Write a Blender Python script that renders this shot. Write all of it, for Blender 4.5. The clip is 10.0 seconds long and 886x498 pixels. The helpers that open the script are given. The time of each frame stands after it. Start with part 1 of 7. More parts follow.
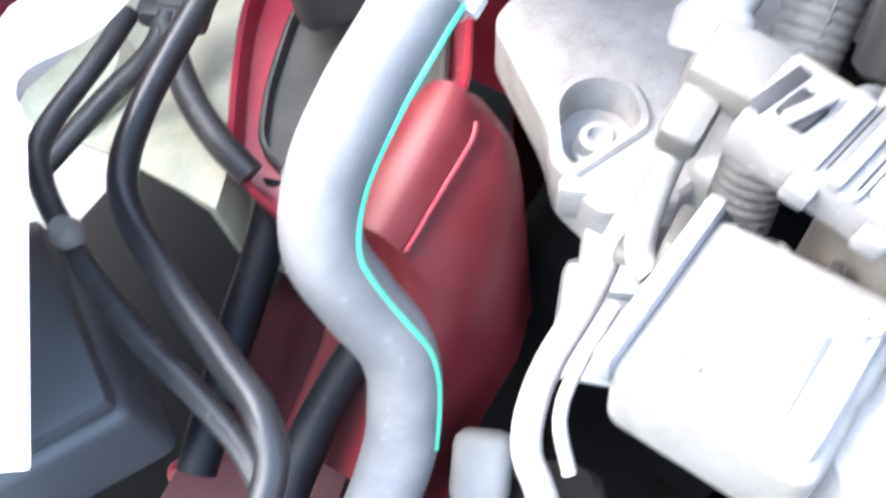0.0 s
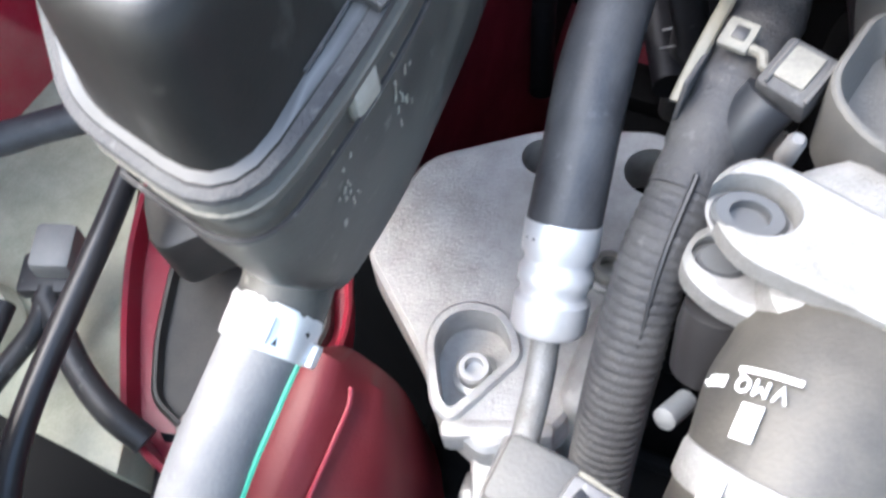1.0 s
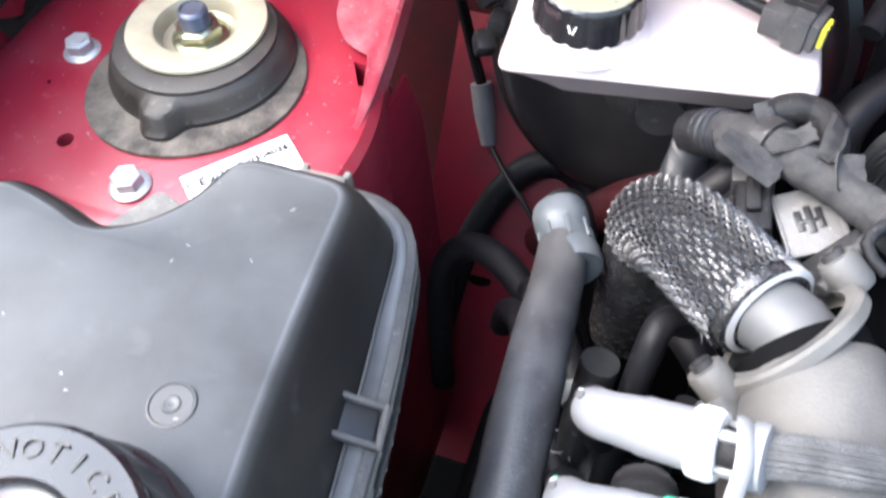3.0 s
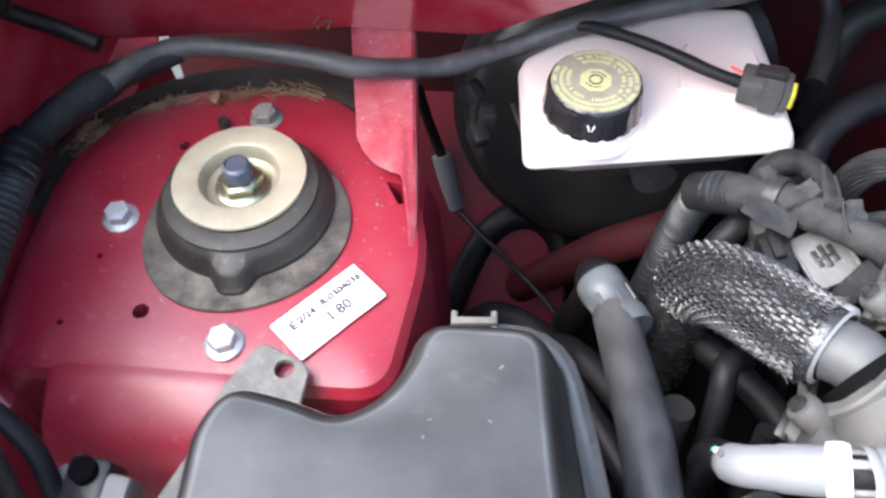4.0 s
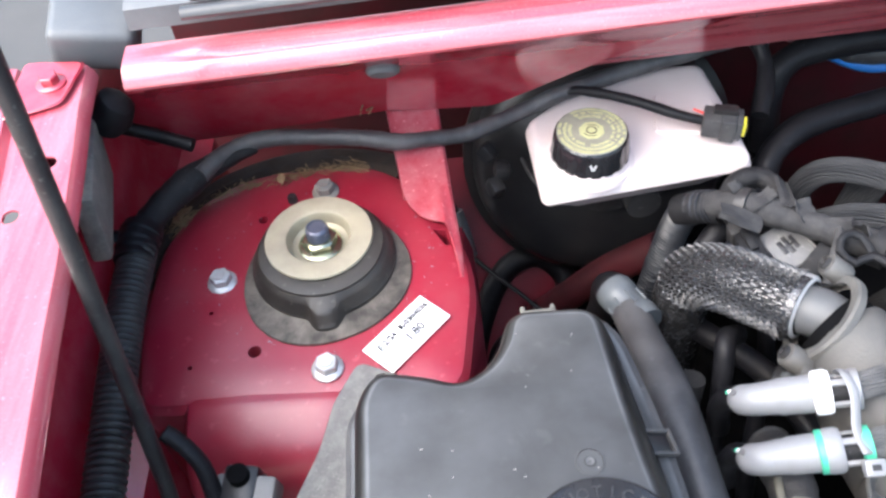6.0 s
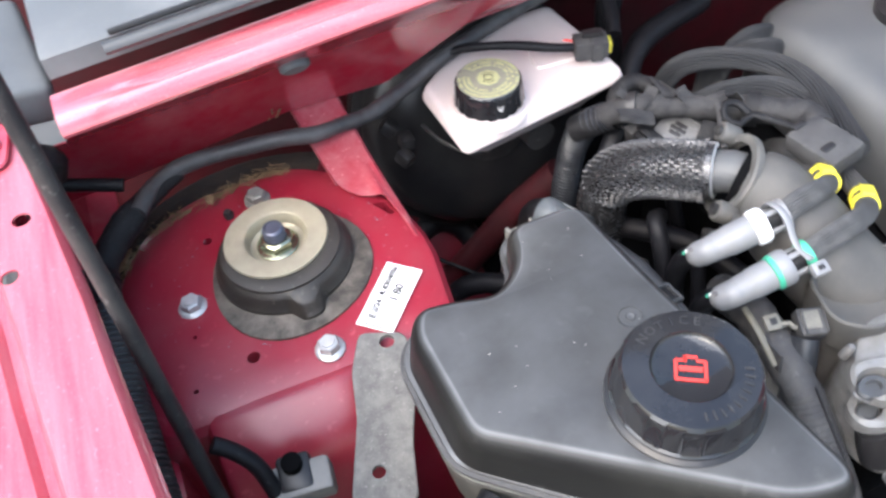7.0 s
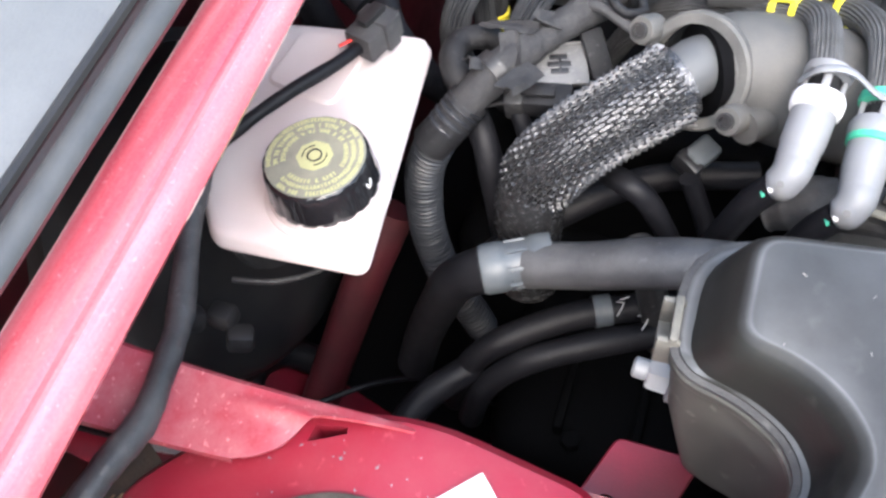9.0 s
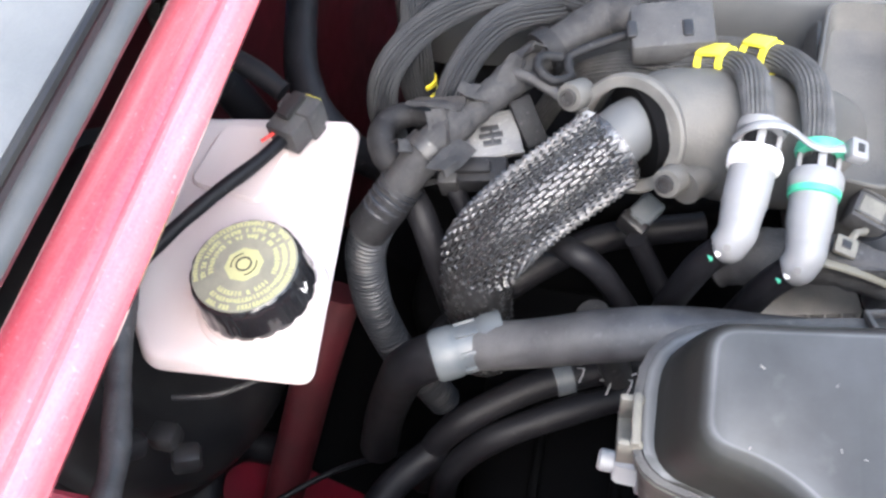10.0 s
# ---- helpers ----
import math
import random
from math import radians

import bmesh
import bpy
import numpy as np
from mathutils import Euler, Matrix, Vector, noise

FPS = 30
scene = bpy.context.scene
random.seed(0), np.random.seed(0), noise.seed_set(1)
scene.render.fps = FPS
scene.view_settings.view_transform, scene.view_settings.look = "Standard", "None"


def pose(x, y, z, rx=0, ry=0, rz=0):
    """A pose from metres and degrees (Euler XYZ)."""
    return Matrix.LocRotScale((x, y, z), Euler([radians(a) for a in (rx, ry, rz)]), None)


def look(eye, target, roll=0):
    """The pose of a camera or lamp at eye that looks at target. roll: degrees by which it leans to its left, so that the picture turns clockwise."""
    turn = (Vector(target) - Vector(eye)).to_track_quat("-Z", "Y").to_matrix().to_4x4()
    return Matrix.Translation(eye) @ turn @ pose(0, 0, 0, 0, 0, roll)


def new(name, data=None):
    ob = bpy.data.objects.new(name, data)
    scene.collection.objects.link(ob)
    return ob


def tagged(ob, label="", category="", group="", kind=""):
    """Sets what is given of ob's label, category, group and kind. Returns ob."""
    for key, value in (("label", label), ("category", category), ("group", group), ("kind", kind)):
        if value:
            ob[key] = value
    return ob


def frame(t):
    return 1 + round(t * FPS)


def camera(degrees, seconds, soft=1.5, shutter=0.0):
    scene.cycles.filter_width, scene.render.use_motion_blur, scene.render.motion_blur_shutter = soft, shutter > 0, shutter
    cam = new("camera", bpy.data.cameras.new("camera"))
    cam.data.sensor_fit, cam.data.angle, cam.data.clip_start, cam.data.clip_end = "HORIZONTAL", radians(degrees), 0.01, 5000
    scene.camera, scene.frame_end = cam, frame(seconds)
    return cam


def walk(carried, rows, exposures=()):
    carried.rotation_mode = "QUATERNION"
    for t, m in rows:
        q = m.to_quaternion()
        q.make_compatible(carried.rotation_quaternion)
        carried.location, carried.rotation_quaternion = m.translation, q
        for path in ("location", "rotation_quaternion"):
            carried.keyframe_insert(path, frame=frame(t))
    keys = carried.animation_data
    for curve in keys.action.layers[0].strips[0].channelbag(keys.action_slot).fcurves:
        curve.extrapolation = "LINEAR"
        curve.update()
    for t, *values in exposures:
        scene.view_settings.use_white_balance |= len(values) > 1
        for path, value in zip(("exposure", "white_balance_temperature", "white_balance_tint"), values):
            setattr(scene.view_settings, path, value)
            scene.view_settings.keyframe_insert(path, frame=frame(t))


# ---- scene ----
from mathutils import geometry

cam = camera(56.30, 10.0, 2.6, 0.3)
PATH = [
    (0, (0.2605, -0.4700, 1.0065), (0.1095, -0.2881, 0.5659), -8.68),
    (0.2, (0.2602, -0.4483, 1.0228), (0.1161, -0.2628, 0.5814), -8.99),
    (0.3, (0.2606, -0.4372, 1.0303), (0.1197, -0.2516, 0.5879), -9.49),
    (0.4, (0.2598, -0.4291, 1.0353), (0.1223, -0.2397, 0.5935), -9.23),
    (0.5, (0.2588, -0.4182, 1.0396), (0.1233, -0.2296, 0.5968), -9.41),
    (1, (0.2604, -0.3839, 1.0577), (0.1219, -0.1874, 0.6193), -11.66),
    (1.5, (0.2620, -0.3541, 1.0788), (0.1271, -0.1438, 0.6456), -11.16),
    (2, (0.2555, -0.3276, 1.1056), (0.1257, -0.0952, 0.6824), -8.93),
    (2.5, (0.2414, -0.2996, 1.1256), (0.1233, -0.0431, 0.7130), -5.84),
    (3, (0.2322, -0.2707, 1.1420), (0.1216, -0.0051, 0.7331), -4.79),
    (3.2, (0.2261, -0.2639, 1.1486), (0.1175, 0.0068, 0.7425), -3.60),
    (4.3, (0.1036, -0.2842, 1.2235), (0.0978, 0.0050, 0.8156), -2.69),
    (4.5, (0.0896, -0.2860, 1.2302), (0.0910, 0.0049, 0.8236), -1.88),
    (5, (0.0680, -0.2949, 1.2394), (0.0742, 0.0060, 0.8401), -1.53),
    (5.5, (0.0842, -0.3274, 1.2438), (0.0784, -0.0050, 0.8617), -3.60),
    (5.7, (0.1038, -0.3406, 1.2609), (0.0852, -0.0191, 0.8784), -6.15),
    (6.8, (0.0148, -0.4059, 1.2867), (0.0792, -0.0800, 0.9130), -7.41),
    (7, (-0.0048, -0.3977, 1.2887), (0.0903, -0.0906, 0.9058), -7.97),
    (7.5, (-0.0194, -0.3023, 1.2587), (0.1099, -0.0168, 0.8691), -10.48),
    (8, (-0.0055, -0.1991, 1.2209), (0.1421, 0.0444, 0.8099), -13.08),
    (8.5, (-0.0052, -0.1457, 1.1970), (0.1999, 0.0407, 0.7808), -11.45),
    (9, (-0.0085, -0.1134, 1.1856), (0.2314, 0.0152, 0.7662), -10.92),
    (9.5, (0.0194, -0.1037, 1.1678), (0.2800, 0.0106, 0.7567), -11.58),
    (10, (0.0245, -0.1130, 1.1859), (0.2859, -0.0033, 0.7740), -12.43),
]
EXPOSURES = [(t, e, 5750, 11) for t, e in ((0, 3.25), (0.5, 2.72), (1.0, 2.48), (1.5, 2.38), (2.0, 2.75), (2.5, 2.6), (3.0, 2.48), (4.5, 1.9), (5.5, 1.93), (7.0, 1.7), (8.0, 1.65), (9.0, 1.9), (10.0, 2.05))]
walk(cam, [(t, look(eye, target, roll)) for t, eye, target, roll in PATH], EXPOSURES)

# ---------- world, sun, exposure ----------
world = bpy.data.worlds.new("sky")
scene.world = world
world.use_nodes = True
wn = world.node_tree.nodes
wl = world.node_tree.links
bg = wn["Background"]
sky = wn.new("ShaderNodeTexSky")
sky.sky_type = "NISHITA"
sky.sun_disc = False
sky.sun_elevation = radians(53)
sky.sun_rotation = radians(246)
sky.air_density, sky.dust_density, sky.ozone_density = 2.0, 6.0, 1.5
wl.new(sky.outputs[0], bg.inputs[0])
bg.inputs[1].default_value = 0.15
sun = new("sun", bpy.data.lights.new("sun", "SUN"))
sun.data.energy = 1.75
sun.data.angle = radians(78)
sun.data.color = (1.0, 0.96, 0.92)
sun.matrix_world = look((-1.75, -0.95, 3.6), (0.15, -0.1, 0.85))

# ---------- materials ----------


def material(name, base, rough=0.5, metal=0.0, dust=None, amount=0.4, grain=60.0, bump=0.15, coat=0.0, fine=900.0, spec=0.5, specks=0.0, stretch=None):
    """Principled surface: base colour varied by a broad and a fine noise, dust film, fine relief."""
    m = bpy.data.materials.new(name)
    m.use_nodes = True
    n, l = m.node_tree.nodes, m.node_tree.links
    b = n["Principled BSDF"]
    tc = n.new("ShaderNodeTexCoord")
    big = n.new("ShaderNodeTexNoise")
    big.inputs["Scale"].default_value = grain
    big.inputs["Detail"].default_value = 6.0
    big.inputs["Roughness"].default_value = 0.62
    small = n.new("ShaderNodeTexNoise")
    small.inputs["Scale"].default_value = fine
    small.inputs["Detail"].default_value = 3.0
    for t in (big, small):
        l.new(tc.outputs["Object"], t.inputs["Vector"])
    if stretch:
        mp = n.new("ShaderNodeMapping")
        mp.inputs["Scale"].default_value = stretch
        l.new(tc.outputs["Object"], mp.inputs["Vector"])
        l.new(mp.outputs[0], big.inputs["Vector"])
    ramp = n.new("ShaderNodeValToRGB")
    ramp.color_ramp.elements[0].position = 0.38
    ramp.color_ramp.elements[1].position = 0.72
    l.new(big.outputs["Fac"], ramp.inputs[0])
    mul = n.new("ShaderNodeMath")
    mul.operation = "MULTIPLY"
    mul.inputs[1].default_value = amount
    l.new(ramp.outputs[0], mul.inputs[0])
    add = n.new("ShaderNodeMath")
    add.operation = "MULTIPLY_ADD"
    add.inputs[1].default_value = amount * 0.5
    l.new(small.outputs["Fac"], add.inputs[0])
    l.new(mul.outputs[0], add.inputs[2])
    mix = n.new("ShaderNodeMix")
    mix.data_type = "RGBA"
    mix.clamp_factor = True
    mix.inputs["A"].default_value = (*base, 1)
    mix.inputs["B"].default_value = (*(dust or tuple(min(1, c * 1.35 + 0.004) for c in base)), 1)
    l.new(add.outputs[0], mix.inputs["Factor"])
    colour = mix.outputs["Result"]
    if specks:
        sp = n.new("ShaderNodeTexNoise")
        sp.inputs["Scale"].default_value = grain * 5.3
        sp.inputs["Detail"].default_value = 4.0
        sp.inputs["Distortion"].default_value = 0.2
        l.new(tc.outputs["Object"], sp.inputs["Vector"])
        cutoff = n.new("ShaderNodeMapRange")
        cutoff.inputs["From Min"].default_value, cutoff.inputs["From Max"].default_value = 0.63, 0.72
        cutoff.inputs["To Max"].default_value = specks
        l.new(sp.outputs["Fac"], cutoff.inputs["Value"])
        worn = n.new("ShaderNodeMix")
        worn.data_type = "RGBA"
        c = mix.inputs["B"].default_value
        worn.inputs["B"].default_value = (*(min(0.8, k * 1.7 + 0.02) for k in list(c)[:3]), 1)
        l.new(cutoff.outputs[0], worn.inputs["Factor"])
        l.new(colour, worn.inputs["A"])
        colour = worn.outputs["Result"]
    l.new(colour, b.inputs["Base Color"])
    rr = n.new("ShaderNodeMath")
    rr.operation = "MULTIPLY_ADD"
    rr.inputs[1].default_value = 0.3
    rr.inputs[2].default_value = rough - 0.08
    rr.use_clamp = True
    l.new(add.outputs[0], rr.inputs[0])
    l.new(rr.outputs[0], b.inputs["Roughness"])
    b.inputs["Metallic"].default_value = metal
    b.inputs["Coat Weight"].default_value = coat
    b.inputs["Coat Roughness"].default_value = 0.07
    b.inputs["Specular IOR Level"].default_value = spec
    bp = n.new("ShaderNodeBump")
    bp.inputs["Strength"].default_value = bump
    bp.inputs["Distance"].default_value = 0.0006
    l.new(small.outputs["Fac"], bp.inputs["Height"])
    l.new(bp.outputs[0], b.inputs["Normal"])
    return m


def ribbed(name, base, dust, rough, scale, strength):
    """Woven sleeve: fine lengthwise threads over a dusty cloth."""
    m = material(name, base, rough, 0.0, dust, 0.6, 90.0, 0.3, spec=0.3)
    n, l = m.node_tree.nodes, m.node_tree.links
    vo = n.new("ShaderNodeTexVoronoi")
    vo.inputs["Scale"].default_value = scale
    tc = [k for k in n if k.type == "TEX_COORD"][0]
    l.new(tc.outputs["Object"], vo.inputs["Vector"])
    bp = n.new("ShaderNodeBump")
    bp.inputs["Strength"].default_value = strength
    bp.inputs["Distance"].default_value = 0.0008
    l.new(vo.outputs["Distance"], bp.inputs["Height"])
    l.new(bp.outputs[0], n["Principled BSDF"].inputs["Normal"])
    return m


RED = material("red_paint", (0.36, 0.007, 0.028), 0.18, 0, (0.43, 0.15, 0.17), 0.26, 40, 0.04, 1.0)
# rail and wing reds paled by dust and painted sky sheen, streaked like reflections
RED_SHEEN = material("red_paint_sheen", (0.42, 0.036, 0.062), 0.22, 0, (0.54, 0.33, 0.345), 0.36, 110, 0.05, 1.0, stretch=(0.06, 1.0, 1.0), specks=0.12)
RED_WING = material("red_wing_paint", (0.42, 0.036, 0.062), 0.22, 0, (0.54, 0.33, 0.345), 0.26, 90, 0.05, 1.0, stretch=(1.0, 0.08, 1.0), specks=0.12)
RED_DUSTY = material("red_paint_dusty", (0.225, 0.005, 0.021), 0.38, 0, (0.25, 0.042, 0.052), 0.46, 30, 0.12, 0.35, specks=0.34)
RED_DUSTY.node_tree.nodes["Principled BSDF"].inputs["Coat Roughness"].default_value = 0.24
RED.node_tree.nodes["Principled BSDF"].inputs["Coat Roughness"].default_value = 0.14
RED_SCUFFED = material("red_paint_scuffed", (0.28, 0.014, 0.034), 0.4, 0, (0.40, 0.17, 0.18), 0.5, 70, 0.15, 0.4, specks=0.5)
# matt red kept dark to include the shade around the front rail
RED_MATT_SHADED = material("red_paint_matt_shaded", (0.090, 0.005, 0.010), 0.5, 0, (0.16, 0.035, 0.035), 0.35, 30, 0.2, spec=0.35)
# body red darkened in two steps to carry the shade low in the bay
RED_SHADED = material("red_paint_shaded", (0.18, 0.006, 0.019), 0.42, 0, (0.035, 0.012, 0.013), 0.42, 20, 0.15)
RED_DEEP_SHADE = material("red_paint_deep_shade", (0.055, 0.003, 0.007), 0.6, 0, (0.015, 0.008, 0.008), 0.6, 20, 0.15, spec=0.3)
BLACK = material("black_plastic", (0.010, 0.010, 0.012), 0.36, 0, (0.05, 0.048, 0.044), 0.3, 24, 0.12, spec=0.35)
BLACK_GLOSS = material("black_gloss_plastic", (0.008, 0.008, 0.010), 0.12, 0, (0.06, 0.06, 0.06), 0.2, 40, 0.04)
GRAPHITE = material("dusty_black_plastic", (0.012, 0.012, 0.014), 0.45, 0, (0.062, 0.060, 0.056), 0.45, 45, 0.25, spec=0.4, specks=0.6)
RUBBER = material("black_rubber", (0.005, 0.005, 0.0065), 0.5, 0, (0.017, 0.017, 0.019), 0.4, 50, 0.25, spec=0.18, specks=0.35)
RUBBER_FILM = material("dust_filmed_rubber", (0.020, 0.020, 0.023), 0.44, 0, (0.078, 0.078, 0.079), 0.7, 40, 0.4, spec=0.45, specks=0.22)
RUBBER_DUSTY = material("dusty_rubber", (0.007, 0.007, 0.0085), 0.58, 0, (0.026, 0.026, 0.027), 0.6, 70, 0.8, spec=0.18, specks=0.5)
RUBBER_GREY = material("grey_dusted_hose", (0.085, 0.085, 0.09), 0.6, 0, (0.19, 0.19, 0.185), 0.6, 35, 0.3, specks=0.12)
RUBBER_BROWN = material("brown_tinged_rubber", (0.024, 0.023, 0.021), 0.55, 0, (0.095, 0.087, 0.072), 0.5, 40, 0.25)
RUBBER_OLD = material("grimy_mount_rubber", (0.011, 0.010, 0.009), 0.5, 0, (0.048, 0.042, 0.034), 0.55, 40, 0.3, specks=0.6)
LOOM_TAPE = material("wrinkled_cloth_tape", (0.014, 0.014, 0.016), 0.72, 0, (0.046, 0.045, 0.045), 0.75, 130, 1.0, fine=420, spec=0.25, specks=0.3)
LOOM_DUST = material("dust_caked_cloth_tape", (0.028, 0.028, 0.031), 0.62, 0, (0.082, 0.081, 0.079), 0.6, 55, 0.8, spec=0.3, specks=0.25)
TRAY = material("dust_lined_cast_tray", (0.045, 0.045, 0.046), 0.62, 0.1, (0.10, 0.096, 0.088), 0.75, 28, 0.5)
# near black, standing for shade deep in the bay and inside hollows
DARK = material("bay_shade_black", (0.002, 0.002, 0.0025), 0.85, 0, (0.005, 0.005, 0.005), 0.5, 22, 0.3, spec=0.06)
ALU = material("cast_aluminium", (0.42, 0.416, 0.41), 0.5, 0.35, (0.24, 0.232, 0.215), 0.6, 70, 0.6)
CAST = material("grimy_cast_metal", (0.24, 0.24, 0.24), 0.55, 0.3, (0.13, 0.125, 0.115), 0.75, 60, 0.6)
FLANGE = material("weathered_casting", (0.066, 0.065, 0.063), 0.6, 0.15, (0.13, 0.125, 0.115), 0.65, 60, 0.5)
ALU_DUSTY = material("dusty_aluminium", (0.052, 0.051, 0.050), 0.6, 0.15, (0.112, 0.107, 0.098), 0.65, 30, 0.5)
STEEL = material("zinc_steel", (0.56, 0.57, 0.575), 0.42, 0.65, (0.40, 0.39, 0.37), 0.6, 120, 0.2)
CHROME = material("bright_steel", (0.80, 0.80, 0.80), 0.2, 1.0, (0.6, 0.6, 0.6), 0.3, 200, 0.1)
TANK = material("tank_plastic", (0.008, 0.008, 0.0085), 0.44, 0, (0.029, 0.029, 0.025), 0.45, 16, 0.1, 0.9, spec=0.16, specks=0.25, stretch=(1.0, 1.0, 0.35))
TANK.node_tree.nodes["Principled BSDF"].inputs["Coat Roughness"].default_value = 0.36
TANK.node_tree.nodes["Principled BSDF"].inputs["Coat IOR"].default_value = 1.5
SEAL_GREY = material("silver_grey_seal", (0.045, 0.047, 0.050), 0.4, 0, (0.09, 0.09, 0.09), 0.4, 60, 0.15)
MID_GREY = material("mid_grey_plastic", (0.080, 0.080, 0.085), 0.5, 0, (0.155, 0.151, 0.142), 0.6, 70, 0.3, specks=0.5)
SHELL_DUST = material("dust_filmed_tank", (0.027, 0.027, 0.025), 0.45, 0, (0.100, 0.098, 0.087), 0.8, 25, 0.2, spec=0.4, specks=0.5)
RIM_DUST = material("dust_caked_plastic", (0.060, 0.058, 0.052), 0.6, 0, (0.20, 0.19, 0.16), 0.6, 60, 0.3)
RIM_PALE = material("yellowed_plastic", (0.13, 0.122, 0.095), 0.5, 0, (0.08, 0.075, 0.06), 0.5, 80, 0.3)
TAB_PALE = material("pale_scuffed_plastic", (0.30, 0.29, 0.25), 0.6, 0, (0.17, 0.16, 0.14), 0.5, 120, 0.3)
GOLD = material("passivated_steel", (0.42, 0.385, 0.285), 0.42, 0.45, (0.27, 0.25, 0.19), 0.6, 45, 0.25)
NUT = material("olive_chromated_steel", (0.36, 0.37, 0.26), 0.2, 0.9, (0.22, 0.21, 0.16), 0.5, 120, 0.15)
STUD = material("blued_steel", (0.07, 0.08, 0.12), 0.36, 0.5, (0.13, 0.13, 0.15), 0.5, 150, 0.2)
GRIMY_PLATE = material("dirt_streaked_steel", (0.085, 0.083, 0.079), 0.65, 0.2, (0.20, 0.195, 0.18), 0.95, 110, 0.6, specks=0.5)
CAP_TOP = material("worn_cap_face", (0.15, 0.15, 0.125), 0.5, 0, (0.28, 0.275, 0.21), 0.5, 90, 0.15)
MOUNT = material("grimy_plate", (0.145, 0.124, 0.098), 0.62, 0.1, (0.036, 0.031, 0.026), 0.95, 55, 0.5)
SHEET = material("weathered_steel", (0.17, 0.165, 0.155), 0.6, 0.3, (0.28, 0.265, 0.24), 0.5, 90, 0.4)
TRANSLUCENT = material("milky_plastic", (0.57, 0.51, 0.50), 0.4, 0, (0.50, 0.41, 0.385), 0.4, 22, 0.06)
LAMP_SHELL = material("olive_lamp_shell", (0.60, 0.58, 0.43), 0.4, 0, (0.17, 0.155, 0.08), 0.7, 16, 0.2)
YELLOW = material("yellow_print", (0.40, 0.40, 0.20), 0.55, 0, (0.31, 0.305, 0.18), 0.4, 150, 0.1)
YELLOW_CLIP = material("yellow_plastic", (0.75, 0.66, 0.03), 0.4, 0, (0.55, 0.48, 0.10), 0.3, 80, 0.1)
GREEN = material("green_plastic", (0.05, 0.36, 0.22), 0.45, 0, (0.10, 0.36, 0.25), 0.4, 90, 0.1)
WHITE = material("white_label", (0.86, 0.86, 0.86), 0.5, 0, (0.76, 0.76, 0.76), 0.2, 60, 0.03)
LIGHT_GREY = material("pale_grey_plastic", (0.19, 0.195, 0.21), 0.42, 0, (0.16, 0.157, 0.15), 0.5, 70, 0.15)
SLEEVE_GREY = material("blue_grey_sleeve", (0.052, 0.061, 0.070), 0.45, 0, (0.12, 0.13, 0.135), 0.5, 60, 0.12)
COVER_GREY = material("grey_cover", (0.052, 0.055, 0.060), 0.5, 0, (0.092, 0.092, 0.090), 0.55, 16, 0.15)
SCUTTLE = material("grey_scuttle_plastic", (0.080, 0.087, 0.094), 0.5, 0, (0.145, 0.15, 0.155), 0.6, 22, 0.3)
PRINT = material("dark_print", (0.02, 0.02, 0.022), 0.6, 0, None, 0.2)
RED_MARK = material("red_symbol", (0.60, 0.04, 0.03), 0.5, 0, None, 0.2)
WHITE_MARK = material("white_paint_mark", (0.80, 0.80, 0.79), 0.5, 0, None, 0.2)
DRY = material("dry_needles", (0.12, 0.068, 0.03), 0.8, 0, (0.30, 0.205, 0.11), 0.7, 90, 0.3)
# leaf mould brown, taken darker for the shaded gap it lies in
DRY_DARK = material("leaf_mould", (0.013, 0.009, 0.007), 0.95, 0, (0.045, 0.028, 0.018), 0.6, 120, 0.6)
RUST = material("rusty_steel", (0.20, 0.09, 0.04), 0.75, 0.2, (0.32, 0.22, 0.14), 0.6, 120, 0.5)
BLUE = material("blue_plastic", (0.02, 0.10, 0.30), 0.4, 0, None, 0.3)
BRAID_PALE = ribbed("dusty_woven_sleeve", (0.036, 0.037, 0.039), (0.12, 0.12, 0.12), 0.6, 1500, 0.5)
BRAID = ribbed("woven_sleeve", (0.011, 0.012, 0.014), (0.038, 0.039, 0.042), 0.6, 1500, 0.5)
CONDUIT = material("blue_grey_conduit", (0.013, 0.015, 0.019), 0.42, 0, (0.036, 0.038, 0.043), 0.45, 60, 0.2)
STRAP_WHITE = material("white_strap", (0.82, 0.83, 0.86), 0.55, 0, (0.72, 0.72, 0.78), 0.3, 120, 0.3)
FERRULE = material("satin_crimped_steel", (0.74, 0.74, 0.74), 0.36, 0.6, (0.60, 0.59, 0.57), 0.4, 120, 0.15)
WIRE = material("bright_wire", (0.10, 0.10, 0.105), 0.36, 0.75, (0.04, 0.04, 0.04), 0.7, 150, 0.05)
# dark foil with glints put into its colour as bright specks
FOIL = material("glint_flecked_foil", (0.022, 0.022, 0.024), 0.30, 0.7, (0.42, 0.42, 0.43), 0.22, 260, 0.8, specks=0.9)
# invented grey for the unseen bonnet, picked for what the tank reflects
BONNET_GREY = material("grey_bonnet_reflector", (0.17, 0.175, 0.19), 0.85, 0, (0.24, 0.245, 0.26), 0.6, 12, 0.5, spec=0.2)
ASPHALT = material("asphalt", (0.05, 0.05, 0.05), 0.85, 0, (0.09, 0.088, 0.085), 0.6, 3, 0.6)



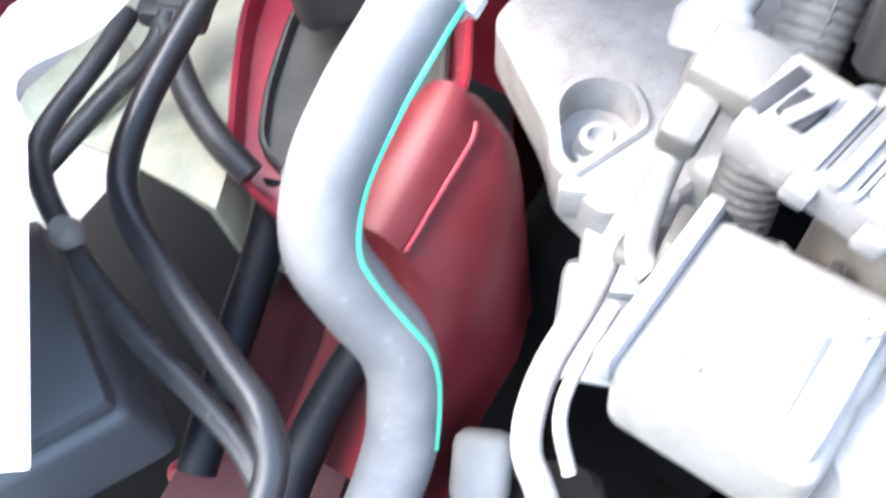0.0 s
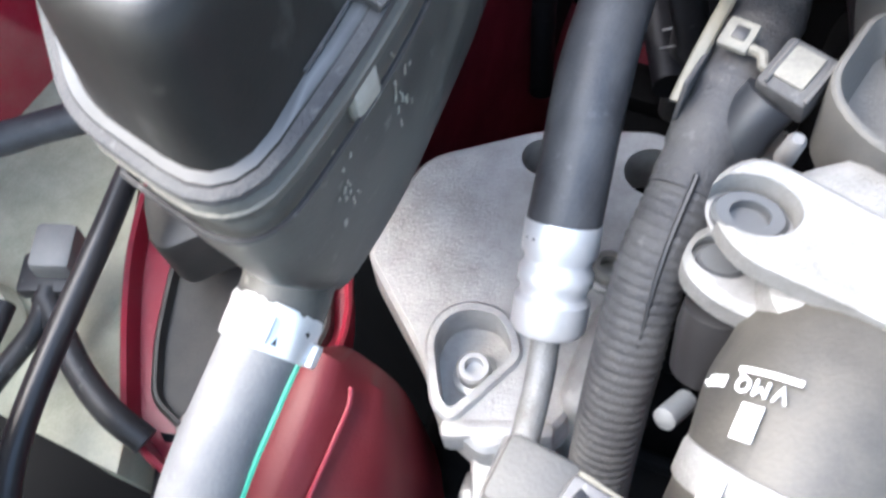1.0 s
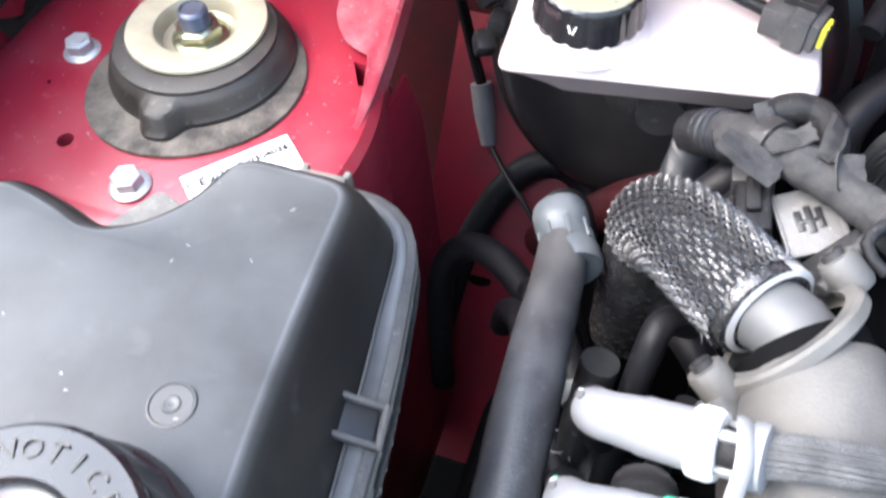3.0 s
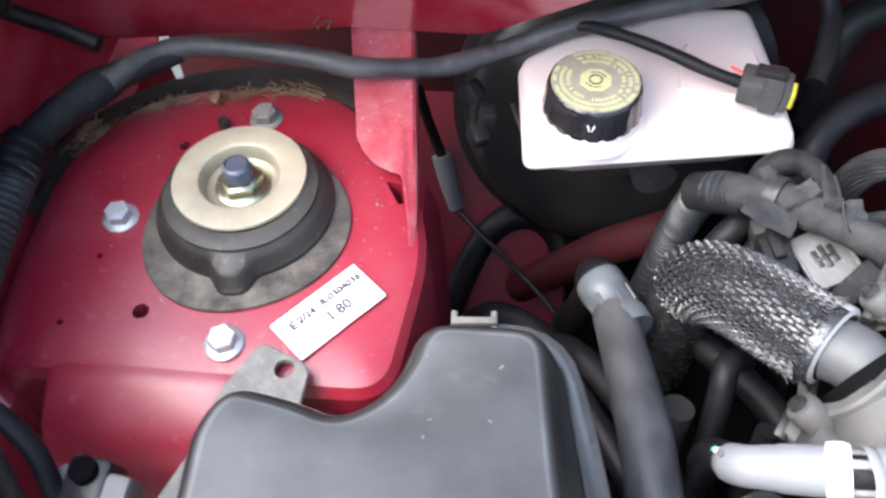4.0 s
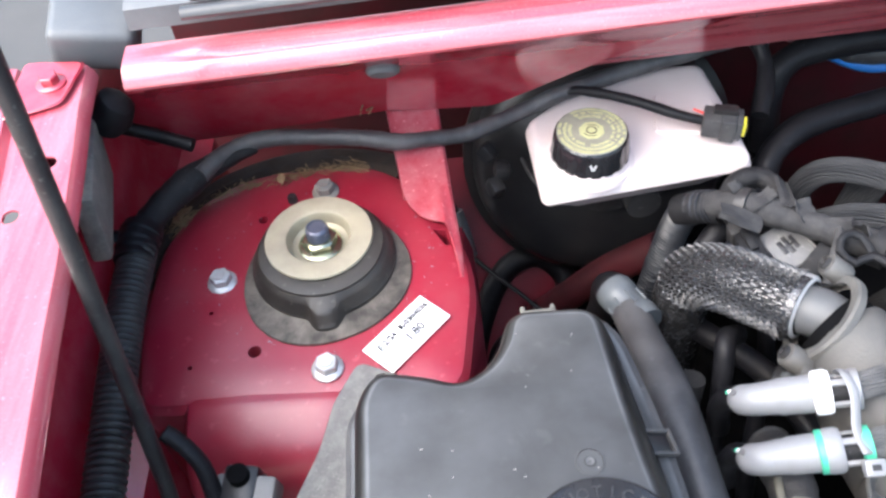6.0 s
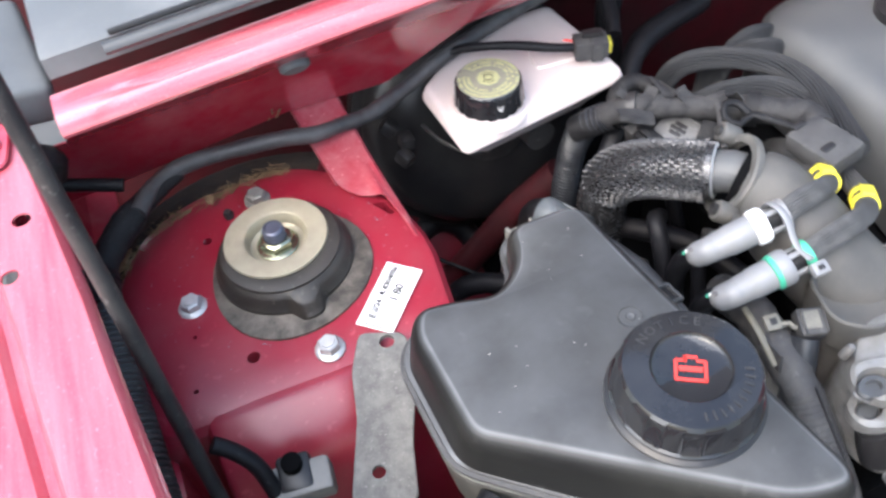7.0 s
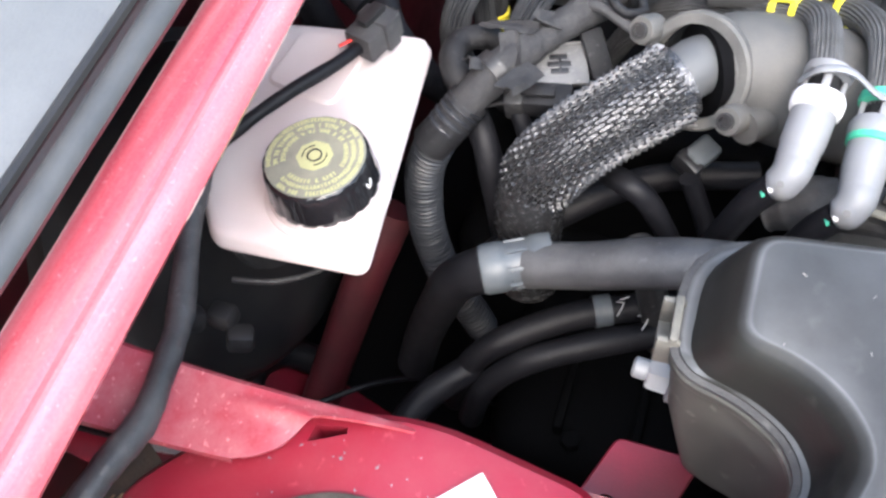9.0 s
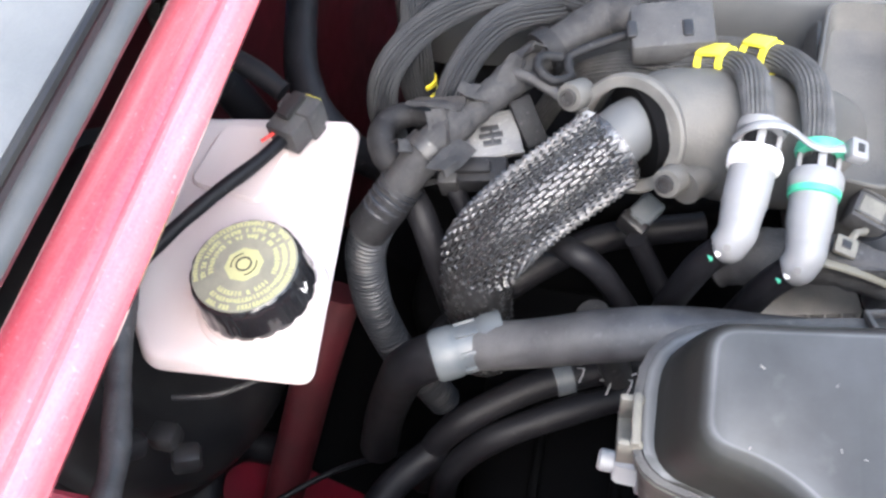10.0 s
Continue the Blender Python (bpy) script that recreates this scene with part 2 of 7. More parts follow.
def worn_shoulders_lit_top(m, tint):
    """Pale dust and scuffs where the skin turns over its shoulders, broken up by noise; the flat top is also paled for
    sky light.
    """
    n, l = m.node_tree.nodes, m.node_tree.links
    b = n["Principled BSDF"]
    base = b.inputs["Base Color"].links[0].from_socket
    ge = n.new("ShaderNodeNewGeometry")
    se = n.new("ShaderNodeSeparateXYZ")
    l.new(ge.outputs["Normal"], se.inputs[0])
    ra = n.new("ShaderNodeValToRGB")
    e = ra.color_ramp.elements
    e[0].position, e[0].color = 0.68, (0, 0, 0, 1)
    # level faces keep a bluish tint that stands for reflected sky
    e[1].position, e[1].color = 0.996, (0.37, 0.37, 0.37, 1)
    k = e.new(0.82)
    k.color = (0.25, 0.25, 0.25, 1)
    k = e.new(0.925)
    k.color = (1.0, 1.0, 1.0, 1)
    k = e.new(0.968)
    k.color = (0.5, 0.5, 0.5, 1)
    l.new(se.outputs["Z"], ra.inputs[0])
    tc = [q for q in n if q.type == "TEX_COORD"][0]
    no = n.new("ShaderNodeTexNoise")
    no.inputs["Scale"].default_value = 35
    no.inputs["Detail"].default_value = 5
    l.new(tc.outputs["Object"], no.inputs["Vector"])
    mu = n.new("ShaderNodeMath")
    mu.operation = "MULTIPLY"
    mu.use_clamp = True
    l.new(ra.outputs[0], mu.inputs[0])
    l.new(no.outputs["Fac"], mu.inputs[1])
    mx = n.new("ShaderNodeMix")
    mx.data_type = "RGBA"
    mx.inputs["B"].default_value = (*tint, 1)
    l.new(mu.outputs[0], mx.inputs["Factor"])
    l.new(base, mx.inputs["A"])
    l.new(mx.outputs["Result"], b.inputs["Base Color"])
    # coat follows the normal: sky shine on the top, hardly any on the flanks
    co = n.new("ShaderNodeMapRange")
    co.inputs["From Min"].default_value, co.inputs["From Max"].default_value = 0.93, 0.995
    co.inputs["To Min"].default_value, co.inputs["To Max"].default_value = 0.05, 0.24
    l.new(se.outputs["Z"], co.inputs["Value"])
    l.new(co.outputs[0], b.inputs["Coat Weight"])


worn_shoulders_lit_top(TANK, (0.185, 0.19, 0.20))

# ---------- building helpers ----------
ORIGIN = {}


def V(*p):
    return Vector(p[0] if len(p) == 1 else p)


def soften(bm, angle=38):
    bmesh.ops.recalc_face_normals(bm, faces=bm.faces)
    lim = radians(angle)
    for f in bm.faces:
        f.smooth = True
    for e in bm.edges:
        e.smooth = len(e.link_faces) == 2 and e.calc_face_angle(0) < lim


def mesh_of(name, bm, mat, shift=None):
    soften(bm)
    if shift is not None:
        bmesh.ops.translate(bm, verts=bm.verts, vec=-shift)
    me = bpy.data.meshes.new(name)
    bm.to_mesh(me)
    bm.free()
    me.materials.append(mat)
    return me


def thing(name, at, label, category, group="", kind=""):
    ob = new(name)
    ob.empty_display_size = 0.02
    ob.location = at
    ORIGIN[ob.name] = V(at)
    return tagged(ob, label, category, group, kind)


def part(name, bm, mat, parent, label="", kind=""):
    """One mesh object under a thing or a part, built in world coordinates."""
    o = ORIGIN[parent.name]
    ob = new(name, mesh_of(name, bm, mat, o))
    ob.parent = parent
    ORIGIN[ob.name] = o
    return tagged(ob, label, "", "", kind)


def single(name, bm, mat, label, category, group="", kind=""):
    """A thing of one mesh, its origin at its own middle."""
    lo = V(*(min(v.co[k] for v in bm.verts) for k in range(3)))
    hi = V(*(max(v.co[k] for v in bm.verts) for k in range(3)))
    c = V((lo.x + hi.x) / 2, (lo.y + hi.y) / 2, lo.z)
    ob = new(name, mesh_of(name, bm, mat, c))
    ob.location = c
    ORIGIN[ob.name] = c
    return tagged(ob, label, category, group, kind)


def join(*bms):
    out = bmesh.new()
    for b in bms:
        me = bpy.data.meshes.new("tmp")
        b.to_mesh(me)
        b.free()
        out.from_mesh(me)
        bpy.data.meshes.remove(me)
    return out


def spline(points, step=0.003):
    """Catmull-Rom through the points, resampled at about that step."""
    p = [V(q) for q in points]
    p = [2 * p[0] - p[1]] + p + [2 * p[-1] - p[-2]]
    out = []
    for a, b, c, d in zip(p, p[1:], p[2:], p[3:]):
        n = max(2, int((c - b).length / step))
        for k in range(n):
            t = k / n
            out.append(0.5 * (2 * b + (c - a) * t + (2 * a - 5 * b + 4 * c - d) * t * t + (3 * b - a - 3 * c + d) * t**3))
    out.append(p[-2])
    return out


def frames(pts):
    """Along a line of points: tangent and two crosswise axes that do not twist."""
    out = []
    n = None
    for k, p in enumerate(pts):
        t = (pts[min(k + 1, len(pts) - 1)] - pts[max(k - 1, 0)]).normalized()
        if n is None:
            n = t.cross(V(0, 0, 1))
            if n.length < 0.1:
                n = t.cross(V(0, 1, 0))
        n = (n - t * n.dot(t)).normalized()
        out.append((p, t, n, t.cross(n)))
    return out


def grid_rings(bm, rings, cap=True, closed=True):
    rows = [[bm.verts.new(p) for p in r] for r in rings]
    for a, b in zip(rows, rows[1:]):
        n = len(a)
        for k in range(n if closed else n - 1):
            bm.faces.new((a[k], a[(k + 1) % n], b[(k + 1) % n], b[k]))
    if cap and closed:
        ends = [bm.faces.new(list(reversed(rows[0]))), bm.faces.new(rows[-1])]
        if len(rows[0]) > 40:
            bmesh.ops.triangulate(bm, faces=ends)
    return bm


def tube(points, r, seg=14, step=0.004, cap=True, shape=None, flat=1.0):
    """Round hose through the points; shape(s, u) scales the radius at s metres along and u of the way."""
    pts = spline(points, step)
    fr = frames(pts)
    total = sum((b - a).length for a, b in zip(pts, pts[1:]))
    s, last, rings = 0.0, pts[0], []
    for p, t, n, b in fr:
        s += (p - last).length
        last = p
        rr = r * (shape(s, s / total) if shape else 1.0)
        rings.append([p + rr * (math.cos(a) * n + flat * math.sin(a) * b) for a in (2 * math.pi * k / seg for k in range(seg))])
    return grid_rings(bmesh.new(), rings, cap)


def woven(points, r, seed, ribs=22):
    """Sleeved hose: lengthwise cords that wind a little, crossed by finer weft."""
    fr = frames(spline(points, 0.0011))
    rings = []
    for k, (p, t, n, b) in enumerate(fr):
        ring = []
        lump = 1 + 0.04 * noise.noise((k * 0.05, seed * 7.3, 0.5))
        for j in range(ribs * 2):
            a = math.pi * j / ribs + k * 0.011
            d = 1.0 - (0.11 if j % 2 else 0.0) - (0.03 if (k + j // 2) % 2 else 0.0)
            ring.append(p + r * lump * d * (math.cos(a) * n + math.sin(a) * b))
        rings.append(ring)
    return grid_rings(bmesh.new(), rings)


def lumpy(seed, amount=0.06, scale=45.0):
    """Slight unevenness of taped or old rubber."""
    return lambda s, u: 1 + amount * noise.noise((s * scale, seed * 7.3, 0.5))


def corrugated(points, r, pitch=0.0042, depth=0.13, seg=16):
    return tube(points, r, seg, pitch / 8, True, lambda s, u: 1 - depth * (0.5 - 0.5 * math.cos(2 * math.pi * s / pitch)) ** 2)


def taped(seed, amount=0.13, lap=0.011):
    """Cloth tape wound in overlapping turns over an uneven bundle."""
    return lambda s, u: 1 + amount * noise.noise((s * 55, seed * 3.1, 0.5)) + 0.07 * ((s / lap + 0.4 * noise.noise((s * 90, seed, 2.5))) % 1.0)


def axes_to(at, z, x=None):
    """A turn and place with its z along the given way."""
    z = V(z).normalized()
    x = V(x) if x is not None else (V(1, 0, 0) if abs(z.x) < 0.9 else V(0, 1, 0))
    x = (x - z * x.dot(z)).normalized()
    y = z.cross(x)
    m = Matrix((x, y, z)).transposed().to_4x4()
    m.translation = V(at)
    return m


def lathe(profile, n=32, m=None, shape=None, cap=True):
    """Turned body: (radius, height) pairs; shape(angle, k) scales a ring."""
    rings = []
    for k, (r, z) in enumerate(profile):
        ring = []
        for j in range(n):
            a = 2 * math.pi * j / n
            rr = r * (shape(a, k) if shape else 1)
            ring.append(V(rr * math.cos(a), rr * math.sin(a), z))
        rings.append(ring)
    bm = grid_rings(bmesh.new(), rings, cap)
    if m is not None:
        bm.transform(m)
    return bm


def rbox(size, m=None, bevel=0.002, seg=2, taper=None):
    """Box with rounded edges, its middle at the origin of m; taper: x and y scale of its top."""
    bm = bmesh.new()
    bmesh.ops.create_cube(bm, size=1)
    bmesh.ops.scale(bm, vec=size, verts=bm.verts)
    if taper:
        for v in bm.verts:
            if v.co.z > 0:
                v.co.x *= taper[0]
                v.co.y *= taper[1]
    if bevel:
        bmesh.ops.bevel(bm, geom=list(bm.edges), offset=bevel, segments=seg, profile=0.5, affect="EDGES")
    if m is not None:
        bm.transform(m)
    return bm


def rounded(points, radius, n=5):
    """Outline in x, y with rounded corners; radius a number or one for each corner."""
    out = []
    k = len(points)
    for i in range(k):
        a, b, c = V(*points[i - 1]), V(*points[i]), V(*points[(i + 1) % k])
        r = radius[i] if isinstance(radius, (list, tuple)) else radius
        u, w = (a - b), (c - b)
        r = min(r, 0.48 * u.length, 0.48 * w.length)
        if r < 1e-5:
            out.append(b)
            continue
        p, q = b + u.normalized() * r, b + w.normalized() * r
        for j in range(n + 1):
            t = j / n
            out.append(p * (1 - t) ** 2 + b * 2 * t * (1 - t) + q * t * t)
    return out


def grown(outline, d):
    """Outline moved outward by d."""
    k = len(outline)
    area = sum(outline[i - 1].x * outline[i].y - outline[i].x * outline[i - 1].y for i in range(k))
    s = 1 if area > 0 else -1
    out = []
    for i in range(k):
        a, b, c = outline[i - 1], outline[i], outline[(i + 1) % k]
        e1, e2 = (b - a), (c - b)
        n1, n2 = V(e1.y, -e1.x), V(e2.y, -e2.x)
        n1 = n1.normalized() if n1.length > 1e-9 else n1
        n2 = n2.normalized() if n2.length > 1e-9 else n2
        n = (n1 + n2)
        n = n.normalized() if n.length > 1e-6 else n1
        out.append(b + n * d * s)
    return out


def shrunk(outline, d):
    """Outline drawn in by d (negative): a little evenly, the rest towards its middle."""
    if d >= -0.004:
        return grown(outline, d)
    o = grown(outline, -0.004)
    c = sum(o, V(0, 0)) / len(o)
    size = sum((p - c).length for p in o) / len(o)
    return [c + (p - c) * (1 + (d + 0.004) / size) for p in o]


def stack(outline, levels, m=None, cap=True, other=None):
    """Loft of one outline: (height, growth) from the bottom up, or (height, growth, share of the other outline)."""
    rings = []
    for z, g, *w in levels:
        o = [a.lerp(b, w[0]) for a, b in zip(outline, other)] if w else outline
        rings.append([V(p.x, p.y, z) for p in shrunk(o, g)])
    bm = grid_rings(bmesh.new(), rings, cap)
    if m is not None:
        bm.transform(m)
    return bm


def slab(points, z0, z1, radius=0.0, edge=0.001, m=None):
    """Plate of that outline with softened rims."""
    o = rounded(points, radius) if radius else [V(*p) for p in points]
    return stack(o, [(z0, -edge), (z0 + edge, 0), (z1 - edge, 0), (z1, -edge)], m)


def thick(bm, t):
    bmesh.ops.recalc_face_normals(bm, faces=bm.faces)
    bmesh.ops.solidify(bm, geom=list(bm.faces), thickness=t)
    return bm


def sheet(corners, t=0.0012, cuts=1):
    """Sheet-metal panel from a polygon in space."""
    bm = bmesh.new()
    bm.faces.new([bm.verts.new(V(c)) for c in corners])
    return thick(bm, t)


def cut(ob, *cutters):
    """Real openings: takes the closed bodies away from the object's mesh."""
    tmp = new("cutter", mesh_of("cutter", join(*cutters), ob.data.materials[0]))
    tmp.matrix_world = Matrix()
    mod = ob.modifiers.new("openings", "BOOLEAN")
    mod.operation, mod.object, mod.solver = "DIFFERENCE", tmp, "EXACT"
    bpy.context.view_layer.update()
    dg = bpy.context.evaluated_depsgraph_get()
    me = bpy.data.meshes.new_from_object(ob.evaluated_get(dg))
    ob.modifiers.remove(mod)
    bm = bmesh.new()
    bm.from_mesh(me)
    soften(bm, 30)
    bm.to_mesh(me)
    bm.free()
    ob.data = me
    bpy.data.objects.remove(tmp)
    return ob


def lettering(text, size, m, depth=0.0001, align="CENTER", bold=0.0):
    """Letters as a mesh, lying in the x-y plane of m."""
    cu = bpy.data.curves.new("text", "FONT")
    cu.body, cu.size, cu.extrude, cu.align_x, cu.align_y = text, size, depth, align, "CENTER"
    cu.resolution_u, cu.offset = 2, bold
    ob = new("text", cu)
    bpy.context.view_layer.update()
    me = bpy.data.meshes.new_from_object(ob.evaluated_get(bpy.context.evaluated_depsgraph_get()))
    bpy.data.objects.remove(ob)
    bm = bmesh.new()
    bm.from_mesh(me)
    bpy.data.meshes.remove(me)
    bm.transform(m)
    return bm


def bar(size, m):
    return rbox(size, m, 0)


def hexagon(r, h, m, chamfer=0.15):
    """Hexagon head, softened at the top."""
    pr = [(r, 0), (r, h * (1 - chamfer)), (r * 0.86, h)]
    return lathe(pr, 6, m)


# ---------- the setting: ground and car body ----------
g = bmesh.new()
bmesh.ops.create_grid(g, x_segments=8, y_segments=8, size=400)
single("ground", g, ASPHALT, "dark worn asphalt under the parked car", "ground", "", "structure")


def rail_y(x):
    """Front edge of the cowl rail."""
    return 0.0185 + 0.035 * x


def rail_z(x):
    return 0.993 + 0.02 * x


# strut tower: domed pressing with rounded shoulders
tower_outline = rounded([(-0.104, -0.108), (0.086, -0.112), (0.098, -0.03), (0.084, 0.022), (0.058, 0.06), (0.03, 0.082), (-0.05, 0.082), (-0.088, 0.062), (-0.112, 0.02), (-0.114, -0.06)],
                        [0.012, 0.016, 0.03, 0.02, 0.012, 0.02, 0.03, 0.03, 0.04, 0.04], 5)
tower = single("strut_tower", stack(tower_outline, [(0.50, 0.012), (0.70, 0.009), (0.80, 0.007), (0.838, 0.005), (0.848, 0.004), (0.853, 0.000), (0.855, -0.006), (0.8562, -0.02), (0.8568, -0.045), (0.857, -0.07)]), RED_DUSTY,
               "dusty red painted suspension strut tower, grimy at the rim", "strut tower", "", "structure")


def drill(x, y, r, z=0.855):
    return lathe([(r, -0.03), (r, 0.03)], 20, pose(x, y, z))


cut(tower, drill(-0.039, -0.077, 0.0042), drill(-0.044, 0.033, 0.0032), drill(-0.078, -0.085, 0.0016), drill(-0.07, -0.045, 0.0014))
# pressed step in front of the tower
step_rows = []
for x, d in ((-0.080, 0.012), (-0.079, 0.005), (-0.076, 0.001), (-0.072, 0.0), (-0.04, -0.0004), (0.0, 0.0), (0.018, 0.0), (0.024, 0.002), (0.027, 0.007), (0.028, 0.014)):
    step_rows.append([V(x, y + 0.4 * d, z - d) for y, z in ((-0.100, 0.8535), (-0.110, 0.8540), (-0.1135, 0.8538), (-0.1175, 0.8520), (-0.124, 0.8490), (-0.133, 0.8435), (-0.142, 0.835), (-0.149, 0.824), (-0.153, 0.810), (-0.155, 0.78), (-0.155, 0.70))])
single("tower_step", thick(grid_rings(bmesh.new(), step_rows, False, False), 0.0015), RED_DUSTY, "glossy red pressed step in front of the strut tower", "body panel", "", "structure")
# inner wing, the channel beside the tower
single("inner_wing", thick(grid_rings(bmesh.new(), [
    [V(x, y, z) for x, z in ((-0.122, 0.990), (-0.134, 0.975), (-0.138, 0.92), (-0.138, 0.86), (-0.126, 0.835), (-0.106, 0.826), (-0.1, 0.60))] for y in (-0.27, -0.2, -0.12, 0.0, 0.08, 0.16)], False, False), 0.002),
    RED, "red inner wing with a channel beside the tower", "body panel", "", "structure")
# front wing: top edge, flat ledge and crease
fender = single("front_wing", thick(grid_rings(bmesh.new(), [
    [V(x0 + dx, y, zz - 0.005) for dx, zz in ((0.0, 0.991), (-0.001, 0.996), (-0.004, 0.9995), (-0.018, 1.0005), (-0.034, 1.000), (-0.037, 0.996), (-0.041, 0.996), (-0.044, 1.001), (-0.07, 1.004), (-0.12, 0.995), (-0.2, 0.94), (-0.26, 0.80), (-0.28, 0.5))]
    for y, x0 in ((-0.75, -0.030), (-0.5, -0.046), (-0.226, -0.0750), (-0.153, -0.0848), (-0.115, -0.0890), (-0.04, -0.100), (0.0, -0.1065), (0.037, -0.1105))], False, False), 0.0012),
    RED_WING, "red painted front wing edge with bolt holes", "car wing", "", "structure")
cut(fender, lathe([(0.0048, -0.03), (0.0048, 0.03)], 20, pose(-0.1155, -0.045, 0.995)), lathe([(0.0046, -0.03), (0.0046, 0.03)], 20, pose(-0.1240, -0.082, 0.995)))

# cowl rail with its groove, and the sloping panel below
XS = [-0.089 + 0.01 * k for k in range(110)]
rail_rows = []
for x in XS:
    # the groove runs out towards the wing
    g = max(0.0, min(1.0, (x + 0.062) / 0.03))
    rail_rows.append([V(x, rail_y(x) + a, rail_z(x) + b - c * g) for a, b, c in (
        (0.004, -0.004, 0), (0.0006, -0.0022, 0), (-0.0004, 0.0002, 0), (0.0004, 0.0025, 0), (0.0040, 0.0072, 0), (0.0056, 0.0086, 0), (0.0072, 0.0094, 0.0008), (0.0084, 0.0098, 0.0034), (0.0110, 0.0102, 0.0042),
        (0.0124, 0.0105, 0.0032), (0.0138, 0.0108, 0.0002), (0.019, 0.0112, 0), (0.0245, 0.0116, 0), (0.0262, 0.0108, 0), (0.0268, 0.0085, 0), (0.0270, -0.008, 0), (0.036, -0.020, 0), (0.049, -0.035, 0), (0.070, -0.068, 0), (0.085, -0.090, 0))])
single("cowl_rail", thick(grid_rings(bmesh.new(), rail_rows, False, False), 0.0012), RED_SHEEN, "glossy red cowl rail with a pressed groove and dusty edge", "cowl rail", "", "structure")


def between(v, table):
    """Straight steps through a table of (v, result)."""
    for (p, q), (u, w) in zip(table, table[1:]):
        if v <= u:
            return q + (w - q) * max(0.0, (v - p) / (u - p))
    return table[-1][1]


def cowl_low(x):
    """Height of the lower edge of the sloping panel."""
    return between(x, ((-0.09, 0.878), (0.046, 0.8925), (0.085, 0.8865), (0.122, 0.8825), (0.135, 0.889), (0.20, 0.934), (0.29, 0.991), (0.32, 0.9945)))


def cowl_back(z):
    """How far the sloping panel lies behind the rail's edge."""
    return between(z, ((0.87, 0.090), (0.883, 0.0825), (0.894, 0.0775), (0.92, 0.064), (0.9575, 0.043), (0.985, 0.020), (1.0, 0.004)))


rows = []
for k in range(53):
    x = -0.1315 + 0.0085 * k
    zl = cowl_low(x)
    # left of the rail the panel stops lower down
    top, row = rail_z(x) + 0.001 - 0.035 * max(0.0, min(1.0, (-0.088 - x) / 0.008)), []
    for j in range(11):
        z = top + (zl - top) * j / 10
        row.append(V(x, rail_y(x) + cowl_back(z), z))
    row.append(V(x, row[-1].y + 0.007, zl - 0.002))
    rows.append(row)
cowl_panel = single("cowl_panel", thick(grid_rings(bmesh.new(), rows, False, False), 0.0012), RED, "glossy red sloping cowl panel under the windscreen", "cowl panel", "", "structure")
single("cowl_plug", lathe([(0.0, 0.002), (0.007, 0.002), (0.009, 0.0), (0.009, -0.003)], 20, axes_to((0.0526, 0.0590, 0.9545), (0, -0.87, -0.49)) @ Matrix.Diagonal((1.2, 0.7, 1, 1))), SCUTTLE, "grey rubber plug set in the cowl panel", "plug", "", "structure")

# firewall and closing walls of the bay, their colours darkened for the shade there
single("firewall", rbox((1.5, 0.03, 0.75), pose(0.62, 0.235, 0.60), 0.004), RED_DEEP_SHADE, "dark red firewall behind the engine, paint deepened for shade", "firewall", "", "structure")
single("bay_floor", rbox((1.7, 1.2, 0.02), pose(0.55, -0.35, 0.32), 0.004), DARK, "undertray below the engine, blackened for shade", "undertray", "", "structure")
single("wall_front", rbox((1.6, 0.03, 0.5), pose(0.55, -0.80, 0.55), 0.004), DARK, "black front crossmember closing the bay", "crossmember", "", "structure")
single("wall_far", rbox((0.03, 1.1, 0.7), pose(1.32, -0.3, 0.6), 0.004), RED_SHADED, "dull red far inner wing closing the bay", "body panel", "", "structure")
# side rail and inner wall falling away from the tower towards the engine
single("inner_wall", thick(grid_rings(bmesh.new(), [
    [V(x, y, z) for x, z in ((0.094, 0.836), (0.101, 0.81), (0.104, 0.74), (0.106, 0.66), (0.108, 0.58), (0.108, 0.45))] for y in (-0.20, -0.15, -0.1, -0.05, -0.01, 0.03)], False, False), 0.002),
    RED_SHADED, "dark red inner wall beside the tower, paint darkened for shade", "body panel", "", "structure")
single("chassis_rail", tube([(0.158, 0.112, 0.60), (0.186, 0.093, 0.657), (0.218, 0.072, 0.72), (0.252, 0.055, 0.765)], 0.0140, 18, 0.008), RED_DEEP_SHADE, "dull red chassis rail under the servo", "chassis rail", "", "structure")
single("toe_panel", sheet([(0.06, 0.24, 0.745), (0.195, 0.24, 0.745), (0.195, -0.02, 0.425), (0.06, -0.02, 0.425)], 0.002), RED_SHADED, "red lower bulkhead sloping under the servo, paint darkened for shade", "body panel", "", "structure")
# rest of the sloping bulkhead, blackened where the bay lies in shade
single("floor_panel", sheet([(0.197, 0.24, 0.745), (0.40, 0.24, 0.745), (0.40, -0.02, 0.425), (0.197, -0.02, 0.425)], 0.002), DARK, "lower bulkhead under the servo, blackened for shade", "body panel", "", "structure")
# flat black disc in place of the shaded hole
single("wall_hole_disc", lathe([(0.001, 0.001), (0.007, 0.001), (0.0085, 0.0)], 20, axes_to((0.114, 0.088, 0.560), (0, -0.63, 0.77)) @ Matrix.Diagonal((1.3, 0.8, 1, 1))), DARK, "black disc for the dark drain hole in the red bulkhead", "hole", "", "structure")
single("bulkhead_hose", tube([(0.194, 0.120, 0.62), (0.188, 0.140, 0.636), (0.167, 0.150, 0.650), (0.141, 0.146, 0.647), (0.120, 0.130, 0.628), (0.101, 0.100, 0.590), (0.092, 0.066, 0.548), (0.089, 0.022, 0.492)], 0.0115, 16), RUBBER, "black rubber hose arching over the red bulkhead", "hose")
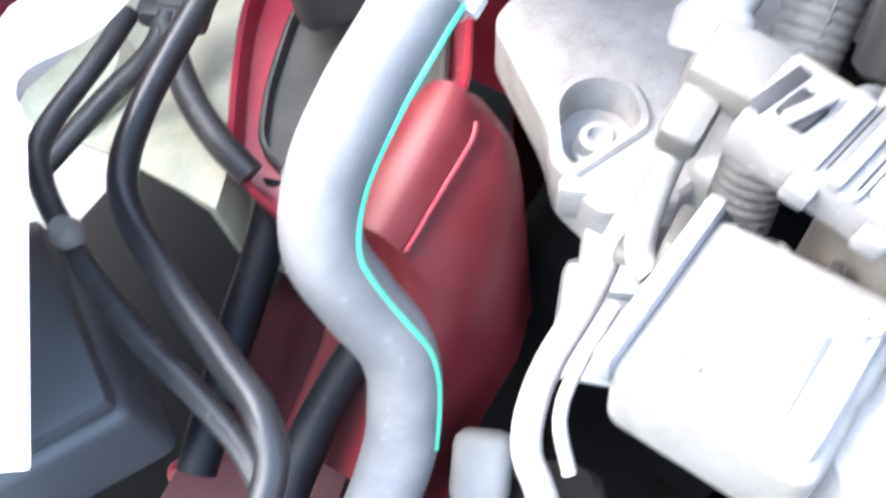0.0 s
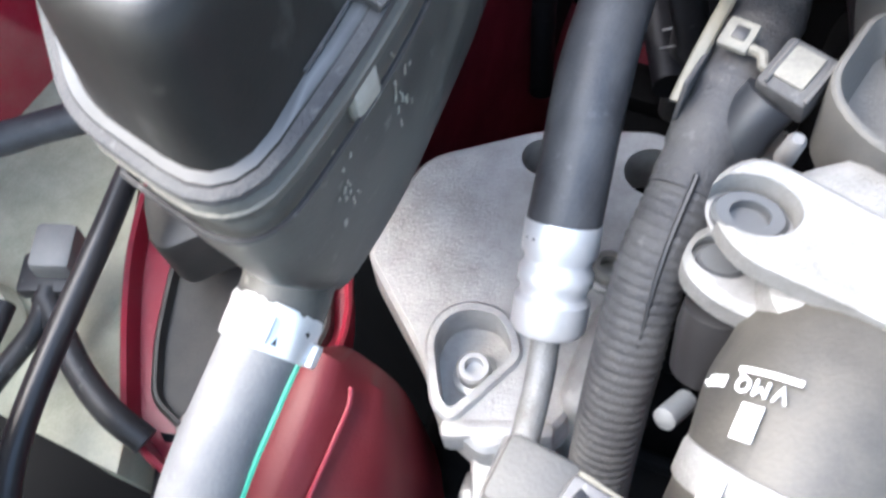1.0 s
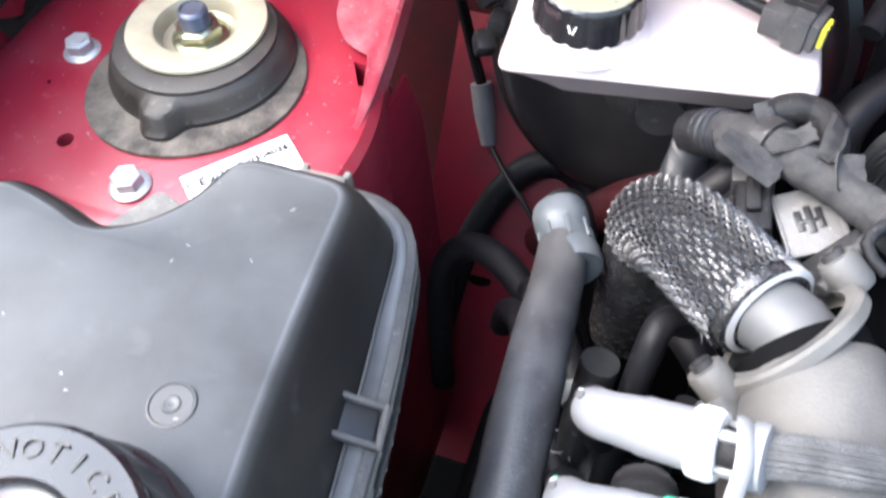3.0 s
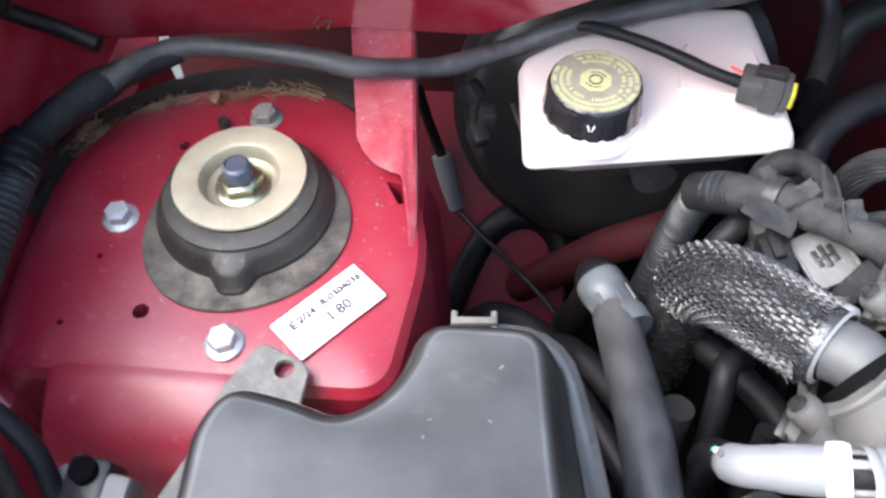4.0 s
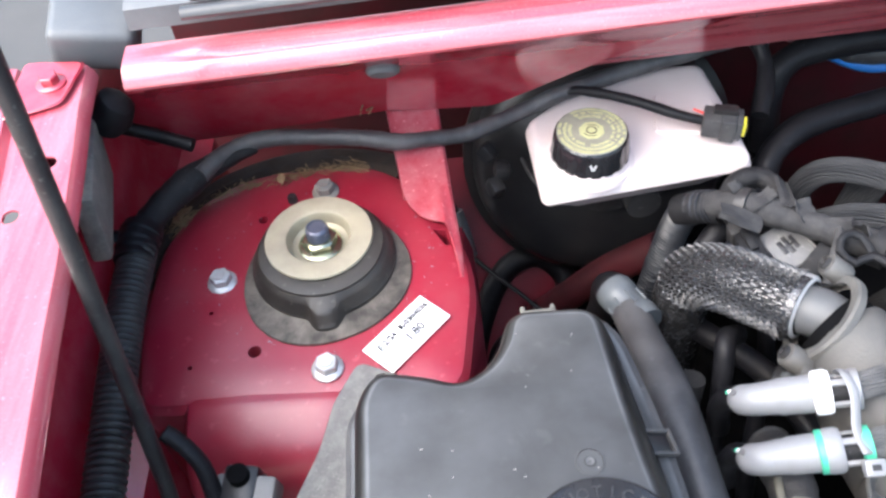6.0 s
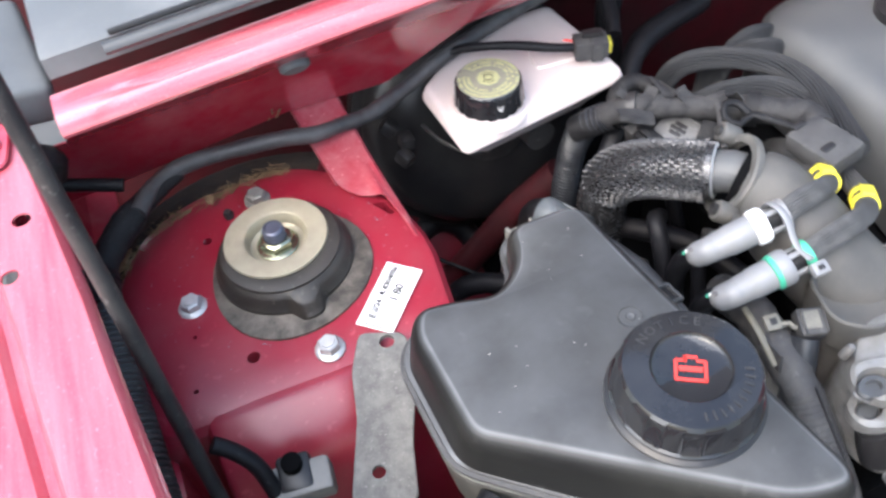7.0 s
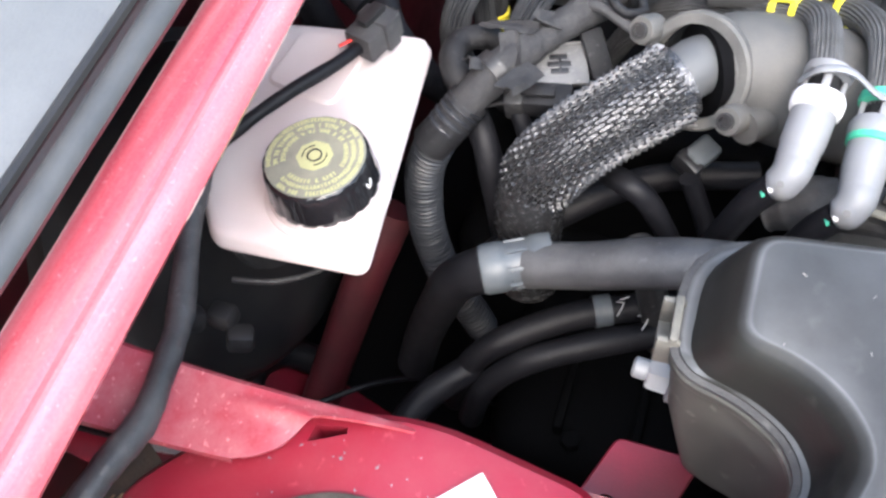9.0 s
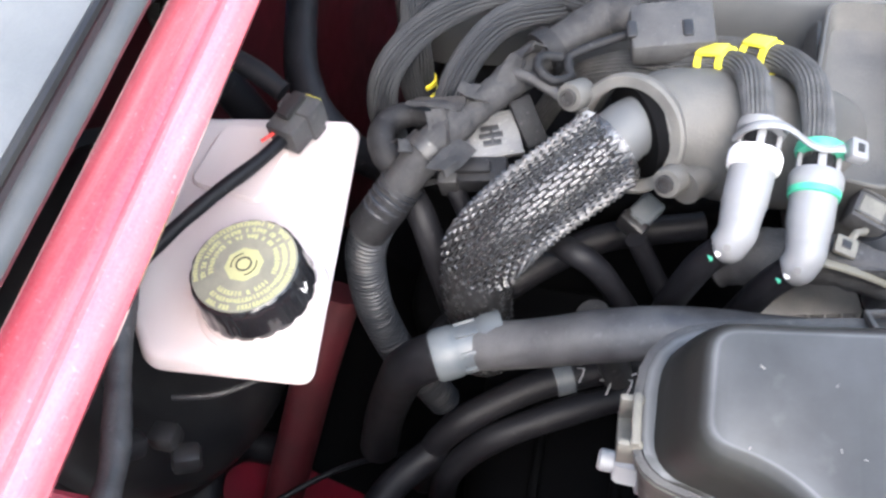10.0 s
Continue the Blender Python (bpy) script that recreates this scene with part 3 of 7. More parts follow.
bcn = thing("bulkhead_plug", (0.096, 0.16, 0.66), "pale grey plug on a thin cable by the bulkhead", "electrical plug")
part("plug", tube([(0.088, 0.180, 0.690), (0.096, 0.166, 0.664), (0.101, 0.158, 0.648)], 0.0085, 10, 0.004, True, lambda s, u: 1.0 - 0.5 * max(0, u - 0.5)), LIGHT_GREY, bcn)
part("cable_up", tube([(0.088, 0.180, 0.690), (0.078, 0.188, 0.72), (0.070, 0.19, 0.76)], 0.0045, 8), RUBBER, bcn)
part("cable", tube([(0.101, 0.158, 0.648), (0.124, 0.128, 0.650), (0.150, 0.10, 0.648), (0.19, 0.06, 0.63), (0.22, 0.02, 0.59), (0.23, -0.01, 0.53)], 0.0022, 8), RUBBER, bcn)
# open bonnet over the back of the bay: unseen, blocks sky, grey for the reflections
single("bonnet", rbox((1.45, 0.025, 0.95), pose(0.60, 0.36, 1.60, -12, 0, 0), 0.01), BONNET_GREY, "unseen opened bonnet, its underside greyed to tint reflections", "bonnet", "", "structure")

# flat brace from cowl to tower
def brace_end(u):
    """How far the brace reaches over the tower, from its inner to its outer edge."""
    ks = ((0.0, 0.037), (0.08, 0.029), (0.3, 0.020), (0.65, 0.0145), (0.82, 0.0105), (0.90, -0.004), (0.96, -0.02), (1.0, -0.03))
    for (a, p), (b, q) in zip(ks, ks[1:]):
        if u <= b:
            w = (u - a) / (b - a)
            return p + (q - p) * w
    return ks[-1][1]


brace_rows = []
for k in range(21):
    t = k / 20
    row = []
    for j in range(19):
        u = j / 18
        y = 0.108 + (brace_end(u) - 0.108) * t
        s = (0.108 - y) / 0.09
        xl, xr = 0.046 + 0.0125 * min(1, s), 0.0815 + 0.0075 * min(1.3, s)
        z = 0.889 - 0.0285 * min(1, s) - 0.003 * math.sin(min(1, s) * math.pi) - 0.003 * max(0, s - 1) / 0.3
        z += 0.0035 * math.exp(-((u - 0.80) / 0.13) ** 2) * max(0, t - 0.6) / 0.4
        row.append(V(xl + (xr - xl) * u, y, z))
    y, z = row[-1].y, row[-1].z
    row = [row[0] + V(-0.0006, 0, -0.004)] + row + [V(row[-1].x + 0.002, y, z - 0.002), V(row[-1].x + 0.003, y, z - 0.014)]
    brace_rows.append(row)
single("tower_brace", thick(grid_rings(bmesh.new(), brace_rows, False, False), 0.0012), RED_SCUFFED, "dusty red flat steel brace from the cowl to the tower", "brace", "", "structure")
cut(tower, stack([V(0.074, 0.0125), V(0.0825, 0.0115), V(0.0855, -0.002), V(0.0825, -0.003)], [(0.83, 0), (0.88, 0)]))

# ---------- windscreen scuttle ----------
sc = thing("windscreen_scuttle", (0.3, 0.1, 1.02), "dusty grey plastic windscreen scuttle with a silver-grey edge seal", "scuttle panel", "", "structure")
rows = []
for x in [-0.085 + 0.02 * k for k in range(56)]:
    y0 = 0.0485 + 0.035 * x
    rows.append([V(x, y0 + a, rail_z(x) + 0.031 + b) for a, b in ((-0.002, -0.012), (0.0, 0.0), (0.004, 0.002), (0.05, 0.010), (0.12, 0.022), (0.3, 0.075), (0.5, 0.17))])
part("panel", thick(grid_rings(bmesh.new(), rows, False, False), 0.002), SCUTTLE, sc)
part("seal", tube([(-0.050 + 0.06 * k, 0.0385 + 0.035 * (-0.050 + 0.06 * k), rail_z(-0.050 + 0.06 * k) + 0.0310) for k in range(19)], 0.0048, 10, 0.01, True, lumpy(3, 0.08), 0.8), SEAL_GREY, sc, "silver-grey edge seal")
part("seal_bead", tube([(-0.045 + 0.06 * k, 0.0455 + 0.035 * (-0.045 + 0.06 * k), rail_z(-0.045 + 0.06 * k) + 0.0355) for k in range(19)], 0.0020, 8, 0.01), BLACK, sc)
part("corner_cap", rbox((0.05, 0.09, 0.03), pose(-0.118, 0.092, 1.000, 8, 12, 8), 0.006, 3), SCUTTLE, sc, "grey plastic corner cap")

# corner rubber and its cable
single("hinge_buffer", lathe([(0.004, 0), (0.012, 0.002), (0.0145, 0.012), (0.011, 0.022), (0.004, 0.026)], 20, axes_to((-0.120, 0.030, 0.955), (0.55, 0.1, 0.55))), RUBBER, "black rubber buffer in the corner of the cowl", "rubber buffer")
single("drain_hose", tube([(-0.126, 0.050, 0.940), (-0.117, 0.055, 0.930), (-0.102, 0.057, 0.921), (-0.079, 0.052, 0.914)], 0.0046, 12), RUBBER, "short black rubber drain hose in the cowl corner", "hose")
single("wing_bracket", rbox((0.012, 0.075, 0.05), pose(-0.1185, -0.013, 0.945, 0, 8, 12), 0.003), GRIMY_PLATE, "dusty beige steel bracket under the wing edge", "bracket")

# wing bolt and its lug
wb = thing("wing_bolt", (-0.128, 0.0168, 0.996), "pink-red painted bolt on a lug of the wing", "bolt")
part("lug", slab([(-0.150, -0.012), (-0.118, -0.001), (-0.1135, 0.036), (-0.150, 0.040)], 0.9965, 0.9985, 0.006), RED, wb)
part("washer", lathe([(0.0085, 0), (0.0085, 0.001), (0.0075, 0.0016)], 20, pose(-0.128, 0.0168, 0.9985)), RED, wb)
part("head", hexagon(0.0056, 0.005, pose(-0.128, 0.0168, 1.0000)), RED, wb)

# ---------- strut top mount ----------
mt = thing("strut_mount", (0.002, -0.01, 0.857), "grimy strut top mount with black rubber and gold-passivated washer", "strut mount")
plate_o = rounded([(0.003 + 0.055 * math.cos(a) * (1 + 0.03 * math.cos(3 * a + 0.5)), -0.020 + 0.057 * math.sin(a) * (1 + 0.03 * math.cos(3 * a + 0.5))) for a in [2 * math.pi * k / 28 for k in range(28)]], 0.004, 2)
part("base_plate", stack(plate_o, [(0.8555, 0), (0.8585, 0), (0.8595, -0.0015)]), MOUNT, mt, "grimy brown steel base plate")


def lobes(a, k):
    d = (a - math.radians(-86) + math.pi) % (2 * math.pi) - math.pi
    return 1 + (0.20 * math.exp(-(d / 0.20) ** 4) if k < 5 else 0)


part("rubber", lathe([(0.0475, 0.0), (0.0475, 0.003), (0.0455, 0.0055), (0.0445, 0.010), (0.0425, 0.0125), (0.0405, 0.0145), (0.0405, 0.0165), (0.036, 0.0178), (0.0305, 0.0175), (0.0295, 0.004)], 120, pose(0.002, -0.011, 0.859), lobes, False), RUBBER_OLD, mt, "thick black rubber bush with a moulded lobe")
part("washer", lathe([(0.0345, 0.0), (0.0355, 0.0008), (0.035, 0.002), (0.0235, 0.0024), (0.0215, 0.0016), (0.0200, -0.001), (0.0190, -0.006), (0.0165, -0.0078), (0.004, -0.0080)], 48, pose(0.001, -0.006, 0.8768), None, False), GOLD, mt, "gold-passivated cupped washer")
part("nut", join(hexagon(0.0118, 0.0080, pose(0.001, -0.006, 0.8708, 0, 0, 12)), lathe([(0.0145, 0), (0.0145, 0.0012), (0.0125, 0.002)], 28, pose(0.001, -0.006, 0.8698))), NUT, mt, "dull passivated nut")
part("stud", lathe([(0.0076, 0)] + [(0.0076 - 0.0005 * (k % 2), 0.001 + 0.0009 * k) for k in range(13)] + [(0.0068, 0.0133), (0.0058, 0.0138), (0.0054, 0.0128), (0.001, 0.0128)], 20, pose(0.001, -0.006, 0.874)), STUD, mt, "dark threaded stud")


def tower_bolt(x, y, z, turn, label, mat=STEEL):
    t = thing("flange_bolt", (x, y, z), label, "bolt", "bolts of the strut mount")
    part("flange", lathe([(0.0098, 0), (0.0098, 0.001), (0.0088, 0.0018), (0.007, 0.0024)], 28, pose(x, y, z)), mat, t)
    part("head", join(hexagon(0.0072, 0.0062, pose(x, y, z + 0.002, 0, 0, turn)), lathe([(0.0045, 0), (0.0042, 0.0008)], 16, pose(x, y, z + 0.0081))), mat, t)
    return t


tower_bolt(-0.066, -0.020, 0.8562, 10, "bright zinc flange bolt in the red tower")
tower_bolt(0.007, -0.093, 0.8562, 24, "bright zinc flange bolt beside the drilled hole")
tower_bolt(-0.001, 0.056, 0.8562, 0, "dull grey flange bolt behind the strut mount", SHEET)
single("locating_stud", lathe([(0.0035, 0), (0.0035, 0.006), (0.0028, 0.0075)], 16, pose(-0.024, 0.049, 0.855)), GRAPHITE, "small dark locating stud in the tower", "stud")

# label on the tower
lb = thing("sticker", (0.055, -0.073, 0.857), "white homologation sticker with black print on the tower", "sticker")
lx, ly = V(0.0185 + 0.0175, 0.019 + 0.019, 0).normalized(), V(-0.73, 0.69, 0)
lm = axes_to((0.0552, -0.0732, 0.8582), (0, 0, 1), lx)
part("paper", rbox((0.0525, 0.0255, 0.0005), lm @ pose(0, 0, -0.0001), 0), WHITE, lb)
part("print", join(lettering("2/24", 0.0056, lm @ pose(-0.0095, 0.0050, 0.0004), 0.0002, bold=0.00022), lettering("R-0304036", 0.0056, lm @ pose(0.0118, 0.0055, 0.0004), 0.0002, bold=0.00022), lettering("1.80", 0.0084, lm @ pose(0.004, -0.0035, 0.0004), 0.0002, bold=0.00022), lettering("E", 0.0064, lm @ pose(-0.0180, 0.0045, 0.0004), 0.0002, bold=0.00022),
     lathe([(0.0041, 0), (0.0041, 0.0002), (0.0036, 0.0002), (0.0036, 0)], 28, lm @ pose(-0.0180, 0.0045, 0.0003), None, False)), PRINT, lb, "black printed type number")
for k in range(10):
    part("code_bar", bar((0.0011, 0.0016 - 0.0003 * (k % 2), 0.0002), lm @ pose(-0.0245, -0.0095 + 0.0019 * k, 0.0003)), PRINT, lb)

# dry needles and leaf mould behind the tower
random.seed(4)
nb = bmesh.new()
rim_drift = spline([(-0.108, 0.030, 0.853), (-0.098, 0.046, 0.853), (-0.071, 0.064, 0.854), (-0.033, 0.0735, 0.855), (0.006, 0.081, 0.855), (0.026, 0.076, 0.855)], 0.004)
for k in range(420):
    i = random.randrange(len(rim_drift) - 1)
    # needles gather in clumps, with bare stretches between
    if noise.noise((i * 0.23, 3.7, 0.0)) < random.uniform(-0.45, 0.25):
        continue
    drift = rim_drift[i]
    along = (rim_drift[i + 1] - drift).normalized()
    c = drift + V(random.gauss(0, 0.0030), random.gauss(0, 0.0026), abs(random.gauss(0, 0.0016)))
    d = (along * random.gauss(0, 1.4) + V(random.gauss(0, 0.7), random.gauss(0, 0.7), random.gauss(0, 0.2))).normalized() * random.uniform(0.001, 0.0075)
    w = random.uniform(0.00012, 0.00032)
    b2 = rbox((d.length * 2, w * 2, w), axes_to(c, d.cross(V(0.2, 0.1, 1)), d), 0)
    me = bpy.data.meshes.new("tmp")
    b2.to_mesh(me)
    b2.free()
    nb.from_mesh(me)
    bpy.data.meshes.remove(me)
single("dry_needles", nb, DRY, "dry brown pine needles and grass caught behind the tower", "needles", "", "stuff")
# mould sheet spread wide and dark to fill the shaded gap too
mb = bmesh.new()
rows = []
for k in range(40):
    th = math.radians(58 + 118 * k / 39)
    row = []
    for j in range(7):
        r = 0.101 + 0.036 * j / 6
        row.append(V(-0.01 + r * math.cos(th), -0.022 + r * math.sin(th), 0.844 + 0.010 * math.sin(j / 6 * math.pi) * (0.6 + 0.8 * noise.noise((k * 0.35, j * 0.6, 1)))))
    rows.append(row)
single("leaf_mould", grid_rings(mb, rows, False, False), DRY_DARK, "dark brown leaf mould behind the tower, darkened for the shaded gap", "leaf litter", "", "stuff")


def dead_leaf(c, size, turn):
    bm = bmesh.new()
    rows = []
    for k in range(7):
        u = k / 6
        w = size * 0.35 * math.sin(math.pi * min(0.98, u + 0.02))
        rows.append([V(u * size - size / 2, w * s, 0.15 * size * abs(s) + 0.1 * size * math.sin(u * 5)) for s in (-1, -0.4, 0.4, 1)])
    grid_rings(bm, rows, False, False)
    thick(bm, 0.0003)
    bm.transform(pose(*c, random.uniform(-25, 25), random.uniform(-25, 25), turn))
    return single("dead_leaf", bm, DRY, "small curled dry leaf lying behind the tower", "leaf", "dead leaves")


for c, s, t in (((-0.098, 0.040, 0.862), 0.014, 60), ((-0.103, 0.034, 0.862), 0.010, 130), ((-0.033, 0.068, 0.861), 0.010, 100), ((-0.060, 0.066, 0.86), 0.008, 20)):
    dead_leaf(c, s, t)
for k in range(2):
    x = (0.034, 0.028)[k]
    single("grass_blade", tube([(x, 0.098, 0.889), (x + 0.004, 0.092, 0.900 + 0.003 * k), (x + 0.001 + 0.002 * k, 0.082, 0.906)], 0.0006, 5), DRY, "dry grass blade caught under the cowl panel", "grass blade", "grass blades")

# ---------- wiring along the cowl ----------
hn = thing("wiring_harness", (0.02, 0.066, 0.89), "taped black wiring harness sagging along the cowl", "wiring harness")
part("taped_run", tube([(0.62, 0.215, 0.93), (0.46, 0.180, 0.905), (0.38, 0.155, 0.903), (0.30, 0.132, 0.900), (0.25, 0.122, 0.896), (0.22, 0.116, 0.893), (0.195, 0.109, 0.891), (0.173, 0.104, 0.888), (0.147, 0.099, 0.880), (0.121, 0.089, 0.877), (0.10, 0.080, 0.878), (0.077, 0.072, 0.884), (0.054, 0.066, 0.889), (0.033, 0.068, 0.893), (0.0, 0.072, 0.8945), (-0.03, 0.073, 0.896), (-0.05, 0.070, 0.896), (-0.065, 0.059, 0.897), (-0.078, 0.042, 0.896)], 0.0058, 16, 0.0015, True, taped(1)), RUBBER_FILM, hn)
part("thick_run", tube([(-0.045, 0.070, 0.8925), (-0.072, 0.054, 0.893), (-0.095, 0.033, 0.890), (-0.110, 0.008, 0.888), (-0.114, -0.02, 0.886)], 0.0098, 16, 0.003, True, lambda s, u: (0.48 + 0.52 * min(1, s / 0.05)) * taped(2)(s, u)), RUBBER_DUSTY, hn, "thick taped bundle")
part("tape_knot", tube([(-0.1125, 0.006, 0.8875), (-0.1145, -0.008, 0.8865), (-0.1145, -0.022, 0.8855)], 0.0128, 18, 0.0012, True, taped(5, 0.16, 0.007)), RUBBER, hn, "knot of black tape over the conduit end")
part("tape_tail", tube([(-0.122, -0.004, 0.892), (-0.128, -0.006, 0.894), (-0.134, -0.010, 0.890)], 0.0052, 10, 0.002, True, lumpy(9, 0.3, 120), 0.5), RUBBER, hn)
part("conduit", corrugated([(-0.113, -0.012, 0.886), (-0.114, -0.05, 0.882), (-0.111, -0.11, 0.876), (-0.108, -0.17, 0.868), (-0.104, -0.24, 0.858), (-0.10, -0.34, 0.84)], 0.0118), GRAPHITE, hn, "black corrugated conduit")
part("joint_tape", tube([(0.315, 0.128, 0.902), (0.325, 0.134, 0.903)], 0.0085, 12), GRAPHITE, hn)
part("branch", tube([(0.318, 0.130, 0.901), (0.322, 0.115, 0.890), (0.318, 0.095, 0.880), (0.312, 0.08, 0.872)], 0.0062, 12, 0.003, True, lumpy(6, 0.2, 80)), RUBBER, hn)
part("upper_conduit", corrugated([(0.326, 0.138, 0.905), (0.40, 0.16, 0.912), (0.50, 0.185, 0.922)], 0.0085), GRAPHITE, hn, "black corrugated conduit")

# bonnet stay
single("bonnet_stay", tube([(-0.0805, -0.205, 0.80), (-0.0805, -0.172, 0.82), (-0.0795, -0.125, 0.98), (-0.0788, -0.08, 1.16), (-0.0780, -0.03, 1.36), (-0.077, 0.02, 1.56)], 0.0044, 14, 0.01), GRAPHITE, "upright black bonnet stay rod beside the wing", "bonnet stay")

# ---------- brake servo and fluid reservoir ----------
sv = thing("brake_servo", (0.215, 0.12, 0.78), "black painted brake servo drum below the reservoir", "brake servo")
sm = axes_to((0.218, 0.168, 0.765), (0.0, -0.93, 0.36))
part("drum", lathe([(0.02, -0.06), (0.105, -0.055), (0.112, -0.04), (0.112, -0.01), (0.118, -0.006), (0.118, 0.0), (0.110, 0.004), (0.106, 0.02), (0.096, 0.034), (0.07, 0.042), (0.05, 0.044), (0.03, 0.044)], 56, sm), BLACK, sv)
part("hub", lathe([(0.034, 0.04), (0.034, 0.05), (0.026, 0.054)], 28, sm), GRAPHITE, sv)
part("master_cylinder", tube([(0.222, 0.10, 0.826), (0.228, 0.045, 0.826)], 0.013, 18), GRAPHITE, sv, "dusty master cylinder")
part("wire_clip", tube([(0.143, 0.088, 0.842), (0.150, 0.068, 0.838), (0.165, 0.052, 0.832), (0.178, 0.05, 0.828)], 0.0016, 8), GRAPHITE, sv, "dull wire clip")
for k, (x, y, z) in enumerate(((0.128, 0.09, 0.83), (0.122, 0.08, 0.822), (0.118, 0.10, 0.84))):
    part("fitting", rbox((0.012, 0.014, 0.012), pose(x, y, z, 20 * k, 10, 30 * k), 0.003), BLACK, sv)

rs = thing("brake_fluid_reservoir", (0.22, 0.07, 0.845), "milky white plastic brake fluid reservoir, pinkish with age", "fluid reservoir")
res_o = rounded([(0.1495, 0.0125), (0.2935, 0.031), (0.2905, 0.080), (0.284, 0.139), (0.232, 0.139), (0.186, 0.121), (0.1455, 0.089)], [0.007, 0.008, 0.03, 0.01, 0.012, 0.02, 0.008], 6)
part("body", stack(res_o, [(0.838, -0.026), (0.846, -0.020), (0.858, -0.010), (0.8655, -0.0035), (0.8675, -0.0005), (0.869, 0.0006), (0.8705, 0.0006), (0.872, -0.0004), (0.8755, -0.0012), (0.8775, -0.003), (0.8785, -0.007), (0.8787, -0.02)]), TRANSLUCENT, rs)
part("neck", lathe([(0.031, 0), (0.030, 0.003), (0.0275, 0.0045), (0.0265, 0.009)], 40, pose(0.1845, 0.045, 0.8765)), TRANSLUCENT, rs)
part("raised_pad", slab([(0.232, 0.062), (0.282, 0.058), (0.280, 0.10), (0.24, 0.105)], 0.877, 0.8805, 0.008, 0.0015), TRANSLUCENT, rs)


def cap_grip(n, deep):
    return lambda a, k: 1 - (deep * (0.5 + 0.5 * math.cos(n * a)) ** 3 if 1 <= k <= 5 else 0)


CX, CY, CZ = 0.1845, 0.0450, 0.8835
cp = part("cap", lathe([(0.0262, 0.0), (0.0268, 0.0015), (0.0262, 0.004), (0.0256, 0.010), (0.0250, 0.0165), (0.0242, 0.0188), (0.0228, 0.0198), (0.01, 0.0196)], 144, pose(CX, CY, CZ), cap_grip(18, 0.016)), BLACK_GLOSS, rs, "black ribbed screw cap with yellow print")


# the legend is worn: rows of marks round the ring
def ring_marks(r, n, start, end, seed):
    random.seed(seed)
    out = []
    for k in range(n):
        if random.random() < 0.14:
            continue
        a = math.radians(start + (end - start) * k / (n - 1))
        w, h = random.choice(((0.0011, 0.0021), (0.0007, 0.0021), (0.0012, 0.0015), (0.0010, 0.0021)))
        out.append(rbox((w, h, 0.0003), pose(CX + r * math.cos(a), CY + r * math.sin(a), CZ + 0.0200, 0, 0, math.degrees(a) - 90), 0))
        if random.random() < 0.6:
            out.append(rbox((0.0009, 0.0005, 0.0003), pose(CX + (r + 0.0008) * math.cos(a + 0.04), CY + (r + 0.0008) * math.sin(a + 0.04), CZ + 0.0200, 0, 0, math.degrees(a) - 90), 0))
    return join(*out)


part("cap_face", lathe([(0.0232, 0), (0.0230, 0.0003), (0.01, 0.0003)], 60, pose(CX, CY, CZ + 0.0196)), CAP_TOP, cp, "faded grey-olive face")
part("legend", ring_marks(0.0212, 76, 150, 480, 1), YELLOW, cp, "worn yellow lettering in rings")
part("legend", ring_marks(0.0178, 62, 150, 478, 2), YELLOW, cp)
part("legend", ring_marks(0.0144, 48, 152, 474, 3), YELLOW, cp)
part("symbol", join(slab([(CX + 0.0086 * math.cos(math.radians(20 + 45 * k)), CY + 0.0086 * math.sin(math.radians(20 + 45 * k))) for k in range(8)], CZ + 0.0196, CZ + 0.0202, 0, 0.0001)), YELLOW, cp, "yellow octagon symbol")
part("symbol_ring", lathe([(0.0036, 0), (0.0036, 0.0004), (0.0029, 0.0004), (0.0029, 0)], 32, pose(CX, CY, CZ + 0.0202), None, False), GRAPHITE, cp)
for k, a in enumerate((262, 267)):
    w = math.radians(a)
    part("tick_mark", rbox((0.0008, 0.0006, 0.0045), axes_to((CX + 0.0260 * math.cos(w), CY + 0.0260 * math.sin(w), CZ + 0.0105), (0.3 * (-1) ** k * math.sin(w), -0.3 * (-1) ** k * math.cos(w), 1), (-math.sin(w), math.cos(w), 0)), 0.0002), WHITE_MARK, cp, "faint white tick mark")
for s in (20, 200):
    arc = [V(CX + 0.0056 * math.cos(math.radians(s + 12 * k)), CY + 0.0056 * math.sin(math.radians(s + 12 * k)), CZ + 0.0203) for k in range(9)]
    part("symbol_arc", tube(arc, 0.0003, 6, 0.002), GRAPHITE, cp)

pl = thing("level_sensor_plug", (0.275, 0.052, 0.884), "dusty grey-black plug with a dull yellow lock on the reservoir", "electrical plug")
pm = axes_to((0.2745, 0.0535, 0.8925), (0, 0, 1), (0.93, -0.30, 0))
part("body", rbox((0.026, 0.017, 0.015), pm, 0.0015), LOOM_DUST, pl)
part("collar", rbox((0.010, 0.020, 0.018), pm @ pose(0.004, 0, 0), 0.0015), LOOM_DUST, pl)
part("latch", rbox((0.016, 0.007, 0.004), pm @ pose(0.001, 0.001, 0.0105), 0.001), BLACK, pl)
part("lock", rbox((0.004, 0.010, 0.010), pm @ pose(0.0135, 0, -0.001), 0.0008), YELLOW_CLIP, pl, "dull yellow locking tab")
for k in (-1, 0, 1):
    part("lock_slot", rbox((0.0012, 0.002, 0.010), pm @ pose(0.0155, 0.0036 * k, -0.001), 0.0003), BLACK, pl)
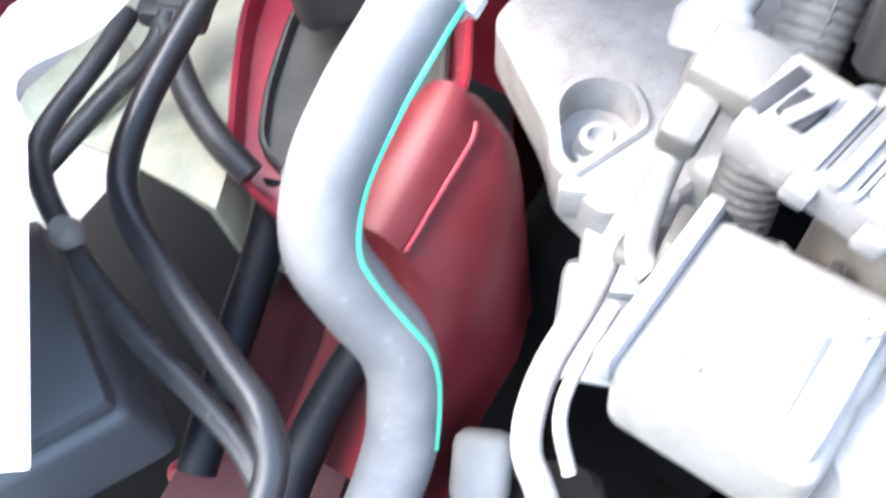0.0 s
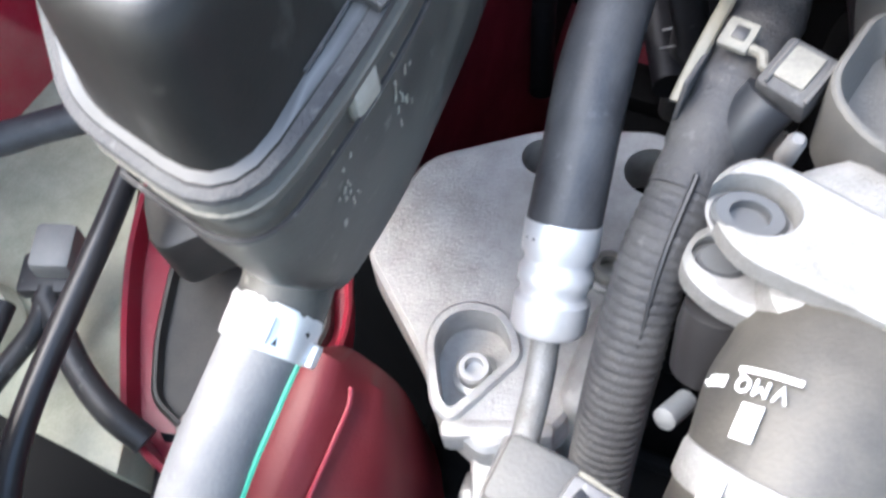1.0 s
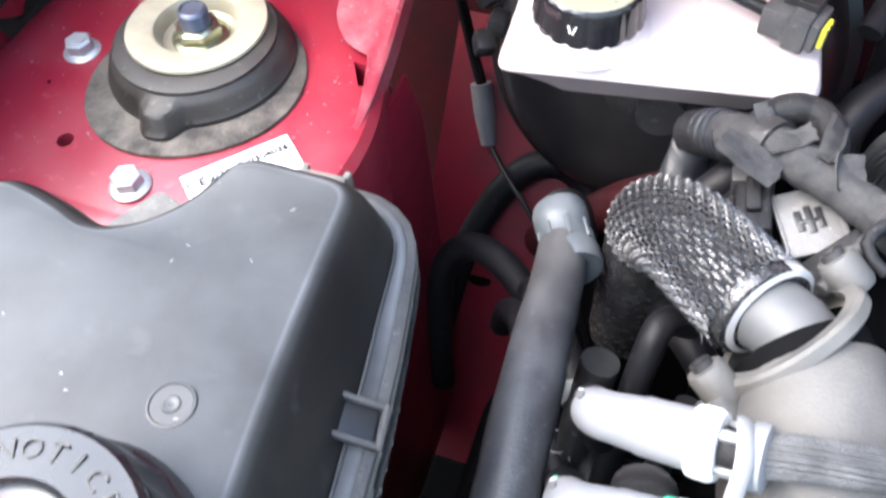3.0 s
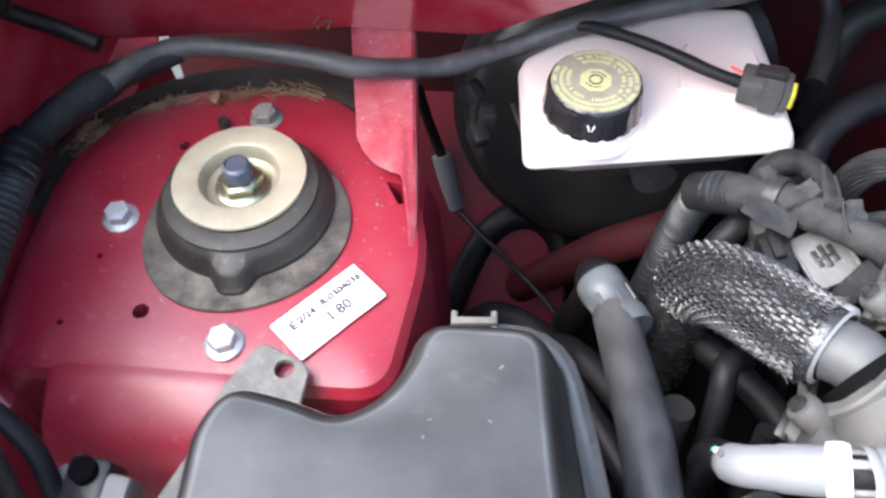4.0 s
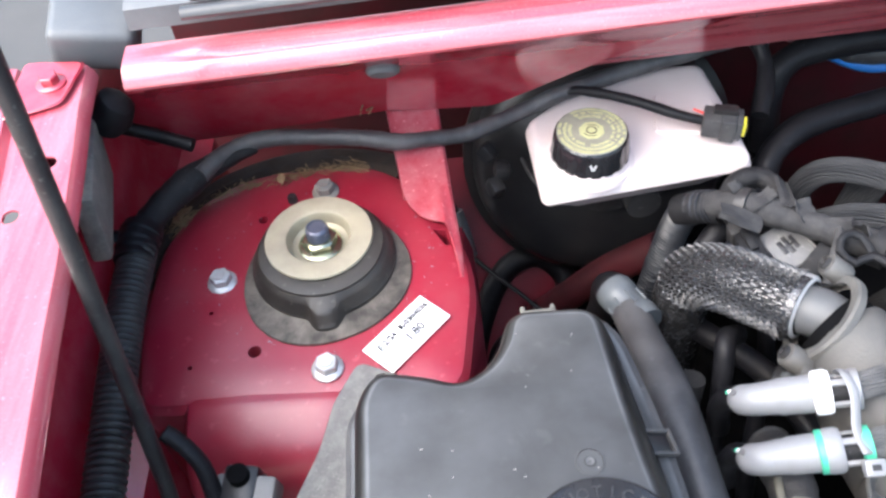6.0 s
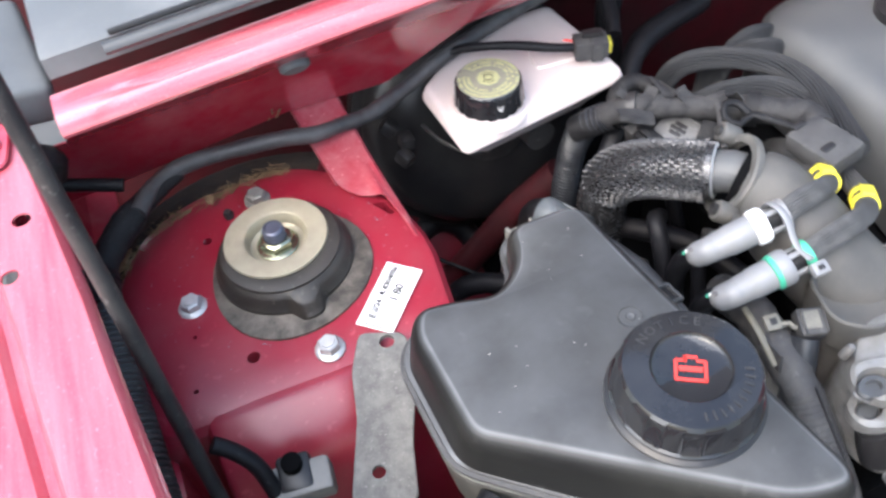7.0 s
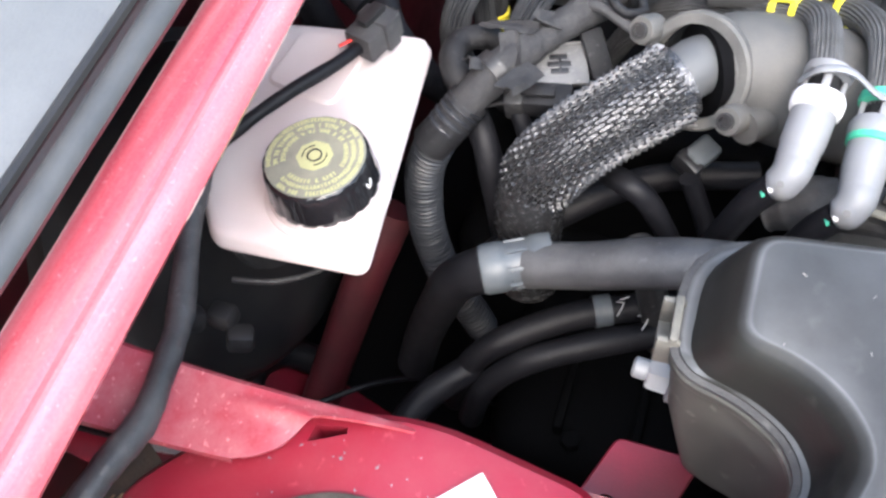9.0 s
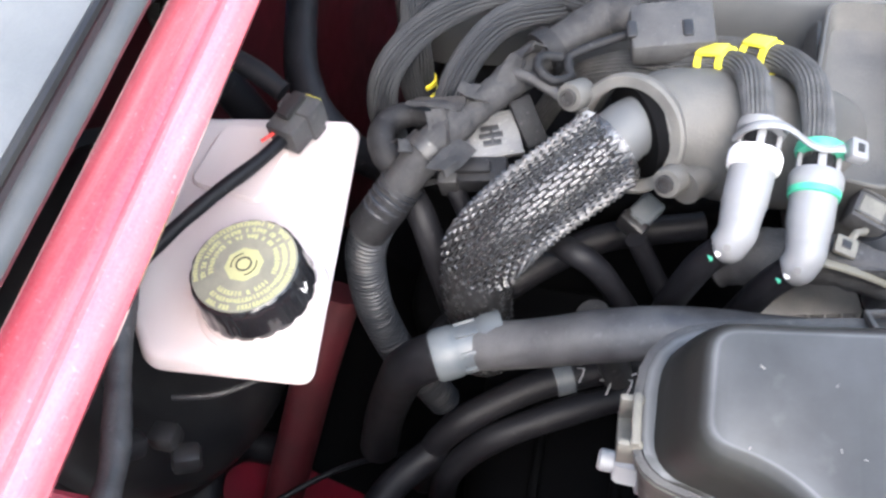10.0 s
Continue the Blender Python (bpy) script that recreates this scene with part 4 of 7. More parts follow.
part("cable", tube([pm @ V(-0.013, 0, 0), pm @ V(-0.03, 0.001, 0.002), (0.222, 0.077, 0.897), (0.197, 0.092, 0.8955), (0.180, 0.102, 0.891), (0.163, 0.1035, 0.8845)], 0.0036, 12, 0.003, True, lumpy(8, 0.12, 80)), RUBBER, pl)
part("wire", tube([pm @ V(-0.012, 0.004, 0.003), pm @ V(-0.02, 0.006, 0.004)], 0.0009, 6), RED_MARK, pl, "red wire")

# ---------- coolant header tank ----------
tk = thing("coolant_tank", (0.1, -0.22, 0.80), "dusty black plastic coolant header tank, scuffed along its seam", "coolant tank")
tank_o = rounded([(0.0450, -0.2395), (0.1470, -0.3220), (0.1765, -0.3275), (0.1682, -0.262), (0.1590, -0.205), (0.1535, -0.1370), (0.1135, -0.1360), (0.1085, -0.155), (0.1010, -0.1660), (0.088, -0.1740), (0.070, -0.1675), (0.050, -0.1640), (0.0430, -0.178)],
                 [0.008, 0.012, 0.014, 0.03, 0.03, 0.011, 0.010, 0.012, 0.012, 0.016, 0.012, 0.01, 0.010], 5)
seam_o = rounded([(0.0360, -0.2345), (0.1370, -0.3270), (0.1820, -0.3375), (0.1855, -0.285), (0.1765, -0.185), (0.1630, -0.1205), (0.1140, -0.1215), (0.1080, -0.146), (0.0990, -0.160), (0.087, -0.1660), (0.068, -0.160), (0.046, -0.157), (0.034, -0.172)],
                 [0.012, 0.010, 0.018, 0.03, 0.03, 0.024, 0.014, 0.012, 0.012, 0.016, 0.012, 0.01, 0.012], 5)


def lid_drop(y):
    """The lid falls away towards the back."""
    return 0.045 * (y + 0.275)


upper = stack(tank_o, [(0.925, 0.0, 0.97), (0.9325, 0.0, 0.95), (0.9333, 0.0, 0.90), (0.9340, 0.0, 0.64), (0.9350, 0.0, 0.61), (0.942, 0.0005, 0.48), (0.9500, 0.0012, 0.30), (0.9570, 0.0018, 0.13), (0.9608, 0.0018, 0.04), (0.9636, 0.0006, 0.0), (0.9656, -0.0012, 0.0), (0.9669, -0.0032, 0.0), (0.9676, -0.0052, 0.0)], None, False, seam_o)
upper.verts.ensure_lookup_table()
lid_ring = upper.verts[-len(tank_o):]
for tri in geometry.tessellate_polygon([[v.co for v in lid_ring]]):
    upper.faces.new([lid_ring[k] for k in tri])
bmesh.ops.recalc_face_normals(upper, faces=upper.faces)
for v in upper.verts:
    v.co.z -= lid_drop(v.co.y) * max(0.0, min(1.0, (v.co.z - 0.935) / 0.025))
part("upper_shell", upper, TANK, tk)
part("lower_shell", stack(tank_o, [(0.828, -0.024, 1), (0.834, -0.016, 1), (0.848, -0.0125, 1), (0.864, -0.0085, 1), (0.885, -0.0035, 1), (0.905, -0.002, 1), (0.9215, -0.0018, 1), (0.9217, 0.0006, 1), (0.9235, 0.0012, 1), (0.9265, 0.0012, 1), (0.928, 0.0, 1)], None, True, seam_o), SHELL_DUST, tk, "dust-scuffed lower shell")
part("seam_groove", stack(seam_o, [(0.9275, -0.0012), (0.9290, -0.0012)]), BLACK, tk)
part("seam_rim", stack(seam_o, [(0.9292, 0.0006), (0.9300, 0.0016), (0.9318, 0.0016), (0.9326, 0.0004), (0.9330, -0.002)]), LOOM_DUST, tk, "dusty seam rim")


def seam_clip(x, y, turn):
    """Moulded staple lying on the flank: two bars, a sill at the seam, a sunk floor."""
    m = pose(x, y, 0.9345, 0, 0, turn) @ pose(0, 0, 0, 0, 26, 0)
    c = part("seam_clip", rbox((0.0135, 0.0018, 0.0028), m @ pose(-0.0062, 0.0056, 0), 0.0006), LOOM_DUST, tk)
    part("clip_bar", rbox((0.0135, 0.0018, 0.0028), m @ pose(-0.0062, -0.0056, 0), 0.0006), LOOM_DUST, c)
    part("clip_bar", rbox((0.0018, 0.0130, 0.0030), m @ pose(0.0010, 0, 0), 0.0006), LOOM_DUST, c)
    part("clip_floor", rbox((0.0110, 0.0098, 0.0012), m @ pose(-0.0060, 0, -0.0010), 0.0003), BLACK, c)


seam_clip(0.1782, -0.1960, 9)
seam_clip(0.1850, -0.2765, -4)
part("mould_tab", rbox((0.0040, 0.010, 0.011), pose(0.1838, -0.2930, 0.9185, 0, 0, -2), 0.0014), TAB_PALE, tk, "pale scuffed moulding tab")
part("mould_tab", rbox((0.0040, 0.009, 0.012), pose(0.1775, -0.2110, 0.917, 0, 0, 6), 0.0014), RIM_DUST, tk)
for k in range(2):
    o2 = grown(seam_o, 0.0008)
    part("seam_bead", tube([V(p.x, p.y, 0.9255 - 0.0105 * k) for p in o2[10:34]], 0.0008, 6, 0.004), RIM_DUST if k == 0 else GRAPHITE, tk)
part("flank_line", tube([V(q.x * 0.655 + p.x * 0.345, q.y * 0.655 + p.y * 0.345, 0.9346) for p, q in list(zip(tank_o, seam_o))[18:34] if q.x > 0.165], 0.0005, 6, 0.004), LOOM_DUST, tk)
bcm = pose(0.1290, -0.1215, 0.927, 0, 0, 2)
bc = part("back_clip", rbox((0.0145, 0.0030, 0.013), bcm, 0.0008), GRAPHITE, tk, "pale moulded clip pocket")
for x in (-0.0075, 0.0075):
    part("clip_bar", rbox((0.0024, 0.0078, 0.016), bcm @ pose(x, 0.002, 0), 0.0007), RIM_DUST, bc)
part("clip_bar", rbox((0.0174, 0.0078, 0.0022), bcm @ pose(0, 0.002, -0.0075), 0.0007), RIM_DUST, bc)
part("clip_bar", rbox((0.0174, 0.0030, 0.0030), bcm @ pose(0, 0.0005, 0.0085), 0.0007), RIM_DUST, bc)
nm = axes_to((0.1325, -0.1265, 0.882), (0.05, 1, 0.05))
part("side_nut", join(lathe([(0.0095, 0), (0.0095, 0.0015), (0.008, 0.002)], 20, nm), hexagon(0.0075, 0.009, nm @ pose(0, 0, 0.0015)), lathe([(0.0042, 0), (0.0042, 0.006), (0.003, 0.007)], 14, nm @ pose(0, 0, 0.0095))), LIGHT_GREY, tk, "pale zinc nut on a stud")
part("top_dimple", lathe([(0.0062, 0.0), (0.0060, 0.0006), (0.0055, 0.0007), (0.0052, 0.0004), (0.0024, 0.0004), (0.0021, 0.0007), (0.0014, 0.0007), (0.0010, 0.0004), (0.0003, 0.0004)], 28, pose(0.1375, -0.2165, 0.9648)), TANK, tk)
part("filler_neck", lathe([(0.034, -0.012), (0.034, 0.0005), (0.032, 0.002), (0.030, 0.0025)], 40, pose(0.1350, -0.2630, 0.9685)), BLACK, tk)
TCX, TCY, TCZ = 0.1350, -0.2630, 0.9705
tc = part("cap", lathe([(0.0300, 0.0), (0.0322, 0.0006), (0.0325, 0.0025), (0.0314, 0.0035), (0.0304, 0.0115), (0.0298, 0.0160), (0.0292, 0.0180), (0.0278, 0.0196), (0.0170, 0.0206), (0.0162, 0.0188), (0.0152, 0.0180), (0.004, 0.0178)], 180, pose(TCX, TCY, TCZ), lambda a, k: 1 - (0.06 * max(0.0, math.cos(12 * a)) ** 0.6 if 4 <= k <= 5 else 0)), BLACK_GLOSS, tk, "glossy black grip-edged screw cap")
# red warning symbol in the cap: box outline, level line, drops
tm = pose(TCX, TCY, TCZ + 0.0182, 0, 0, -32)
for sx, sy, w, h in ((0, -0.0052, 0.013, 0.0013), (-0.0060, -0.0006, 0.0013, 0.0095), (0.0060, -0.0006, 0.0013, 0.0095), (-0.0040, 0.0040, 0.0042, 0.0013), (0.0042, 0.0040, 0.0036, 0.0013), (0, 0.0, 0.0095, 0.0022), (0.0, 0.0058, 0.0055, 0.0013), (-0.0022, 0.0046, 0.0012, 0.003)):
    part("symbol", rbox((w, h, 0.0004), tm @ pose(sx, sy, 0), 0), RED_MARK, tc, "red warning symbol")
for k, ch in enumerate("NOTICE"):
    a = math.radians(118 - 13.5 * k)
    part("lettering", lettering(ch, 0.0062, pose(TCX + 0.0226 * math.cos(a), TCY + 0.0226 * math.sin(a), TCZ + 0.0203, 0, 0, math.degrees(a) - 90), 0.0002), GRAPHITE, tc, "embossed letter")
for k in range(10):
    a = math.radians(250 + 9 * k)
    part("embossed_bar", rbox((0.0008, 0.0040, 0.0004), pose(TCX + 0.0230 * math.cos(a), TCY + 0.0230 * math.sin(a), TCZ + 0.0203, 0, 0, math.degrees(a) - 90), 0), GRAPHITE, tc)
# outlet spout
part("outlet_spout", tube([(0.150, -0.275, 0.868), (0.1555, -0.300, 0.856), (0.1562, -0.320, 0.8435), (0.1563, -0.334, 0.8400)], 0.0135, 18, 0.004, True, lambda s, u: 1.5 - 0.5 * min(1, u * 1.5)), SHELL_DUST, tk)
part("side_spout", tube([(0.05, -0.250, 0.915), (0.03, -0.262, 0.912), (0.0, -0.272, 0.905), (-0.05, -0.285, 0.89), (-0.10, -0.292, 0.87)], 0.0088, 14), RUBBER, tk, "black rubber overflow pipe")

# scuffs and flecks on the tank's skin
random.seed(31)
flecks = []
for k in range(13):
    y = random.uniform(-0.236, -0.15)
    x = random.uniform(0.05, 0.148) if y < -0.182 else random.uniform(0.112, 0.14)
    flecks.append(rbox((random.uniform(0.0003, 0.0016), random.uniform(0.0002, 0.0005), 0.0002), pose(x, y, 0.9677 - lid_drop(y), 0, 0, random.uniform(0, 180)), 0))
part("scuffs", join(*flecks), SHEET, tk, "pale flecks and scuffs", "stuff")
flecks = []
for k in range(150):
    i = random.choice((24, 25, 26, 27, 28, 29, 29, 29, 30, 30, 18, 21))
    p, q = seam_o[i], seam_o[i + 1]
    w = random.random()
    c = p.lerp(q, w)
    d = (q - p).normalized()
    n = V(d.y, -d.x)
    z = random.uniform(0.884, 0.914)
    g = -0.0018 - 0.0022 * max(0, (0.905 - z) / 0.022)
    out = c + n * (g + 0.0004) if (c - V(0.1, -0.22)).dot(n) > 0 else c - n * (g + 0.0004)
    m = axes_to((out.x, out.y, z), (n.x, n.y, 0) if (c - V(0.1, -0.22)).dot(n) > 0 else (-n.x, -n.y, 0), (0, 0, 1))
    flecks.append(rbox((random.uniform(0.0008, 0.0030), random.uniform(0.0003, 0.0009), 0.0003), m @ pose(0, 0, 0, 0, 0, random.uniform(-30, 30)), 0))
part("scuffs", join(*flecks), TAB_PALE, tk, "pale flecks and scuffs", "stuff")

# outlet clamp and striped hose
oh = thing("coolant_hose", (0.16, -0.38, 0.80), "grey dusted rubber coolant hose with a thin green stripe", "coolant hose")
hose_path = [(0.1562, -0.3205, 0.8430), (0.1563, -0.3330, 0.8400), (0.1562, -0.350, 0.8355), (0.1550, -0.3680, 0.8275), (0.1535, -0.3865, 0.8125), (0.1575, -0.4000, 0.7960), (0.1690, -0.4035, 0.7780), (0.1825, -0.4060, 0.7600), (0.1900, -0.4170, 0.7430), (0.1950, -0.4370, 0.7250), (0.198, -0.50, 0.69)]
part("hose", tube(hose_path, 0.0124, 22, 0.003, True, lumpy(4, 0.05, 40)), RUBBER_GREY, oh)
hf = frames(spline(hose_path, 0.003))
part("stripe", tube([p + 0.0124 * (V(1, 0.12, 0.06) - t * t.dot(V(1, 0.12, 0.06))).normalized() for p, t, n, b in hf[4:58:3]], 0.0010, 6, 0.003), GREEN, oh, "thin green moulded stripe")
cm = axes_to((0.1563, -0.3290, 0.8410), (0.0, -0.97, -0.24))
cl = part("clamp", lathe([(0.0126, -0.0068), (0.0134, -0.0068), (0.0139, -0.005), (0.0136, -0.002), (0.0139, 0.001), (0.0137, 0.005), (0.0132, 0.0068), (0.0126, 0.0068)], 40, cm, lambda a, k: 1 + 0.02 * math.sin(7 * a + k) + 0.015 * math.sin(17 * a), False), FERRULE, oh, "bright spring-steel hose clamp")
part("clamp_ear", rbox((0.0055, 0.0036, 0.0085), cm @ pose(0.0042, 0.0142, 0.001, 0, 0, -16), 0.0010), FERRULE, cl)
part("clamp_ear", rbox((0.0038, 0.0048, 0.0070), cm @ pose(0.0138, -0.0035, 0.003), 0.0010), FERRULE, cl)
part("clamp_tongue", rbox((0.0080, 0.0016, 0.0050), cm @ pose(-0.0045, 0.0138, -0.002, 0, 0, 18), 0.0006), FERRULE, cl)

# steel bracket between tower and tank
br = single("tank_bracket", slab([(0.0265, -0.0945), (0.0525, -0.1065), (0.050, -0.135), (0.043, -0.150), (0.030, -0.178), (0.020, -0.212), (-0.014, -0.198), (0.006, -0.15), (0.013, -0.12)], 0.8605, 0.8635, 0.006, 0.0006), GRIMY_PLATE, "weathered grey steel bracket with a bolt hole", "bracket")
cut(br, lathe([(0.0048, -0.02), (0.0048, 0.02)], 20, pose(0.0405, -0.1085, 0.862)), lathe([(0.004, -0.02), (0.004, 0.02)], 20, pose(0.006, -0.187, 0.862)))

# short stub hose and latch box by the step
single("stub_hose", tube([(-0.071, -0.148, 0.893), (-0.063, -0.152, 0.886), (-0.054, -0.160, 0.874), (-0.050, -0.172, 0.855)], 0.0048, 12), RUBBER, "short black stub of hose by the step", "hose")
lt = thing("plug_holder", (-0.035, -0.165, 0.84), "black plug in a pale metal holder by the step", "plug holder")
part("holder", rbox((0.035, 0.02, 0.02), pose(-0.035, -0.168, 0.851, 10, 0, -8), 0.003), SHEET, lt)
part("plug", rbox((0.02, 0.022, 0.02), pose(-0.037, -0.164, 0.853, 10, 0, -8), 0.003), BLACK, lt)
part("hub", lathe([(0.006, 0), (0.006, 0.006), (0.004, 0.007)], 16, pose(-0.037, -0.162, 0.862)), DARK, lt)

# ---------- braided air hose and intake pipe ----------
bh = thing("braided_air_hose", (0.25, -0.07, 0.80), "flexible air hose in bright knitted wire mesh with a steel clamp", "air hose")
mesh_path = [(0.2925, -0.1110, 0.8920), (0.2790, -0.1000, 0.8895), (0.2640, -0.0845, 0.8850), (0.2505, -0.0670, 0.8770), (0.2405, -0.0515, 0.8630), (0.2365, -0.0420, 0.8450), (0.2355, -0.0380, 0.815), (0.2360, -0.0370, 0.75)]
part("inner_hose", tube(mesh_path[1:], 0.0187, 24, 0.003), FOIL, bh)


def knitted(path, r, wales, courses, gap, wire):
    """Knitted wire sleeve: each course is one wire of loops round the hose, hooked into the next."""
    fr = frames(spline(path, 0.0010))
    dist = [0.0]
    for p, q in zip(fr, fr[1:]):
        dist.append(dist[-1] + (q[0] - p[0]).length)

    def at(s):
        k = max(0, min(len(fr) - 2, int(s / 0.0010)))
        while k < len(fr) - 2 and dist[k + 1] < s:
            k += 1
        while k > 0 and dist[k] > s:
            k -= 1
        w = (s - dist[k]) / max(1e-9, dist[k + 1] - dist[k])
        p, q = fr[k], fr[k + 1]
        return p[0].lerp(q[0], w), p[2], p[3]

    random.seed(17)
    out = bmesh.new()
    n = 10
    for c in range(courses):
        s0 = 0.024 + c * gap
        pts = []
        jit = [random.gauss(0, 0.00025) for k in range(wales)]
        for k in range(wales * n):
            th = 2 * math.pi * k / n + math.pi * (c % 2)
            a = (k / n + 0.10 * math.sin(2 * th)) * 2 * math.pi / wales
            s = s0 + 0.60 * gap * math.cos(th) + jit[k // n]
            o, nn, b = at(s)
            pts.append(o + (r + 1.3 * wire * math.cos(2 * th)) * (math.cos(a) * nn + math.sin(a) * b))
        m = len(pts)
        rings = []
        for k in range(m):
            t = (pts[(k + 1) % m] - pts[k - 1]).normalized()
            o = at(s0)[0]
            e1 = (pts[k] - o)
            e1 = (e1 - t * e1.dot(t)).normalized()
            e2 = t.cross(e1)
            rings.append([pts[k] + wire * (math.cos(q) * e1 + math.sin(q) * e2) for q in (0, 2.1, 4.2)])
        grid_rings(out, rings + rings[:1], False)
    return out


part("wire_mesh", knitted(mesh_path, 0.0200, 28, 23, 0.0035, 0.00050), WIRE, bh, "bright knitted wire mesh, frayed at the end")
random.seed(9)
mfr = frames(spline(mesh_path, 0.0016))[14]
fray = []
for k in range(9):
    a = 2 * math.pi * k / 9
    o = math.cos(a) * mfr[2] + math.sin(a) * mfr[3]
    p0 = mfr[0] + 0.0202 * o
    fray.append(tube([p0 + mfr[1] * 0.003, p0 + o * 0.001, p0 - mfr[1] * random.uniform(0.0005, 0.003) + o * random.uniform(0.0015, 0.0035)], 0.0003, 4))
part("frayed_ends", join(*fray), WIRE, bh)
fm = axes_to((0.2885, -0.1050, 0.8898), (0.68, -0.68, 0.20))
part("clamp_band", lathe([(0.0165, -0.016), (0.0186, -0.016), (0.0189, -0.014), (0.0189, -0.010), (0.0165, -0.009)], 40, fm, None, False), FERRULE, bh, "bright steel band clamp")

ip = thing("intake_pipe", (0.40, -0.14, 0.82), "dusty grey cast aluminium intake pipe with a bolted flange", "intake pipe")
part("pipe", tube([(0.2985, -0.1150, 0.8840), (0.3005, -0.1210, 0.8835), (0.3025, -0.130, 0.881), (0.306, -0.15, 0.873), (0.311, -0.170, 0.864), (0.320, -0.186, 0.852), (0.335, -0.198, 0.835)], 0.0315, 34, 0.004, False, lambda s, u: 0.73 + 0.27 * min(1, s / 0.036) ** 0.8), ALU_DUSTY, ip)
# solid black plug in place of the pipe's shaded inside
part("bore", tube([(0.2925, -0.1080, 0.8850), (0.2965, -0.1145, 0.8840), (0.301, -0.125, 0.881)], 0.0226, 30, 0.004), DARK, ip, "black plug for the shaded bore")
part("inner_tube", tube([(0.2800, -0.0985, 0.8875), (0.2885, -0.105, 0.8898), (0.299, -0.1180, 0.888)], 0.0142, 28, 0.004), COVER_GREY, ip, "dull steel tube end")
fm2 = axes_to((0.2868, -0.1050, 0.8885), (0.74, -0.42, -0.46))
part("flange", lathe([(0.0225, 0.000), (0.0272, 0.000), (0.0284, 0.0012), (0.0284, 0.0050), (0.0272, 0.0062), (0.0225, 0.0062)], 44, fm2, None, False), FLANGE, ip, "grey cast flange")
for c in ((0.3030, -0.0803, 0.8960), (0.2685, -0.1280, 0.882)):
    lug = V(c)
    e = part("flange_ear", lathe([(0.0065, -0.007), (0.0072, -0.005), (0.0072, 0.005), (0.0062, 0.007)], 22, axes_to(lug, (0.74, -0.42, -0.46))), FLANGE, ip)
    part("ear_bolt", lathe([(0.0040, 0.0), (0.0040, 0.0095), (0.0025, 0.0096), (0.0023, 0.008), (0.0005, 0.008)], 14, axes_to(lug, (-0.74, 0.42, 0.46))), GRAPHITE, e)
part("boss", tube([(0.268, -0.1330, 0.878), (0.280, -0.142, 0.874), (0.295, -0.152, 0.87)], 0.0085, 16), ALU_DUSTY, ip)

# ---------- hose with the grey quick coupling ----------
h1 = thing("heater_hose", (0.21, -0.12, 0.80), "black rubber heater hose with a blue-grey coupling and crimped ferrule", "heater hose")
part("hose", tube([(0.2192, -0.2600, 0.8190), (0.2165, -0.240, 0.8335), (0.2115, -0.208, 0.8465), (0.2080, -0.165, 0.8520), (0.2062, -0.131, 0.8510), (0.2044, -0.106, 0.8450), (0.2028, -0.080, 0.8340), (0.2003, -0.048, 0.8245)], 0.0122, 20, 0.004, True, lumpy(11, 0.04, 40)), RUBBER_FILM, h1)
part("elbow", tube([(0.199, -0.041, 0.8235), (0.1945, -0.024, 0.818), (0.195, -0.007, 0.797), (0.198, 0.006, 0.762), (0.197, 0.020, 0.720), (0.19, 0.03, 0.68)], 0.0122, 20), RUBBER, h1)
sfm = axes_to((0.2005, -0.0435, 0.8240), (-0.42, 0.90, -0.06))
sl = part("coupling", lathe([(0.0118, -0.017), (0.0133, -0.017), (0.0137, -0.015), (0.0137, -0.008), (0.0129, -0.006), (0.0121, -0.004), (0.0121, 0.006), (0.0130, 0.008), (0.0133, 0.011), (0.0132, 0.018), (0.0123, 0.020), (0.0118, 0.020)], 40, sfm), SLEEVE_GREY, h1, "blue-grey plastic coupling")
for k in range(8):
    a = 2 * math.pi * k / 8
    part("coupling_rib", rbox((0.0016, 0.0022, 0.011), sfm @ pose(0.0124 * math.cos(a), 0.0124 * math.sin(a), 0.001, 0, 0, math.degrees(a)), 0.0004), SLEEVE_GREY, sl)
crm = axes_to((0.2188, -0.2560, 0.8220), (0.14, -0.73, -0.67))
part("ferrule", lathe([(0.0105, -0.002), (0.0124, -0.002), (0.0127, 0.0), (0.0127, 0.008), (0.0112, 0.0105), (0.0112, 0.0125), (0.0126, 0.0145), (0.0126, 0.0185), (0.0112, 0.0205), (0.0112, 0.0225), (0.0128, 0.0245), (0.0128, 0.034), (0.0112, 0.0362), (0.007, 0.0366)], 36, crm), FERRULE, h1, "bright crimped ferrule")
part("rigid_pipe", tube([crm @ V(0, 0, 0.034), (0.2265, -0.2950, 0.7885), (0.2286, -0.3090, 0.7845), (0.2303, -0.3258, 0.7800), (0.2325, -0.3385, 0.7765), (0.2355, -0.3460, 0.7745), (0.2410, -0.3490, 0.7735)], 0.0050, 16), CAST, h1, "grey aluminium pipe")


def cool_hose(points, r, mat, label, seed):
    return single("hose", tube(points, r, 16, 0.004, True, lumpy(seed, 0.06, 40)), mat, label, "hose")


cool_hose([(0.300, -0.150, 0.806), (0.283, -0.095, 0.806), (0.252, -0.052, 0.80), (0.232, -0.02, 0.78), (0.222, 0.0, 0.745)], 0.0080, RUBBER, "black rubber hose passing under the wire mesh hose", 12)
cool_hose([(0.245, -0.144, 0.755), (0.222, -0.085, 0.755), (0.206, -0.055, 0.752), (0.187, -0.027, 0.743), (0.176, -0.012, 0.720), (0.172, -0.005, 0.685)], 0.0085, RUBBER, "black rubber hose below the coupling", 13)
